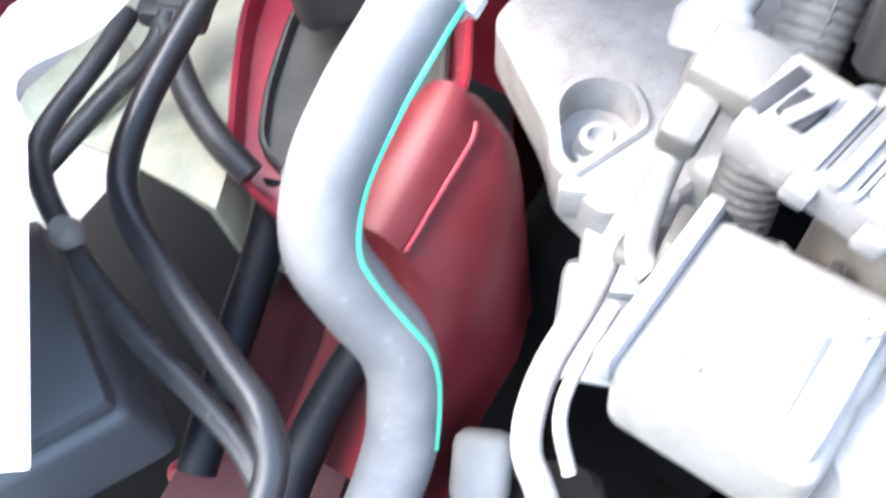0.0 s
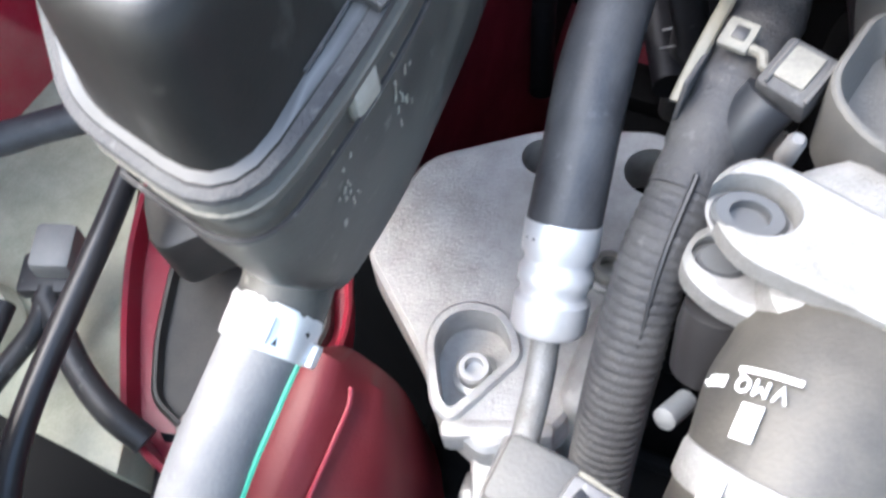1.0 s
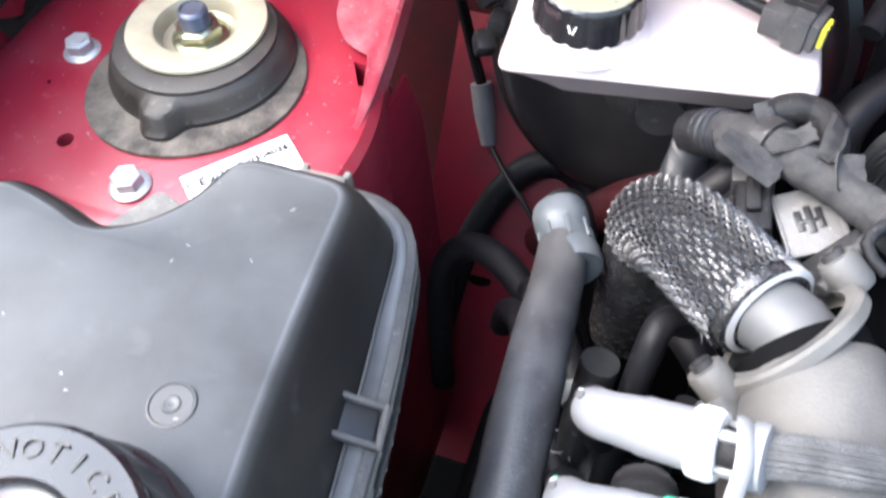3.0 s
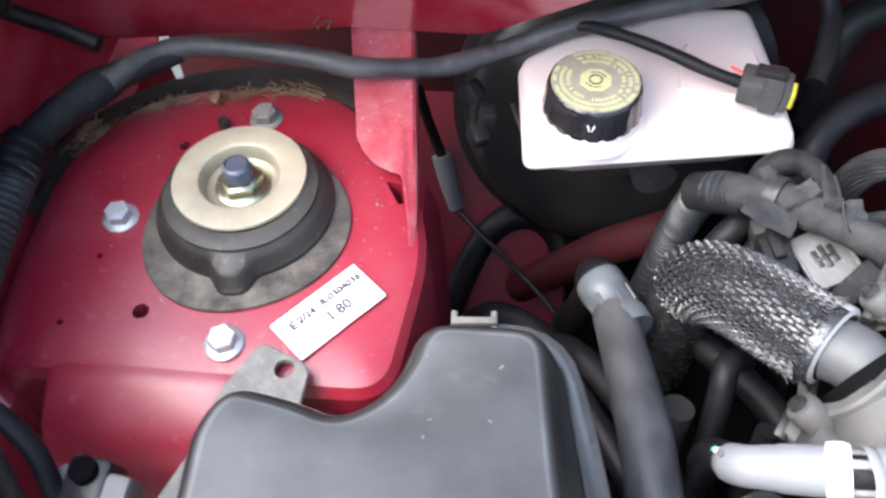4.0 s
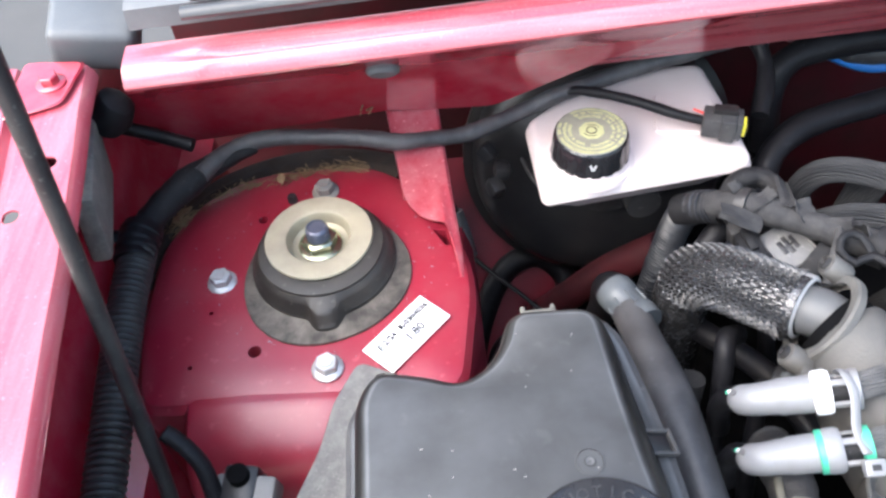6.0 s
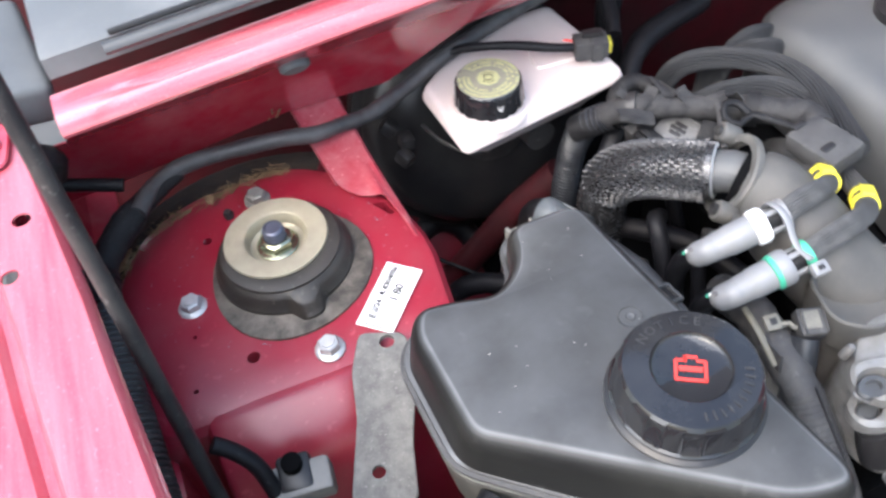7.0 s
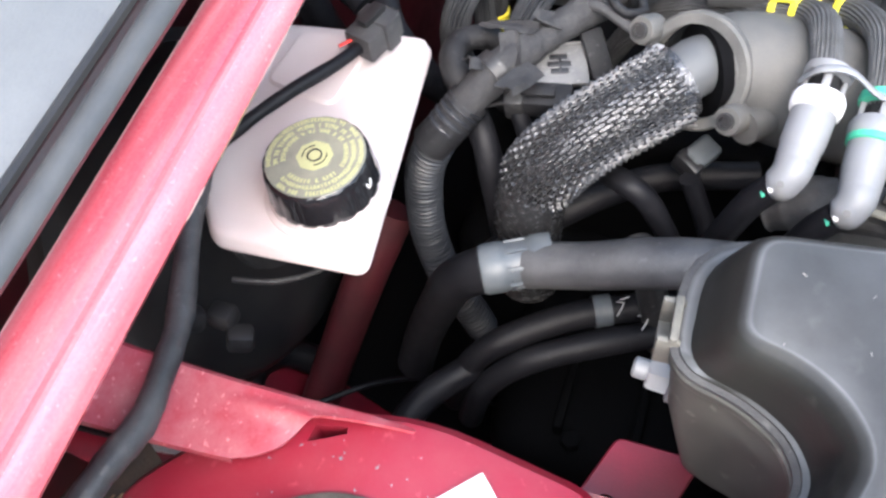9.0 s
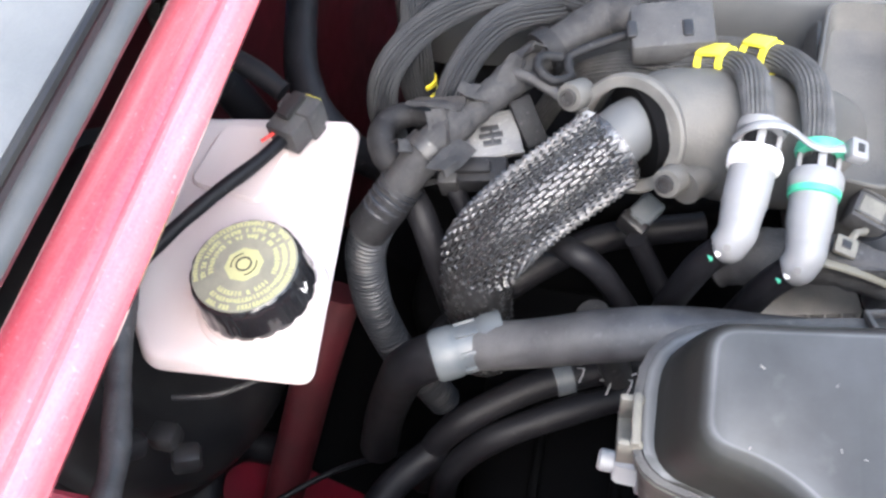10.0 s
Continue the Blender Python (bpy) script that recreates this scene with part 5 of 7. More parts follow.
cool_hose([(0.225, -0.131, 0.751), (0.200, -0.081, 0.750), (0.183, -0.048, 0.742), (0.170, -0.027, 0.720), (0.163, -0.018, 0.685)], 0.0080, RUBBER, "thinner black hose beside the lower hose", 14)
cool_hose([(0.182, -0.020, 0.727), (0.154, 0.004, 0.723), (0.132, 0.013, 0.715), (0.116, 0.010, 0.692), (0.112, 0.0, 0.64), (0.115, -0.01, 0.56)], 0.0090, RUBBER, "black hose curling toward the tower", 15)
cool_hose([(0.292, 0.02, 0.85), (0.262, -0.005, 0.845), (0.248, -0.015, 0.82), (0.243, -0.02, 0.78)], 0.0075, RUBBER, "black rubber hose bending down behind the mesh hose", 17)
hc = thing("hose_clip", (0.222, -0.09, 0.755), "grey plastic clip with wire tails on the lower hoses", "hose clip")
part("band", lathe([(0.0085, -0.005), (0.0096, -0.005), (0.0096, 0.005), (0.0085, 0.005)], 24, axes_to((0.222, -0.0845, 0.755), (0.42, -0.9, 0)), None, False), SLEEVE_GREY, hc)
for k, (x, y) in enumerate(((0.224, -0.096), (0.219, -0.111), (0.221, -0.122))):
    part("wire_tail", tube([(x - 0.006, y + 0.002, 0.761), (x, y, 0.767), (x + 0.002, y + 0.006, 0.761), (x + 0.005, y - 0.002, 0.766)], 0.0005, 5), STEEL, hc)
# corrugated conduit rising to the loom
cn = thing("engine_loom", (0.27, 0.0, 0.83), "dusty taped engine wiring loom with corrugated conduit", "wiring loom")
part("conduit", corrugated([(0.2285, -0.005, 0.68), (0.2296, 0.0025, 0.70), (0.2324, 0.0163, 0.73), (0.2395, 0.0265, 0.765), (0.2430, 0.0280, 0.79), (0.2460, 0.0255, 0.820), (0.2475, 0.0180, 0.843), (0.2510, 0.0095, 0.859), (0.260, 0.001, 0.868)], 0.0112, 0.0036, 0.30), CONDUIT, cn, "blue-grey corrugated conduit")
part("conduit_sleeve", tube([(0.2455, 0.018, 0.848), (0.252, 0.008, 0.860), (0.264, 0.0, 0.868)], 0.0112, 14), RUBBER_DUSTY, cn)
part("taped_run", tube([(0.256, 0.003, 0.868), (0.266, -0.005, 0.875), (0.280, -0.015, 0.881), (0.302, -0.033, 0.885), (0.328, -0.052, 0.887), (0.347, -0.070, 0.890), (0.360, -0.088, 0.894), (0.356, -0.106, 0.898)], 0.0088, 20, 0.0015, True, taped(21, 0.26, 0.012)), LOOM_TAPE, cn, "dust-covered taped run")
part("tape_collar", tube([(0.335, -0.058, 0.8885), (0.341, -0.0635, 0.8893)], 0.0125, 18), RUBBER_DUSTY, cn)
part("tape_collar", tube([(0.272, -0.009, 0.878), (0.277, -0.013, 0.880)], 0.0120, 18), GRAPHITE, cn)
part("loop", tube([(0.268, 0.004, 0.868), (0.278, 0.014, 0.876), (0.292, 0.014, 0.878), (0.300, 0.002, 0.876), (0.300, -0.010, 0.868)], 0.0062, 14, 0.0015, True, taped(23, 0.2)), RUBBER_DUSTY, cn)
for k, (c, turn, tilt, w, h) in enumerate((((0.2665, -0.0265, 0.8865), 64, 18, 0.013, 0.027), ((0.2965, -0.0125, 0.8900), -10, -14, 0.009, 0.031), ((0.281, -0.017, 0.890), 110, -30, 0.011, 0.018), ((0.302, -0.031, 0.8935), 20, 28, 0.012, 0.015), ((0.316, -0.046, 0.894), 75, -38, 0.010, 0.018), ((0.3265, -0.0530, 0.897), 150, 55, 0.010, 0.022), ((0.272, -0.004, 0.886), 40, 35, 0.012, 0.016))):
    bm = bmesh.new()
    grid_rings(bm, [[V((i / 5 - 0.5) * w * (1 - 0.25 * abs(j / 6 - 0.5)), (j / 6 - 0.5) * h + 0.0016 * noise.noise((i * 0.9, j * 0.4, k)), 0.0030 * math.sin(i * 0.9 + k) * j / 6 + 0.0022 * noise.noise((i * 0.5, j * 0.7, k + 5))) for i in range(6)] for j in range(7)], False, False)
    thick(bm, 0.0007)
    bm.transform(pose(*c, tilt, 12 * (k % 4 - 1.5), turn))
    part("tape_flap", bm, LOOM_TAPE, cn, "loose flap of cloth tape" if k == 0 else "")
part("rod", tube([(0.3205, -0.0420, 0.8900), (0.3140, -0.0550, 0.8945), (0.3060, -0.0690, 0.8935), (0.2965, -0.0860, 0.8905)], 0.0026, 10, 0.003, True, lumpy(24, 0.2, 90)), LOOM_DUST, cn)
part("branch", tube([(0.284, -0.002, 0.874), (0.279, -0.010, 0.868), (0.270, -0.022, 0.862), (0.262, -0.03, 0.848)], 0.0048, 10), RUBBER, cn)
shm = axes_to((0.3462, -0.1205, 0.899), (-0.12, 0.05, 1), (0.14, -1, 0.05))
part("shell", rbox((0.040, 0.029, 0.015), shm, 0.003), LOOM_DUST, cn, "grey plastic loom shell")
for k in (-1, 1):
    part("shell_slot", rbox((0.005, 0.010, 0.004), shm @ pose(-0.006 + 0.013 * k, -0.004 - 0.001 * k, 0.0066), 0.001), BLACK, cn)
part("clip_loop", tube([(0.326, -0.070, 0.897), (0.322, -0.061, 0.901), (0.313, -0.060, 0.902), (0.308, -0.068, 0.899), (0.315, -0.076, 0.896), (0.326, -0.073, 0.897), (0.338, -0.090, 0.898), (0.345, -0.108, 0.900)], 0.0024, 10), RUBBER_DUSTY, cn, "grey plastic retaining loop")

cpk = thing("loom_clip_plate", (0.297, -0.035, 0.86), "pale dusty plastic clip plate with a slotted hole", "clip plate")
cpm = axes_to((0.2955, -0.0380, 0.8690), (-0.25, -0.2, 1), (0.35, -0.9, 0))
part("plate", rbox((0.030, 0.024, 0.003), cpm, 0.0012), MID_GREY, cpk)
for y in (-0.0115, 0.0115):
    part("plate_rim", rbox((0.030, 0.0016, 0.0042), cpm @ pose(0, y, 0.0006), 0.0005), MID_GREY, cpk)
for k in (-1, 0, 1):
    part("slot", rbox((0.0125 - abs(k) * 0.003, 0.0030, 0.0008), cpm @ pose(0, 0.0040 * k, 0.0018), 0.0003), BLACK, cpk)
part("slot_rib", rbox((0.0016, 0.0085, 0.0009), cpm @ pose(0.0005, 0, 0.0019), 0.0003), BLACK, cpk)
part("strap", rbox((0.012, 0.026, 0.004), cpm @ pose(0.020, 0.004, 0.003, 20, 0, 15), 0.0015), RUBBER_DUSTY, cpk)

ep = thing("engine_plug", (0.27, -0.03, 0.85), "dusty black electrical plug beside the mesh hose", "electrical plug")
epm = axes_to((0.2735, -0.0335, 0.8655), (-0.2, 0, 1), (0.12, -1, 0))
part("body", rbox((0.034, 0.014, 0.013), epm, 0.0016), RUBBER_DUSTY, ep)
part("collar", rbox((0.010, 0.017, 0.016), epm @ pose(-0.012, 0, 0), 0.0016), GRAPHITE, ep)
part("latch", rbox((0.018, 0.006, 0.003), epm @ pose(0.0, 0, 0.008), 0.001), RUBBER_DUSTY, ep)
part("wire", tube([epm @ V(-0.017, 0.002, 0.002), epm @ V(-0.023, 0.003, 0.003)], 0.0012, 6), RED_MARK, ep, "red wire")
part("wire", tube([epm @ V(-0.017, -0.003, 0.0), epm @ V(-0.03, -0.004, -0.004), epm @ V(-0.036, 0.0, -0.014)], 0.0014, 6), BLACK, ep)

# ---------- fuel lines with quick connectors ----------


def quick_connector(tip, ring, hose, accent, label, hose_label, stub):
    """Pale elbow connector: nose, barrel, collar, release ring, and the woven line behind it."""
    tip, ring = V(tip), V(ring)
    d = (ring - tip).normalized()
    m = axes_to(tip, d, (0, 0, 1))
    q = thing("quick_connector", tip, label, "fuel connector", "fuel line connectors")
    part("barrel", lathe([(0.0060, 0.002), (0.0078, 0.004), (0.0084, 0.008), (0.0088, 0.013), (0.0088, 0.014), (0.0094, 0.016), (0.0096, 0.030), (0.0090, 0.033), (0.0070, 0.034)], 30, m), LIGHT_GREY, q, "pale grey plastic barrel")
    seen = V(-0.6, 0.12, 0.79)
    part("nose", tube([tip + d * 0.016, tip + d * 0.009, tip + d * 0.003, tip.lerp(stub[0], 0.6) - d * 0.001, stub[0] - d * 0.001], 0.0086, 24, 0.001, True, lambda s, u: (1.0 - 0.10 * u) * (1.0 if u < 0.8 else max(0.5, math.sqrt(max(0, 1 - ((u - 0.8) / 0.23) ** 2))))), LIGHT_GREY, q, "pale bent nose")
    part("collar", lathe([(0.0085, 0.031), (0.0108, 0.0318), (0.0112, 0.034), (0.0112, 0.038), (0.0102, 0.040), (0.0065, 0.040)], 32, m), WHITE if accent is None else LIGHT_GREY, q, "white collar" if accent is None else "pale collar")
    if accent is not None:
        part("accent_ring", lathe([(0.0095, 0.0285), (0.0106, 0.029), (0.0108, 0.031), (0.0106, 0.0335), (0.0095, 0.034)], 32, m, None, False), accent, q, "green ring")
    part("spigot", lathe([(0.0066, 0.038), (0.0066, 0.050)], 24, m), RUBBER_DUSTY, q)
    for a in (0, 90, 180, 270):
        part("release_tab", rbox((0.0022, 0.0034, 0.010), m @ pose(0, 0, 0.044, 0, 0, a) @ pose(0.0078, 0, 0), 0.0006), LIGHT_GREY, q)
    part("release_ring", lathe([(0.0072, 0.048), (0.0100, 0.0485), (0.0104, 0.0505), (0.0100, 0.0530), (0.0072, 0.0535)], 30, m), LIGHT_GREY if accent is None else accent, q)
    part("vent_dot", lathe([(0.0016, 0), (0.0016, 0.001)], 12, axes_to(tip.lerp(stub[0], 0.5) - d * 0.001 + seen * 0.0078, seen)), MID_GREY, q)
    part("stub_hose", tube(stub, 0.0066, 14), RUBBER, q, "black rubber stub")
    part("paint_mark", tube([stub[1] + seen * 0.0070, stub[1] + seen * 0.0070 + V(0.0015, -0.003, 0.001)], 0.0016, 6), GREEN, q, "green paint mark")
    part("paint_mark", tube([stub[0] + seen * 0.0072 + V(-0.001, 0.0015, -0.0015), stub[0] + seen * 0.0078 + V(0.0, -0.002, 0.0), stub[0] + seen * 0.0074 + V(0.0015, -0.0065, 0.001)], 0.0015, 6), WHITE_MARK, q, "white paint mark")
    part("woven_line", woven(hose, 0.0070, 31), BRAID_PALE, q, hose_label)
    return q


q1t, q1r = V(0.2325, -0.1545, 0.8910), V(0.2690, -0.1600, 0.9035)
d1 = (q1r - q1t).normalized()
quick_connector(q1t, q1r, [q1t + d1 * 0.047, (0.2930, -0.1590, 0.9095), (0.3085, -0.1565, 0.9095), (0.3215, -0.1515, 0.9025), (0.3288, -0.1428, 0.8962), (0.3362, -0.127, 0.887), (0.348, -0.098, 0.874), (0.356, -0.070, 0.850), (0.36, -0.05, 0.81)], None,
                "pale grey quick connector with a white collar on the fuel line", "grey woven-sleeved fuel line", [q1t + V(-0.001, 0.0045, -0.0065), q1t + V(-0.002, 0.0085, -0.012), q1t + V(-0.003, 0.0125, -0.020), q1t + V(-0.002, 0.018, -0.042), q1t + V(0.004, 0.022, -0.07)])
q2t, q2r = V(0.2310, -0.1832, 0.8822), V(0.2675, -0.1862, 0.8932)
d2 = (q2r - q2t).normalized()
quick_connector(q2t, q2r, [q2t + d2 * 0.047, (0.2950, -0.1855, 0.9015), (0.3145, -0.1826, 0.9025), (0.3335, -0.1750, 0.8955), (0.3442, -0.1640, 0.8887), (0.3538, -0.150, 0.882), (0.366, -0.122, 0.868), (0.376, -0.095, 0.842), (0.38, -0.08, 0.81)], GREEN,
                "pale grey quick connector with green rings on the fuel line", "grey woven-sleeved fuel line", [q2t + V(-0.001, 0.0045, -0.0065), q2t + V(-0.002, 0.0085, -0.012), q2t + V(-0.003, 0.0125, -0.020), q2t + V(-0.002, 0.018, -0.042), q2t + V(0.004, 0.022, -0.07)])
tie = thing("cable_tie", (0.262, -0.175, 0.90), "pale nylon tie joining the two fuel connectors", "cable tie")
pa, pb = q1t + d1 * 0.046, q2t + d2 * 0.046
up = V(-0.2, 0, 1).normalized()
part("strap", tube([pa + V(0, 0.010, 0), pa + up * 0.0105 + V(0, 0.004, 0), pa + up * 0.0105 + V(0.001, -0.008, 0), pb + up * 0.0108 + V(0.001, 0.004, 0), pb + up * 0.0095 + V(0.002, -0.008, 0)], 0.0028, 8, 0.003, True, None, 0.4), LIGHT_GREY, tie)
part("head", rbox((0.010, 0.008, 0.006), axes_to(pb + V(0.002, -0.0135, 0.006), (-0.1, -0.4, 1), (1, 0, 0)), 0.0012), LIGHT_GREY, tie)
part("head_slot", rbox((0.004, 0.0028, 0.001), axes_to(pb + V(0.002, -0.0135, 0.006), (-0.1, -0.4, 1), (1, 0, 0)) @ pose(0, 0, 0.003), 0), BLACK, tie)

# further woven lines arching behind
for k, pts in enumerate(([(0.335, 0.030, 0.80), (0.332, 0.034, 0.84), (0.345, 0.030, 0.862), (0.372, 0.014, 0.870), (0.398, -0.015, 0.872), (0.404, -0.05, 0.872), (0.395, -0.085, 0.874), (0.38, -0.12, 0.88)],
                         [(0.325, 0.0, 0.80), (0.322, 0.0, 0.83), (0.335, -0.006, 0.852), (0.36, -0.014, 0.862), (0.385, -0.03, 0.866), (0.40, -0.06, 0.866)],
                         [(0.374, 0.024, 0.78), (0.3739, 0.0225, 0.8207), (0.379, 0.023, 0.848), (0.397, 0.029, 0.864), (0.43, 0.03, 0.862), (0.50, 0.02, 0.83)],
                         [(0.36, 0.02, 0.80), (0.375, 0.03, 0.85), (0.41, 0.016, 0.864), (0.44, 0.006, 0.852), (0.50, -0.01, 0.82)])):
    single("woven_hose", woven(pts, 0.0090 if k < 2 else 0.0077, 40 + k), BRAID, "dusty grey woven-sleeved hose arching behind the loom", "hose", "woven hoses")


def yellow_clip(c, d, r=0.0086, turn=0, long=1.0):
    """Two bands joined by a bridge, wrapped part of the way round a line."""
    m = axes_to(c, d, (0, 0, 1)) @ pose(0, 0, 0, 0, 0, turn)
    y = thing("line_clip", c, "bright yellow plastic clip on a woven fuel line", "hose clip", "yellow clips")
    for z in (-0.0058 * long, 0.0058 * long):
        part("band", lathe([(r - 0.001, z - 0.0014), (r + 0.0006, z - 0.0014), (r + 0.0006, z + 0.0014), (r - 0.001, z + 0.0014)], 26, m, None, False), YELLOW_CLIP, y)
    part("bridge", rbox((0.0020, 0.0085, 0.0140 * long), m @ pose(r + 0.0002, 0, 0), 0.0006), YELLOW_CLIP, y)


yellow_clip((0.3288, -0.1428, 0.8962), (0.45, 0.80, -0.45), 0.0078)
yellow_clip((0.3442, -0.1640, 0.8887), (0.60, 0.72, -0.40), 0.0078)
yellow_clip((0.3739, 0.0225, 0.8207), (0.02, -0.02, 1), 0.0080, 0, 0.8)

# ---------- engine: cover, block, dark masses below ----------
cv = thing("engine_cover", (0.6, -0.1, 0.80), "pale dusty grey moulded engine cover", "engine cover")
cov_o = rounded([(0.405, -0.21), (0.44, -0.30), (0.86, -0.30), (0.86, 0.055), (0.44, 0.058), (0.418, 0.03), (0.424, -0.10)], [0.03, 0.04, 0.03, 0.03, 0.03, 0.02, 0.03], 5)
part("shell", stack(cov_o, [(0.80, 0.004), (0.845, 0.002), (0.862, -0.002), (0.872, -0.010), (0.877, -0.024), (0.879, -0.045)]), COVER_GREY, cv)
part("oil_neck", lathe([(0.03, 0), (0.03, 0.01), (0.026, 0.014)], 30, pose(0.52, -0.02, 0.876)), BLACK, cv)
# head, block and gearbox coloured near black for the deep shade there
ch = thing("cylinder_head", (0.52, -0.12, 0.675), "cylinder head below the hoses, blackened for shade", "cylinder head")
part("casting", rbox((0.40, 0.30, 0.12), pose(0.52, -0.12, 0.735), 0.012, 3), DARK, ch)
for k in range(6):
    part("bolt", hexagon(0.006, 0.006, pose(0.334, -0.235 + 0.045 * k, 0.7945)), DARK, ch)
single("engine_block", rbox((0.50, 0.36, 0.34), pose(0.54, -0.14, 0.51), 0.02, 3), DARK, "engine block deep in the bay, blackened for shade", "engine block")
gb = thing("gearbox", (0.27, -0.17, 0.45), "gearbox casing deep in the bay, blackened for shade", "gearbox")
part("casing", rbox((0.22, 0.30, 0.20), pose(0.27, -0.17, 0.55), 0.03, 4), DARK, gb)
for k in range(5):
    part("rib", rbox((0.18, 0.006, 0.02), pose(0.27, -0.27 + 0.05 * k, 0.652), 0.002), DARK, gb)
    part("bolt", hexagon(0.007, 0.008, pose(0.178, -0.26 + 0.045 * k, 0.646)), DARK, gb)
sn = thing("heater_sensor", (0.27, -0.13, 0.84), "small blue-grey sensor block under the flange", "sensor")
scm = axes_to((0.281, -0.117, 0.836), (-0.2, -0.2, 1), (0.8, -0.5, 0))
part("cap", rbox((0.020, 0.013, 0.012), scm, 0.0025, 3), SLEEVE_GREY, sn)
part("collar", rbox((0.007, 0.015, 0.014), scm @ pose(-0.008, 0, -0.001), 0.0015), BLACK, sn)
ib = thing("injector_harness_box", (0.27, -0.17, 0.83), "pale ribbed grey plastic casing beneath the connectors", "casing")
part("casing", rbox((0.055, 0.026, 0.03), axes_to((0.268, -0.202, 0.785), (0, 0, 1), (-0.2, 1, 0)), 0.004), SHEET, ib)
for k in range(7):
    part("rib", rbox((0.0018, 0.028, 0.023), axes_to((0.2725 - 0.0016 * k, -0.225 + 0.0077 * k, 0.787), (0, 0, 1), (-0.2, 1, 0)), 0.0005), SHEET, ib)
# upright black tubes behind the connectors
for k, (pts, r) in enumerate((([(0.243, -0.135, 0.74), (0.243, -0.12, 0.79), (0.246, -0.10, 0.832), (0.250, -0.085, 0.842), (0.262, -0.075, 0.83)], 0.0062), ([(0.262, -0.15, 0.74), (0.262, -0.13, 0.80), (0.266, -0.115, 0.836)], 0.0055), ([(0.228, -0.12, 0.72), (0.226, -0.11, 0.78), (0.229, -0.098, 0.82)], 0.0085),
                              ([(0.30, -0.06, 0.76), (0.29, -0.045, 0.82), (0.275, -0.04, 0.845), (0.262, -0.045, 0.83)], 0.006), ([(0.33, 0.03, 0.78), (0.315, 0.055, 0.83), (0.345, 0.085, 0.85), (0.42, 0.11, 0.85)], 0.010), ([(0.34, 0.12, 0.80), (0.345, 0.14, 0.86), (0.39, 0.15, 0.875), (0.48, 0.16, 0.87)], 0.011))):
    single("black_pipe", tube(pts, r, 14, 0.004, True, lumpy(60 + k, 0.1, 50)), RUBBER if k != 2 else GRAPHITE, "black pipe among the hoses of the engine", "pipe", "black pipes")
bp = thing("firewall_fitting", (0.41, 0.21, 0.86), "pale grey round fitting with blue-taped cable at the firewall", "fitting")
part("disc", lathe([(0.022, 0), (0.022, 0.003), (0.018, 0.005)], 28, axes_to((0.405, 0.205, 0.872), (-0.1, -0.8, 0.5))), SCUTTLE, bp)
part("bolt", hexagon(0.007, 0.006, axes_to((0.403, 0.200, 0.876), (-0.1, -0.8, 0.5))), GRAPHITE, bp)
part("cable", tube([(0.35, 0.165, 0.885), (0.38, 0.165, 0.872), (0.41, 0.16, 0.858), (0.45, 0.165, 0.85)], 0.011, 14, 0.004, True, lumpy(70, 0.2, 60)), GRAPHITE, bp)
part("blue_tape", tube([(0.385, 0.158, 0.862), (0.42, 0.153, 0.848), (0.45, 0.158, 0.842)], 0.0045, 10), BLUE, bp, "blue cable")

# ---------- front: engine mount and its bolts ----------
mtb = thing("engine_mount", (0.19, -0.24, 0.70), "dull cast aluminium engine mount plate with a socket bolt", "engine mount")
mount_o = rounded([(0.128, -0.255), (0.131, -0.20), (0.176, -0.166), (0.226, -0.148), (0.243, -0.152), (0.246, -0.185), (0.236, -0.215), (0.238, -0.26), (0.236, -0.296), (0.212, -0.318), (0.1895, -0.310), (0.175, -0.292)], [0.008, 0.012, 0.008, 0.006, 0.006, 0.01, 0.02, 0.02, 0.008, 0.006, 0.005, 0.01], 4)
pt = part("plate", stack(mount_o, [(0.708, -0.002), (0.712, 0.001), (0.738, 0), (0.7405, -0.0022)]), ALU, mtb)
boss_o = rounded([(0.1705, -0.2830), (0.1715, -0.2690), (0.1805, -0.2600), (0.1950, -0.2580), (0.2040, -0.2635), (0.2125, -0.2750), (0.1960, -0.3125), (0.1855, -0.3085)], [0.008, 0.008, 0.008, 0.008, 0.008, 0.006, 0.005, 0.005], 4)
pocket_o = rounded([(0.1750, -0.2825), (0.1758, -0.2712), (0.1828, -0.2645), (0.1940, -0.2625), (0.2012, -0.2670), (0.2075, -0.2758), (0.1935, -0.3062), (0.1880, -0.3035)], [0.007, 0.007, 0.007, 0.007, 0.007, 0.005, 0.003, 0.003], 4)
boss = part("bolt_boss", stack(boss_o, [(0.712, -0.001), (0.716, 0.0), (0.7415, 0.0), (0.7430, -0.0012)]), ALU, mtb, "raised wall round the bolt pocket")
cut(boss, stack(pocket_o, [(0.7232, 0.0), (0.78, 0.001)]))
cut(pt, stack(pocket_o, [(0.7230, 0.0004), (0.78, 0.0014)]), lathe([(0.0125, -0.05), (0.0125, 0.03)], 28, pose(0.231, -0.171, 0.7385)), lathe([(0.010, -0.03), (0.010, 0.03)], 28, pose(0.183, -0.181, 0.7385)))
part("socket_bolt", lathe([(0.0095, 0), (0.0095, 0.002), (0.0072, 0.003), (0.0072, 0.010), (0.0062, 0.0112), (0.0040, 0.0112), (0.0038, 0.006), (0.0005, 0.006)], 28, pose(0.1935, -0.2845, 0.7245)), STEEL, mtb, "zinc socket bolt")
part("web", rbox((0.045, 0.008, 0.022), pose(0.213, -0.306, 0.731, 0, 0, 22), 0.003), ALU, mtb)
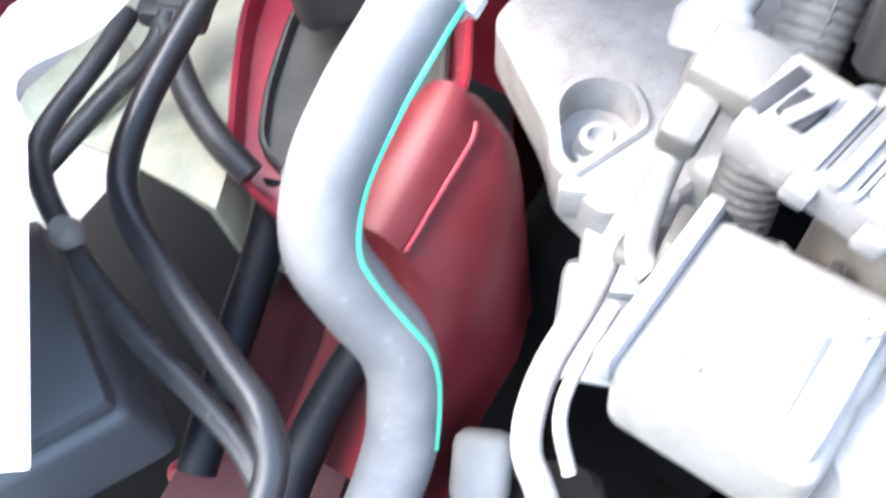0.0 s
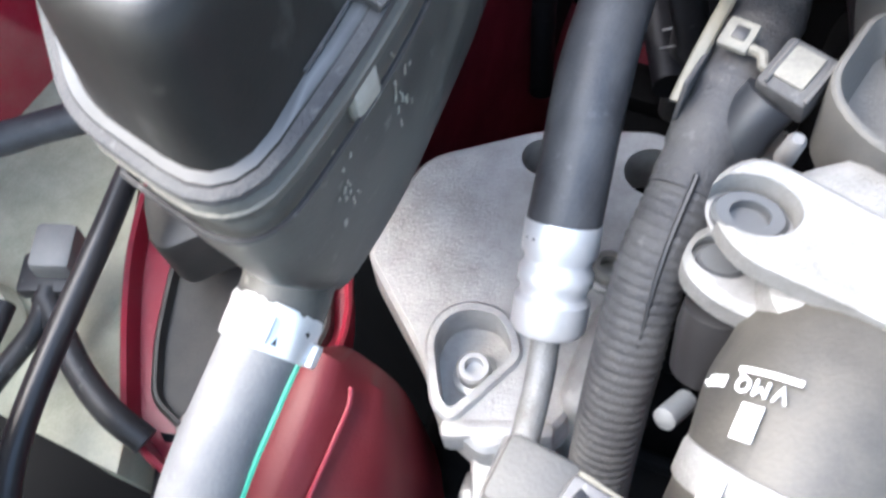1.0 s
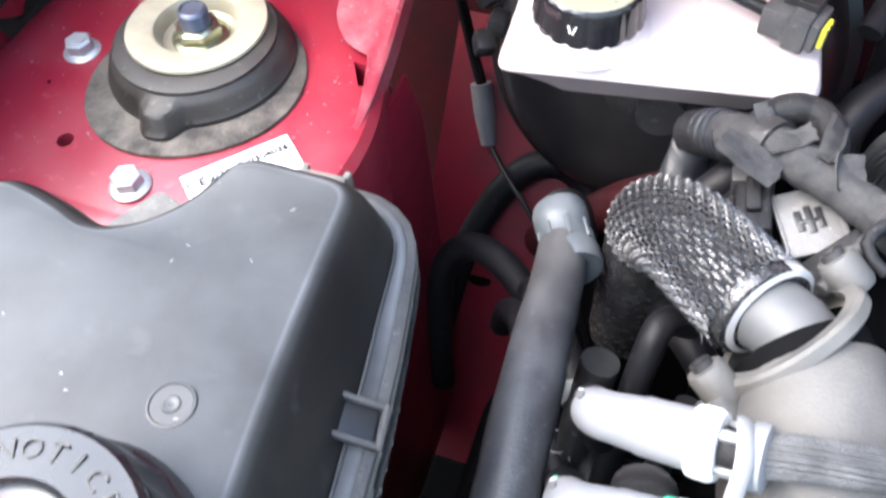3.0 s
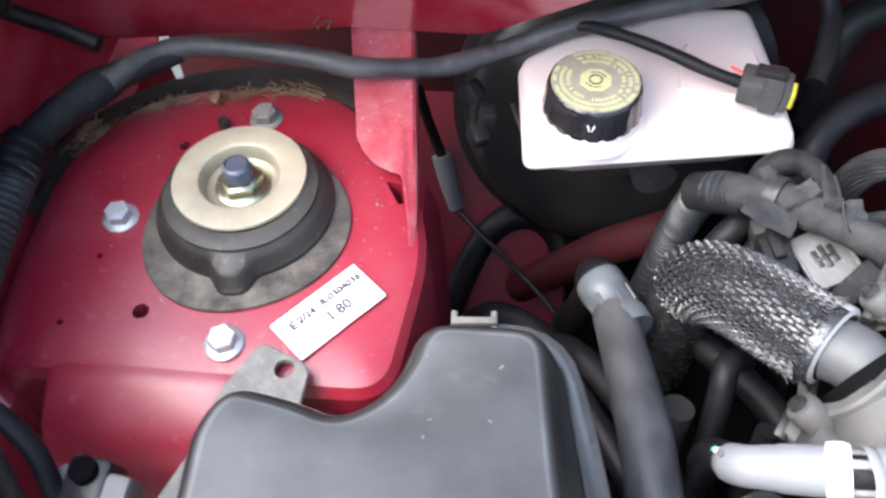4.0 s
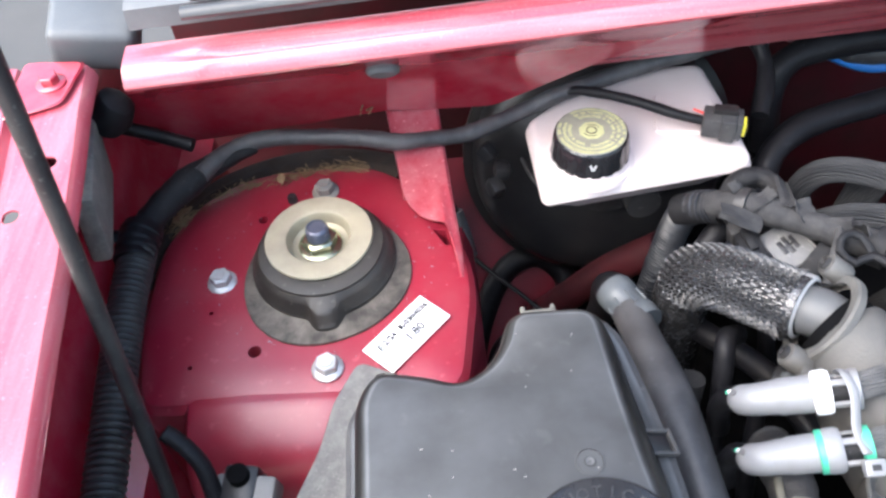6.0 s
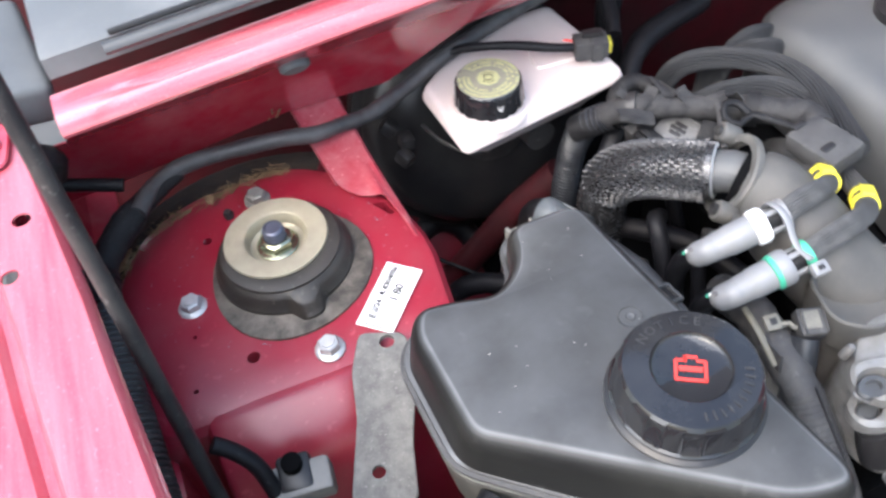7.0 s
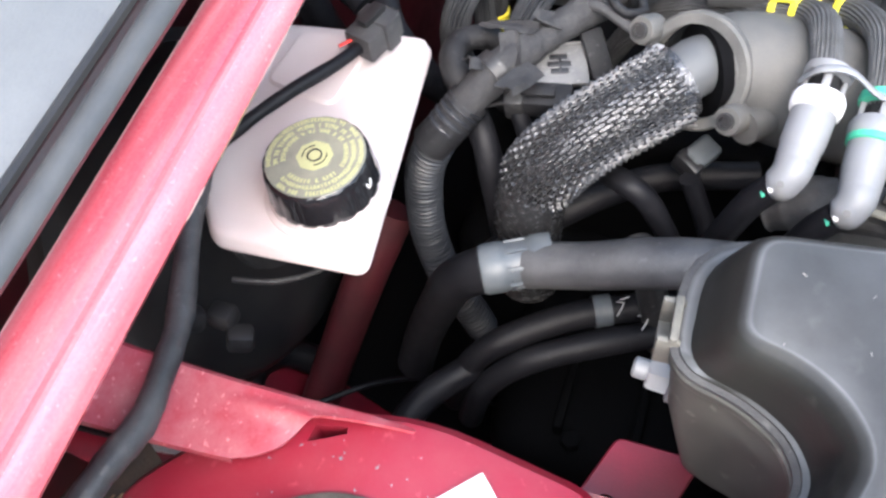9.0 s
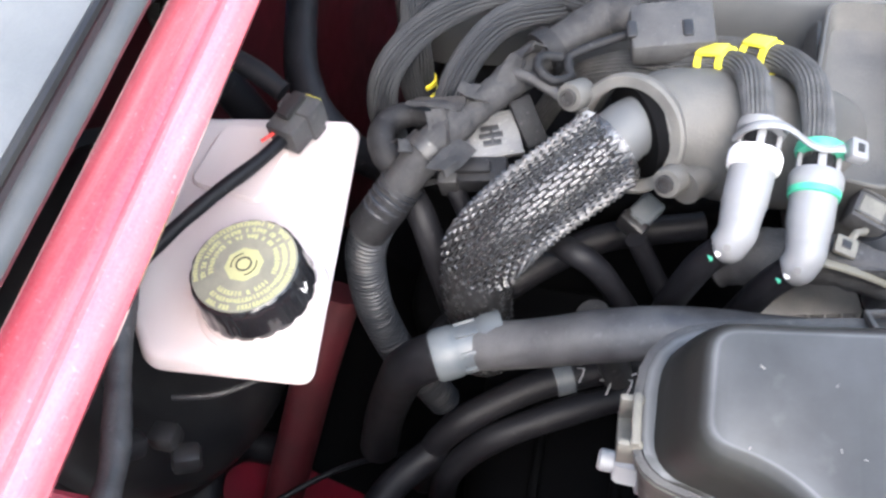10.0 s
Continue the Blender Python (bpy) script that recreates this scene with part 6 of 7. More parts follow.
part("web", rbox((0.03, 0.03, 0.016), pose(0.222, -0.318, 0.712, 18, 0, 22), 0.004), ALU, mtb)
part("lower_lug", rbox((0.03, 0.05, 0.03), pose(0.222, -0.335, 0.685, 30, 0, 20), 0.006), ALU, mtb)
tb = thing("mount_screw", (0.230, -0.227, 0.74), "small dull socket screw beside the ferrule", "screw")
part("washer", lathe([(0.0095, 0), (0.0095, 0.003), (0.0085, 0.004)], 24, pose(0.2300, -0.2270, 0.7400)), ALU, tb)
part("head", lathe([(0.0068, 0.003), (0.0068, 0.010), (0.0058, 0.011), (0.0036, 0.011), (0.0034, 0.006), (0.0005, 0.006)], 24, pose(0.2300, -0.2270, 0.7400)), SHEET, tb)
single("mount_pillar", rbox((0.03, 0.05, 0.10), pose(0.245, -0.265, 0.70), 0.008, 3), ALU, "cast aluminium pillar under the mount", "mount pillar")

# loom descending in corrugated conduit, and its plug
fl2 = thing("front_loom", (0.25, -0.26, 0.80), "dusty grey corrugated wiring conduit with a split lengthwise", "wiring conduit")
part("taped_run", tube([(0.256, -0.155, 0.838), (0.2555, -0.172, 0.848), (0.2550, -0.192, 0.853), (0.2530, -0.216, 0.851), (0.2510, -0.244, 0.842)], 0.0118, 18, 0.0015, True, taped(81, 0.2, 0.013)), LOOM_DUST, fl2)
part("conduit", corrugated([(0.2520, -0.240, 0.843), (0.2500, -0.262, 0.828), (0.2515, -0.285, 0.805), (0.254, -0.305, 0.775), (0.258, -0.325, 0.735), (0.262, -0.34, 0.69)], 0.0114, 0.0034, 0.040), LOOM_DUST, fl2)
part("split", tube([(0.2535, -0.2440, 0.8545), (0.2525, -0.2660, 0.8390), (0.2545, -0.2890, 0.8150), (0.258, -0.308, 0.785)], 0.0009, 6), BLACK, fl2)
pg = thing("loom_plug", (0.27, -0.21, 0.87), "dusty grey electrical plug with a square latch", "electrical plug")
pgm = axes_to((0.2510, -0.2035, 0.8685), (-0.1, -0.25, 1), (1, -0.2, 0))
part("latch_plate", rbox((0.0095, 0.010, 0.003), pgm, 0.001), RIM_DUST, pg, "pale square latch")
part("latch_hole", rbox((0.0042, 0.0044, 0.0008), pgm @ pose(0.0004, 0.0002, 0.0015), 0.0003), BLACK, pg)
part("neck", tube([pgm @ V(0.004, -0.002, -0.001), pgm @ V(0.009, -0.003, 0.0005), pgm @ V(0.0105, -0.006, 0.0005), pgm @ V(0.015, -0.0065, 0.0)], 0.0017, 8, 0.002), RIM_DUST, pg, "pale hooked neck")
bm3 = pgm @ pose(0.0205, -0.006, 0.0, 0, 0, -8)
part("plug_body", rbox((0.016, 0.017, 0.011), bm3, 0.0016), LOOM_DUST, pg, "dusty square block")
part("plug_face", rbox((0.0105, 0.0110, 0.0012), bm3 @ pose(-0.0008, 0.0008, 0.0058), 0.0005), RIM_DUST, pg)
for k in (-1, 1):
    part("plug_rib", rbox((0.0012, 0.015, 0.002), bm3 @ pose(0.0062 * k + 0.001, 0, 0.0056), 0.0004), LOOM_DUST, pg)
part("boot", tube([bm3 @ V(-0.003, -0.006, -0.004), bm3 @ V(-0.005, -0.014, -0.010), bm3 @ V(-0.007, -0.026, -0.024), bm3 @ V(-0.007, -0.034, -0.040)], 0.0088, 18, 0.002, True, lumpy(83, 0.08, 60)), CONDUIT, pg, "blue-grey rubber boot")
sr = thing("loom_channel", (0.243, -0.21, 0.85), "yellowed pale plastic channel edge along the loom", "cable channel")
part("strip", tube([(0.2445, -0.186, 0.866), (0.2430, -0.200, 0.865), (0.2415, -0.2135, 0.862), (0.2405, -0.2240, 0.858)], 0.0022, 8, 0.003, True, None, 0.55), RIM_PALE, sr, "yellowed pale edge")
part("wall", rbox((0.0016, 0.045, 0.014), axes_to((0.2440, -0.2045, 0.8555), (0.05, 0.25, 1), (1, -0.1, 0)), 0.0006), LOOM_DUST, sr)

# housing with bolted ears, silicone air hose and its clamps
th = thing("throttle_housing", (0.32, -0.27, 0.84), "pale cast aluminium housing with two bolted ears", "housing")
part("body", stack(rounded([(0.272, -0.245), (0.30, -0.224), (0.40, -0.232), (0.40, -0.29), (0.30, -0.292), (0.28, -0.285)], 0.012), [(0.80, 0.004), (0.855, 0.002), (0.866, -0.001), (0.869, -0.006)]), CAST, th)
ear = part("ear", slab([(0.256, -0.262), (0.266, -0.247), (0.285, -0.252), (0.41, -0.285), (0.41, -0.305), (0.30, -0.282), (0.268, -0.278)], 0.868, 0.879, 0.009, 0.002), CAST, th)
part("ear_bolt", lathe([(0.0084, 0), (0.0084, 0.003), (0.0074, 0.0042), (0.0045, 0.0042), (0.0042, 0.001), (0.0005, 0.001)], 24, pose(0.2695, -0.2640, 0.8700) @ Matrix.Diagonal((1.15, 0.85, 1, 1))), COVER_GREY, th, "dull recessed bolt")
ear2 = part("ear", slab([(0.2565, -0.2745), (0.2590, -0.2600), (0.2720, -0.2570), (0.300, -0.266), (0.300, -0.284), (0.2690, -0.2820)], 0.8460, 0.8590, 0.0085, 0.0025), CAST, th)
part("ear_bolt", lathe([(0.0060, 0), (0.0060, 0.003), (0.0050, 0.004), (0.0005, 0.004)], 24, pose(0.2672, -0.2692, 0.8535) @ Matrix.Diagonal((1.1, 0.85, 1, 1))), COVER_GREY, th, "dull recessed bolt")
cut(ear, lathe([(0.0098, 0.0), (0.0104, 0.02)], 28, pose(0.2695, -0.2640, 0.8708) @ Matrix.Diagonal((1.15, 0.85, 1, 1))))
cut(ear2, lathe([(0.0072, 0.0), (0.0078, 0.02)], 28, pose(0.2672, -0.2692, 0.8545) @ Matrix.Diagonal((1.1, 0.85, 1, 1))))
part("tray", stack(rounded([(0.276, -0.222), (0.283, -0.190), (0.32, -0.188), (0.40, -0.198), (0.40, -0.238), (0.292, -0.238)], [0.010, 0.008, 0.01, 0.01, 0.01, 0.012]), [(0.85, -0.002), (0.872, 0), (0.8775, 0.0002), (0.8785, -0.0006), (0.8785, -0.0018), (0.874, -0.0035), (0.866, -0.007), (0.863, -0.016)]), TRAY, th, "dust-lined tray with a beige rim")
part("nub", lathe([(0.0030, 0), (0.0026, 0.010), (0.0016, 0.0115)], 14, pose(0.2735, -0.2385, 0.866, 8, 5, 0)), MID_GREY, th, "pale nub")
part("manifold", stack(rounded([(0.29, -0.232), (0.284, -0.2), (0.31, -0.19), (0.42, -0.195), (0.42, -0.24)], 0.012), [(0.80, 0.0), (0.848, 0.0), (0.856, -0.004)]), ALU_DUSTY, th)

ah = thing("silicone_air_hose", (0.31, -0.33, 0.80), "dark grey silicone air hose with white print and steel clamps", "air hose")
ax = [V(0.305, -0.258, 0.845), V(0.3035, -0.285, 0.847), V(0.3010, -0.315, 0.849), V(0.2995, -0.338, 0.838), V(0.2995, -0.350, 0.815), V(0.30, -0.352, 0.77)]
part("hose", tube(ax, 0.0285, 40, 0.004, True, lambda s, u: 0.94 + 0.08 * math.exp(-((s - 0.043) / 0.014) ** 2)), RUBBER_BROWN, ah)
am = axes_to((0.3040, -0.2760, 0.8462), (ax[2] - ax[0]))
part("clamp", lathe([(0.0270, -0.005), (0.0278, -0.005), (0.0284, -0.003), (0.0284, 0.004), (0.0278, 0.005), (0.0270, 0.005)], 48, am, None, False), CAST, ah, "broad steel clamp band")
am2 = axes_to((0.3008, -0.3215, 0.8475), (ax[3] - ax[2]))
part("clamp", lathe([(0.0265, -0.005), (0.0277, -0.005), (0.0283, -0.003), (0.0283, 0.004), (0.0277, 0.005), (0.0265, 0.005)], 48, am2, None, False), CAST, ah, "broad steel clamp band")
part("clamp_screw", rbox((0.012, 0.008, 0.009), am2 @ pose(0.006, 0.030, 0.0, 0, 0, 15), 0.002), CHROME, ah)


def on_hose(m, r, angle, z):
    """A place on the hose's skin, x round it and y along it."""
    return m @ pose(0, 0, 0, 0, 0, angle) @ Matrix.Translation((r, 0, z)) @ pose(0, 0, 0, 90, 0, 90)


pm2 = axes_to((0.3016, -0.3070, 0.8500), (ax[3] - ax[1]), (-1, 0, 0.2))
for k, ch in enumerate("VMQ"):
    part("lettering", lettering(ch, 0.0056, on_hose(pm2, 0.0292, -31 - 9.5 * (2 - k), -0.003), 0.0003), WHITE_MARK, ah, "white printed letter")
for k in range(5):
    part("print_mark", rbox((0.0009 if k % 2 else 0.0016, 0.0030 if k < 4 else 0.001, 0.0004), on_hose(pm2, 0.0292, -18 + 4.2 * k, -0.003), 0), WHITE_MARK, ah)
part("print_underline", join(*[rbox((0.0029, 0.0012, 0.0004), on_hose(pm2, 0.0291, -54 + 5.2 * k, -0.0066), 0) for k in range(6)]), WHITE_MARK, ah)
part("paint_mark", rbox((0.0055, 0.0085, 0.0005), on_hose(pm2, 0.0290, -40, 0.0055), 0), WHITE_MARK, ah, "white paint mark")
part("paint_mark", rbox((0.0055, 0.010, 0.0005), on_hose(pm2, 0.0284, -36, 0.0225), 0), WHITE_MARK, ah, "white paint mark")
bt = thing("vacuum_canister", (0.27, -0.30, 0.83), "small dark blue-black vacuum canister with a pale nipple", "canister")
part("body", lathe([(0.008, -0.014), (0.010, -0.012), (0.0105, 0.004), (0.0095, 0.012), (0.005, 0.0135)], 22, axes_to((0.2725, -0.2800, 0.832), (-0.1, 0.4, 0.9))), BLACK, bt)
part("nipple", lathe([(0.0035, 0), (0.0035, 0.012), (0.002, 0.013)], 14, axes_to((0.2720, -0.2960, 0.820), (-0.3, -0.7, 0.4))), SCUTTLE, bt)

# pale connector rail and cast housing close in front
cr = thing("connector_rail", (0.265, -0.358, 0.875), "pale grey plastic connector rail with latches, dusty", "connector rail")
crx = axes_to((0.2850, -0.3568, 0.8622), (0.10, -0.06, 1), (1, -0.17, -0.10))
part("body", rbox((0.072, 0.0225, 0.012), crx, 0.002), MID_GREY, cr)
part("arm", rbox((0.018, 0.0165, 0.010), crx @ pose(-0.0425, 0.0045, -0.001, 0, 0, 6), 0.002), ALU_DUSTY, cr, "dusty grey arm")
part("arm_foot", rbox((0.010, 0.020, 0.018), crx @ pose(-0.0455, -0.003, -0.010, 18, 0, 10), 0.003), ALU_DUSTY, cr)
part("window", rbox((0.0034, 0.0150, 0.002), crx @ pose(-0.0330, 0.0010, 0.0056, 0, 0, -12), 0.0004), BLACK, cr)
part("latch", rbox((0.0072, 0.0085, 0.003), crx @ pose(-0.0270, -0.0005, 0.0062, 0, 0, -10), 0.001), RUBBER_DUSTY, cr)
part("latch_tongue", rbox((0.0030, 0.0120, 0.0022), crx @ pose(-0.0262, 0.0, 0.0076, 0, 0, -22), 0.0006), MID_GREY, cr)
for k, (x, w, d) in enumerate(((-0.0195, 0.0045, 0.0205), (-0.0130, 0.0028, 0.0220), (-0.0085, 0.0016, 0.0215), (0.0045, 0.0030, 0.0215), (0.0092, 0.0018, 0.0220))):
    part("step", rbox((w, d, 0.0030 + 0.0006 * (k % 2)), crx @ pose(x, 0, 0.0064, 0, 0, -4), 0.0007), MID_GREY, cr)
for k in range(4):
    part("groove", rbox((0.0005, 0.0190, 0.0008), crx @ pose(-0.0160 + 0.0068 * k, 0, 0.0078, 0, 0, -4), 0.0002), RUBBER_DUSTY, cr)
part("pad", rbox((0.0080, 0.0100, 0.0026), crx @ pose(-0.0025, -0.0015, 0.0070, 0, 0, -4), 0.0006), WHITE, cr, "white tag")
part("pad_frame", rbox((0.0105, 0.0130, 0.0020), crx @ pose(-0.0025, -0.0015, 0.0062, 0, 0, -4), 0.0006), MID_GREY, cr)
part("step", rbox((0.020, 0.0225, 0.005), crx @ pose(0.0235, -0.0005, 0.0062, 0, 0, -2), 0.0014), CAST, cr)
for k in range(3):
    part("side_lug", rbox((0.006, 0.0040, 0.006), crx @ pose(-0.018 + 0.016 * k, -0.0125, 0.001, 0, 0, 4 * k), 0.001), MID_GREY, cr)
part("edge_strip", rbox((0.022, 0.0014, 0.003), crx @ pose(-0.024, 0.0118, 0.003), 0.0005), RIM_PALE, cr, "yellowed edge strip")
part("end_cap", lathe([(0.012, 0), (0.0125, 0.006), (0.0105, 0.010), (0.004, 0.011)], 28, pose(0.3105, -0.3660, 0.856)), LIGHT_GREY, cr)
hs = thing("thermostat_housing", (0.265, -0.40, 0.84), "pale cast thermostat housing with a raised edge", "thermostat housing")
hsm = axes_to((0.2735, -0.3900, 0.8330), (-0.1, 0.05, 1), (0.97, -0.10, 0.06))
part("casing", rbox((0.044, 0.046, 0.030), hsm, 0.004, 3), CAST, hs)
part("edge", rbox((0.0045, 0.048, 0.012), hsm @ pose(-0.0225, 0.0, 0.013), 0.0015), LIGHT_GREY, hs)
part("cover", rbox((0.033, 0.036, 0.008), hsm @ pose(0.003, -0.002, 0.016), 0.003), LIGHT_GREY, hs, "pale cover plate")
part("shoulder", lathe([(0.024, -0.03), (0.025, 0.0), (0.021, 0.008), (0.010, 0.011)], 30, pose(0.313, -0.390, 0.828)), CAST, hs)
part("stud", join(lathe([(0.0036, 0), (0.0036, 0.007), (0.0018, 0.0075), (0.0016, 0.005), (0.0004, 0.005)], 18, pose(0.2680, -0.3660, 0.833)), hexagon(0.0048, 0.003, pose(0.2680, -0.3660, 0.830))), SHEET, hs)
for k in range(3):
    part("lug", lathe([(0.003, 0), (0.0032, 0.006), (0.002, 0.008)], 14, pose(0.254 + 0.006 * k, -0.3650 - 0.001 * k, 0.836)), RUBBER_DUSTY, hs)
part("slot", rbox((0.003, 0.010, 0.004), pose(0.2805, -0.3690, 0.844, 0, 0, 12), 0.001), BLACK, hs)
for x, y, w, h in ((-0.008, 0.012, 0.012, 0.0012), (0.010, -0.004, 0.0012, 0.020), (-0.004, -0.014, 0.014, 0.0012), (0.0155, 0.010, 0.003, 0.006)):
    part("cover_groove", rbox((w, h, 0.0014), hsm @ pose(0.003 + x * 0.8, -0.002 + y, 0.0198), 0.0003), COVER_GREY, hs)
for x, y in ((-0.011, -0.014), (0.013, -0.014), (0.013, 0.0125)):
    part("cover_screw", lathe([(0.0026, 0), (0.0026, 0.0014), (0.0014, 0.0016), (0.0012, 0.0006), (0.0003, 0.0006)], 16, hsm @ pose(0.003 + x, -0.002 + y, 0.0198)), SHEET, hs)
single("support_bracket", join(rbox((0.020, 0.032, 0.006), pose(0.236, -0.336, 0.765, -38, 0, 8), 0.002), rbox((0.006, 0.026, 0.012), pose(0.2450, -0.350, 0.800, -30, 0, 4), 0.002)), ALU_DUSTY, "dusty grey cast support under the connector rail", "bracket")
single("coolant_pipe", tube([(0.2235, -0.312, 0.755), (0.2253, -0.3393, 0.765), (0.2272, -0.3642, 0.766), (0.2268, -0.3870, 0.765), (0.2296, -0.4040, 0.765), (0.2345, -0.4145, 0.760), (0.2438, -0.4217, 0.755), (0.262, -0.440, 0.74)], 0.0048, 16), ALU, "pale aluminium pipe bending past the housing", "pipe")
single("steel_pipe", tube([(0.2365, -0.365, 0.775), (0.2360, -0.388, 0.774), (0.2385, -0.403, 0.772), (0.248, -0.414, 0.765)], 0.0022, 10), STEEL, "thin bright steel pipe beside the housing", "pipe")
pu = thing("drive_pulley", (0.21, -0.41, 0.66), "black belt pulley deep beside a beige casting", "pulley")
part("rim", lathe([(0.010, -0.008), (0.030, -0.008), (0.034, -0.006)] + [(0.034 - 0.0015 * (k % 2), -0.005 + 0.0012 * k) for k in range(9)] + [(0.030, 0.008), (0.012, 0.008)], 40, axes_to((0.235, -0.415, 0.665), (-0.6, 0.5, 0.6))), BLACK, pu)
part("casting", rbox((0.024, 0.030, 0.024), pose(0.212, -0.408, 0.672, 20, 0, 25), 0.006, 3), SHEET, pu, "beige casting")

# ---------- front corner: headlamp, slam panel, red rail ----------
hl = thing("headlamp_housing", (0.0, -0.34, 0.62), "olive translucent back of the headlamp housing, grimy", "headlamp")
rows = []
for k in range(13):
    u = k / 12
    y = -0.19 - 0.192 * u
    x0 = between(-y, ((0.19, -0.020), (0.25, -0.006), (0.2925, 0.011), (0.3274, 0.033), (0.3665, 0.0615), (0.39, 0.072)))
    rows.append([V(x0 - d, y, 0.738 - 0.012 * u + 0.006 * math.sin(u * 4 + j) - 0.004 * j - (0.034 if d < 0 else 0)) for j, d in enumerate((-0.035, -0.002, 0, 0.02, 0.045, 0.075, 0.11, 0.15))])
part("shell", thick(grid_rings(bmesh.new(), rows, False, False), 0.003), LAMP_SHELL, hl)
part("bulb_cap", lathe([(0.028, 0), (0.03, 0.006), (0.026, 0.014), (0.01, 0.016)], 30, pose(-0.035, -0.36, 0.715)), LAMP_SHELL, hl)
hk = thing("headlamp_plug", (0.01, -0.315, 0.745), "grey electrical plug on the back of the headlamp", "electrical plug")
part("body", rbox((0.018, 0.022, 0.018), pose(0.010, -0.314, 0.757, 0, 10, 25), 0.003), SHEET, hk)
part("skirt", rbox((0.030, 0.020, 0.010), pose(0.011, -0.322, 0.750, 0, 10, 25), 0.003), GRAPHITE, hk)
part("cable", tube([(0.012, -0.328, 0.752), (0.016, -0.345, 0.748), (0.010, -0.37, 0.742), (0.0, -0.41, 0.73)], 0.0048, 10), GRAPHITE, hk)
part("cable", tube([(0.012, -0.332, 0.750), (0.04, -0.352, 0.742), (0.062, -0.362, 0.738), (0.08, -0.366, 0.730)], 0.0062, 10), GRAPHITE, hk)
single("bonnet_cable", tube([(0.040, -0.24, 0.80), (0.0475, -0.2733, 0.80), (0.0574, -0.3115, 0.80), (0.0628, -0.3503, 0.795), (0.0680, -0.3814, 0.79), (0.0759, -0.4041, 0.786), (0.0904, -0.4177, 0.786), (0.1196, -0.4303, 0.788), (0.1537, -0.4425, 0.790), (0.1720, -0.450, 0.790), (0.183, -0.468, 0.782), (0.19, -0.54, 0.76)], 0.0050, 14), BLACK, "thin black rubber cable looping past the headlamp", "cable")
single("lamp_cable", tube([(0.015, -0.345, 0.770), (0.0259, -0.3721, 0.775), (0.0332, -0.4065, 0.776), (0.0463, -0.4210, 0.776), (0.0752, -0.4351, 0.775), (0.1139, -0.4471, 0.775), (0.1439, -0.4524, 0.775), (0.1721, -0.4607, 0.774), (0.181, -0.475, 0.77), (0.185, -0.54, 0.76)], 0.0042, 12), GRAPHITE, "thin grey cable beside the headlamp", "cable")
single("washer_hose", tube([(-0.13, -0.330, 0.770), (-0.061, -0.288, 0.766), (-0.028, -0.264, 0.768), (0.004, -0.240, 0.771), (0.030, -0.212, 0.775)], 0.0078, 16, 0.004, True, lumpy(33, 0.05, 40)), RUBBER_FILM, "black rubber hose crossing behind the headlamp", "hose")
sp = thing("red_bracket", (0.08, -0.33, 0.70), "red painted pressed bracket with a black rubber insert", "bracket")
lip_o = rounded([(0.093, -0.3755), (0.0655, -0.3665), (0.037, -0.3274), (0.015, -0.2925), (-0.002, -0.248), (0.022, -0.222), (0.10, -0.222), (0.138, -0.29), (0.128, -0.374)], [0.012, 0.014, 0.03, 0.03, 0.014, 0.008, 0.01, 0.02, 0.014], 5)
ins_o = rounded([(0.091, -0.357), (0.0675, -0.350), (0.0524, -0.3252), (0.0435, -0.304), (0.034, -0.280), (0.050, -0.262), (0.095, -0.236), (0.126, -0.29), (0.114, -0.356)], 0.008, 5)
part("dish", stack(lip_o, [(0.70, -0.004), (0.7185, -0.001), (0.728, 0.0), (0.7295, -0.0012), (0.7285, -0.0032), (0.716, -0.0045)]), RED_DUSTY, sp)
part("insert", stack(ins_o, [(0.712, 0), (0.7235, 0), (0.725, -0.0015), (0.725, -0.003), (0.719, -0.0038)]), RUBBER_BROWN, sp, "black rubber insert")
part("bolt", lathe([(0.008, 0), (0.008, 0.004), (0.006, 0.006)], 18, pose(0.092, -0.352, 0.719)), SHEET, sp)
lk = thing("rubber_mount", (0.075, -0.275, 0.74), "dark rubber mount with a rusty bolt under the tank", "rubber mount")
ft = part("foot", stack(rounded([(0.0375, -0.2700), (0.0420, -0.2830), (0.0570, -0.2990), (0.0660, -0.3010), (0.0930, -0.2700), (0.0680, -0.2380), (0.0500, -0.2450)], [0.005, 0.006, 0.006, 0.006, 0.008, 0.008, 0.006]), [(0.742, -0.001), (0.746, 0.0), (0.772, 0.0), (0.7745, -0.001), (0.7755, -0.003)]), RUBBER_BROWN, lk)
cut(ft, lathe([(0.0092, 0.0), (0.0098, 0.02)], 24, pose(0.0557, -0.2731, 0.7690)))
part("washer", lathe([(0.0088, 0), (0.0088, 0.0015)], 20, pose(0.0557, -0.2731, 0.7690)), STEEL, lk)
part("bolt", hexagon(0.0050, 0.006, pose(0.0557, -0.2731, 0.7705)), RUST, lk, "rusty bolt head")
part("ear", tube([(0.0385, -0.2650, 0.768), (0.0400, -0.2600, 0.776), (0.0460, -0.2580, 0.779), (0.0520, -0.2600, 0.776)], 0.0034, 10), RUBBER, lk)
rl = thing("front_rail", (0.17, -0.36, 0.60), "matt red painted front chassis rail end with a raised seam, darkened for shade", "chassis rail", "", "structure")
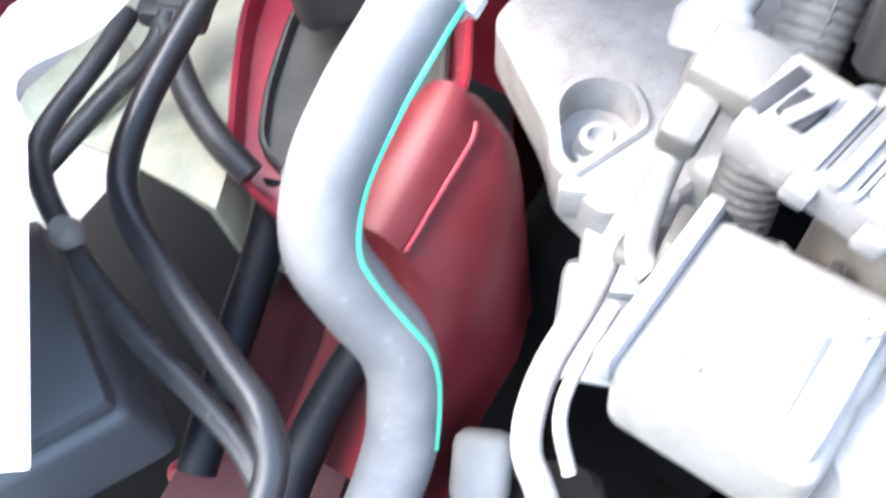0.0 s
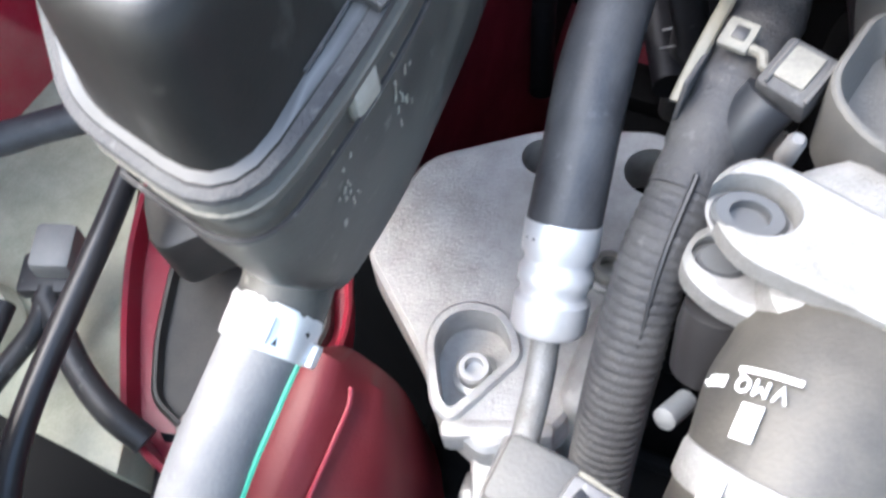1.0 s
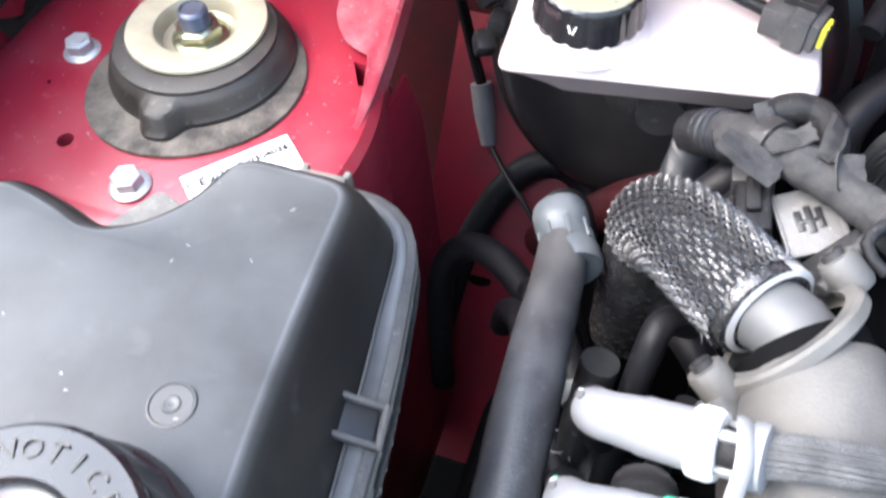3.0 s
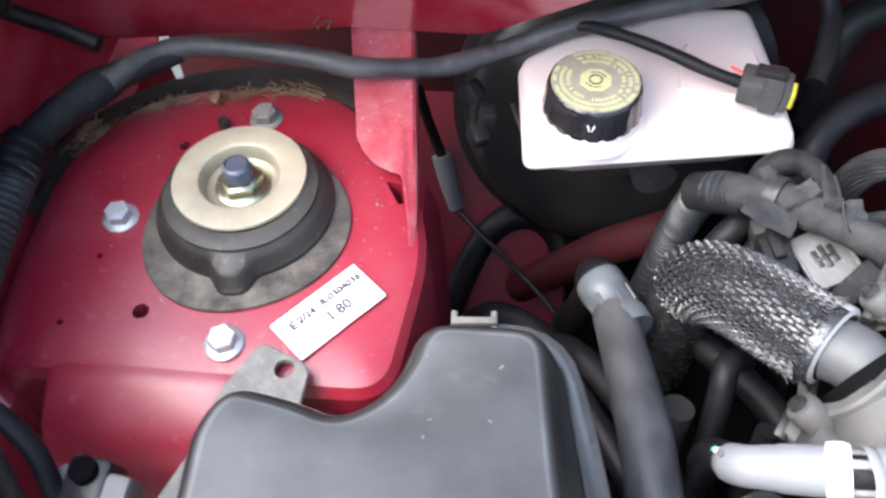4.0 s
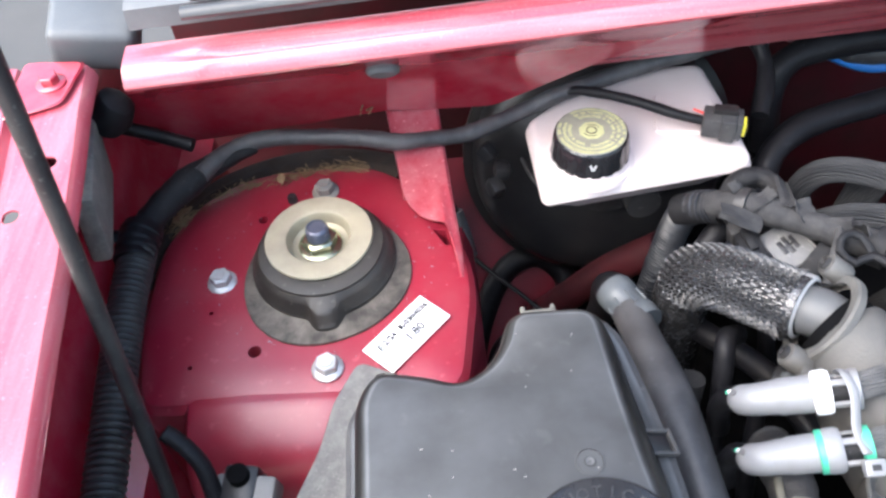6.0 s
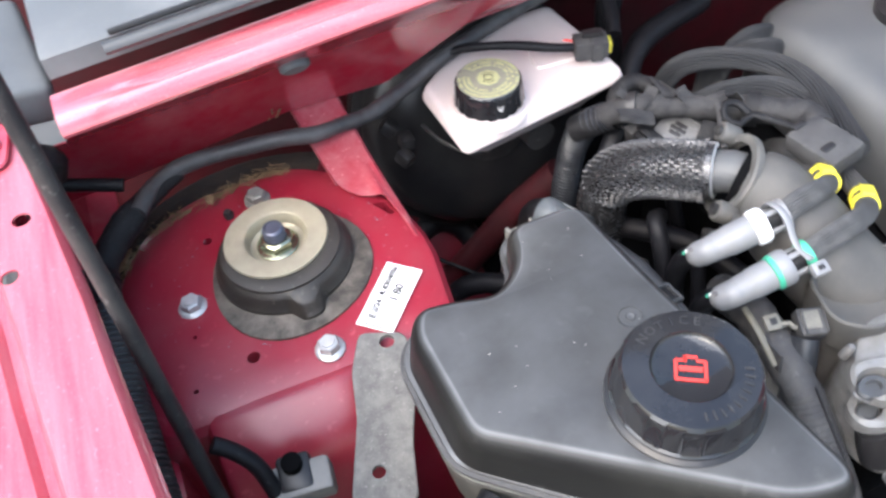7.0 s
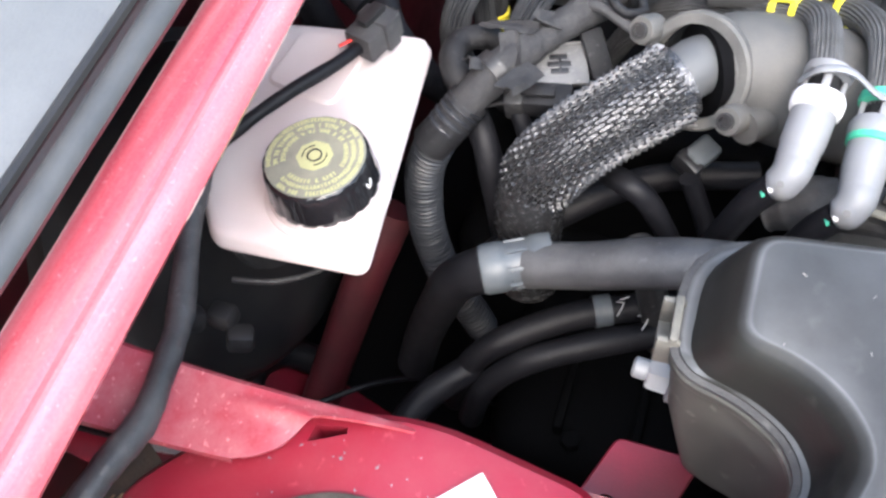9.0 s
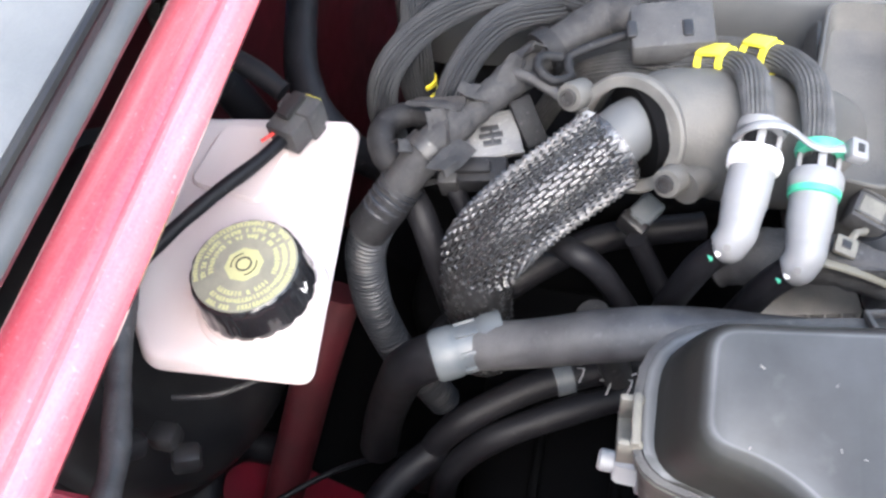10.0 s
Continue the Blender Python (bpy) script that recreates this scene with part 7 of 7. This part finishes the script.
ridge = [(-0.302, ((0.126, 0.66), (0.129, 0.71), (0.135, 0.738), (0.145, 0.752), (0.155, 0.748), (0.168, 0.722), (0.172, 0.64))),
         (-0.312, ((0.119, 0.66), (0.123, 0.72), (0.132, 0.757), (0.1455, 0.769), (0.1585, 0.757), (0.174, 0.735), (0.181, 0.64))),
         (-0.325, ((0.117, 0.66), (0.121, 0.722), (0.131, 0.760), (0.1480, 0.767), (0.1606, 0.7575), (0.181, 0.730), (0.189, 0.64))),
         (-0.350, ((0.116, 0.66), (0.120, 0.715), (0.131, 0.752), (0.1475, 0.760), (0.1606, 0.752), (0.186, 0.720), (0.196, 0.64))),
         (-0.371, ((0.116, 0.66), (0.120, 0.712), (0.131, 0.743), (0.1460, 0.751), (0.1598, 0.7445), (0.185, 0.714), (0.196, 0.64))),
         (-0.3735, ((0.116, 0.655), (0.121, 0.70), (0.132, 0.726), (0.1470, 0.733), (0.1595, 0.7410), (0.185, 0.713), (0.196, 0.64))),
         (-0.379, ((0.116, 0.65), (0.122, 0.685), (0.133, 0.700), (0.1500, 0.706), (0.1620, 0.728), (0.184, 0.710), (0.196, 0.64))),
         (-0.400, ((0.116, 0.64), (0.124, 0.67), (0.136, 0.682), (0.1520, 0.690), (0.1680, 0.706), (0.185, 0.698), (0.197, 0.63))),
         (-0.440, ((0.118, 0.62), (0.126, 0.65), (0.138, 0.664), (0.1540, 0.670), (0.1720, 0.676), (0.188, 0.670), (0.199, 0.61)))]
rows = []
for y, sec in ridge:
    line = [sec[0], *sec, sec[-1]]
    row = []
    for p, q, r, t in zip(line, line[1:], line[2:], line[3:]):
        for k in range(5):
            u = k / 5
            row.append(V(*(0.5 * (2 * q[i] + (r[i] - p[i]) * u + (2 * p[i] - 5 * q[i] + 4 * r[i] - t[i]) * u * u + (3 * q[i] - p[i] - 3 * r[i] + t[i]) * u**3) for i in (0, 1))))
    row.append(V(*sec[-1]))
    rows.append([V(p.x, y, p.y) for p in row])
bm = grid_rings(bmesh.new(), rows, False, False)
bm.faces.new([v for v in bm.verts][:len(rows[0])])
part("casting", bm, RED_MATT_SHADED, rl)
part("seam", tube([(0.1590, -0.3180, 0.7605), (0.1612, -0.3240, 0.7592), (0.1615, -0.3370, 0.7568), (0.1612, -0.3560, 0.7518), (0.1604, -0.3700, 0.7462)], 0.0010, 8), RED_DUSTY, rl)
single("lower_panel", sheet([(0.080, -0.372, 0.655), (0.150, -0.385, 0.66), (0.175, -0.52, 0.62), (0.085, -0.50, 0.62)], 0.002), RED_DEEP_SHADE, "red painted panel low beside the rail, deepened for shade", "body panel", "", "structure")
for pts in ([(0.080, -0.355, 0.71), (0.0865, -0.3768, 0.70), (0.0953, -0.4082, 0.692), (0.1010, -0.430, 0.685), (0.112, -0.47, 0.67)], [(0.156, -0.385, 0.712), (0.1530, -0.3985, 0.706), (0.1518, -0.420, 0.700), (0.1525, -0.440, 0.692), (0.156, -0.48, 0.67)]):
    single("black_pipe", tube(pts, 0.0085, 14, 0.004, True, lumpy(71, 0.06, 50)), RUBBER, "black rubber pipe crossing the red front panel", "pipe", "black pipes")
single("red_crossbar", rbox((0.16, 0.05, 0.04), pose(0.12, -0.50, 0.53, 0, 10, -35), 0.008, 3), RED_SHADED, "dull red slam panel corner", "body panel", "", "structure")
fb = thing("fuse_box", (0.03, -0.47, 0.68), "dusty grey plastic box at the front corner", "plastic box")
part("box", rbox((0.09, 0.10, 0.05), pose(0.048, -0.489, 0.715, 0, 0, -28), 0.006, 3), COVER_GREY, fb)
part("lid", rbox((0.084, 0.094, 0.012), pose(0.048, -0.489, 0.745, 0, 0, -28), 0.004, 2), COVER_GREY, fb)
single("dipstick_ring", lathe([(0.0045, 0), (0.0055, 0.006), (0.004, 0.010)], 16, pose(0.0740, -0.4330, 0.776)), SHEET, "pale grommet on the thin cable", "grommet")

# red lug with a hole, on the inner wall under the tank
lug = single("tank_lug", slab([(0.086, -0.092), (0.134, -0.110), (0.134, -0.150), (0.092, -0.135)], 0.7975, 0.8005, 0.004, 0.0008), RED_SHADED, "dark red steel lug with a drilled hole under the tank, darkened for shade", "bracket", "", "structure")
cut(lug, lathe([(0.0045, -0.02), (0.0045, 0.02)], 24, pose(0.1015, -0.1115, 0.80)))

# white wrapper with print, lying over the box at the front corner
wp = thing("plastic_wrapper", (0.05, -0.47, 0.752), "crumpled white plastic wrapper with green and yellow print", "wrapper")
rim_line = spline([(0.073, -0.378, 0.846), (0.086, -0.3805, 0.852), (0.0965, -0.3825, 0.854), (0.0985, -0.388, 0.854), (0.0965, -0.400, 0.853), (0.0885, -0.4145, 0.852), (0.092, -0.4225, 0.852), (0.105, -0.4305, 0.853), (0.135, -0.459, 0.853), (0.162, -0.487, 0.850)], 0.003)
foot_line = spline([(0.02, -0.41, 0.80), (0.03, -0.43, 0.775), (0.035, -0.45, 0.757), (0.04, -0.47, 0.753), (0.05, -0.49, 0.753), (0.07, -0.51, 0.753), (0.085, -0.52, 0.753)], 0.003)
rows = []
nr = len(rim_line)
for k, p in enumerate(rim_line):
    q = foot_line[min(len(foot_line) - 1, int(k / nr * len(foot_line)))]
    row = []
    for j in range(9):
        w = j / 8
        c = p.lerp(q, w)
        row.append(c + V(0, 0, 0.010 * math.sin(w * math.pi) + 0.004 * noise.noise((k * 0.3, j * 0.8, 2)) * math.sin(w * math.pi)))
    rows.append(row)
part("sheet", thick(grid_rings(bmesh.new(), rows, False, False), 0.0006), STRAP_WHITE, wp)
part("print_patch", slab([(0.0905, -0.3835), (0.0965, -0.3835), (0.0975, -0.3885), (0.0935, -0.389)], 0.8545, 0.8562, 0.0015, 0.0003), GREEN, wp, "green print")
part("print_patch", tube([(0.078, -0.3805, 0.853), (0.086, -0.3815, 0.8555), (0.0905, -0.3825, 0.8565)], 0.0007, 6), YELLOW_CLIP, wp, "yellow print")
part("print_patch", tube([(0.080, -0.392, 0.858), (0.084, -0.3915, 0.8585), (0.088, -0.3905, 0.858)], 0.0009, 6), GREEN, wp)

# grit and pale flecks on the tower
random.seed(12)
grit = []
for k in range(46):
    a, r = random.uniform(0, 6.283), random.uniform(0.062, 0.088)
    x, y = -0.008 + r * math.cos(a), -0.018 + r * 0.85 * math.sin(a)
    w = random.uniform(0.0004, 0.0013)
    grit.append(rbox((w, w * random.uniform(0.4, 1), 0.0004), pose(x, y, 0.8568, 0, 0, random.uniform(0, 180)), 0))
for k in range(60):
    x, y = random.uniform(0.02, 0.082), random.uniform(-0.10, 0.03)
    if math.hypot(x - 0.002, y + 0.016) < 0.064 or math.hypot(x - 0.055, y + 0.073) < 0.028:
        continue
    w = random.uniform(0.0004, 0.0017)
    grit.append(rbox((w, w * random.uniform(0.25, 0.8), 0.0004), pose(x, y, 0.8566, 0, 0, random.uniform(0, 180)), 0))
single("grit", join(*grit), LIGHT_GREY, "pale grit scattered over the red strut tower", "grit", "", "stuff")
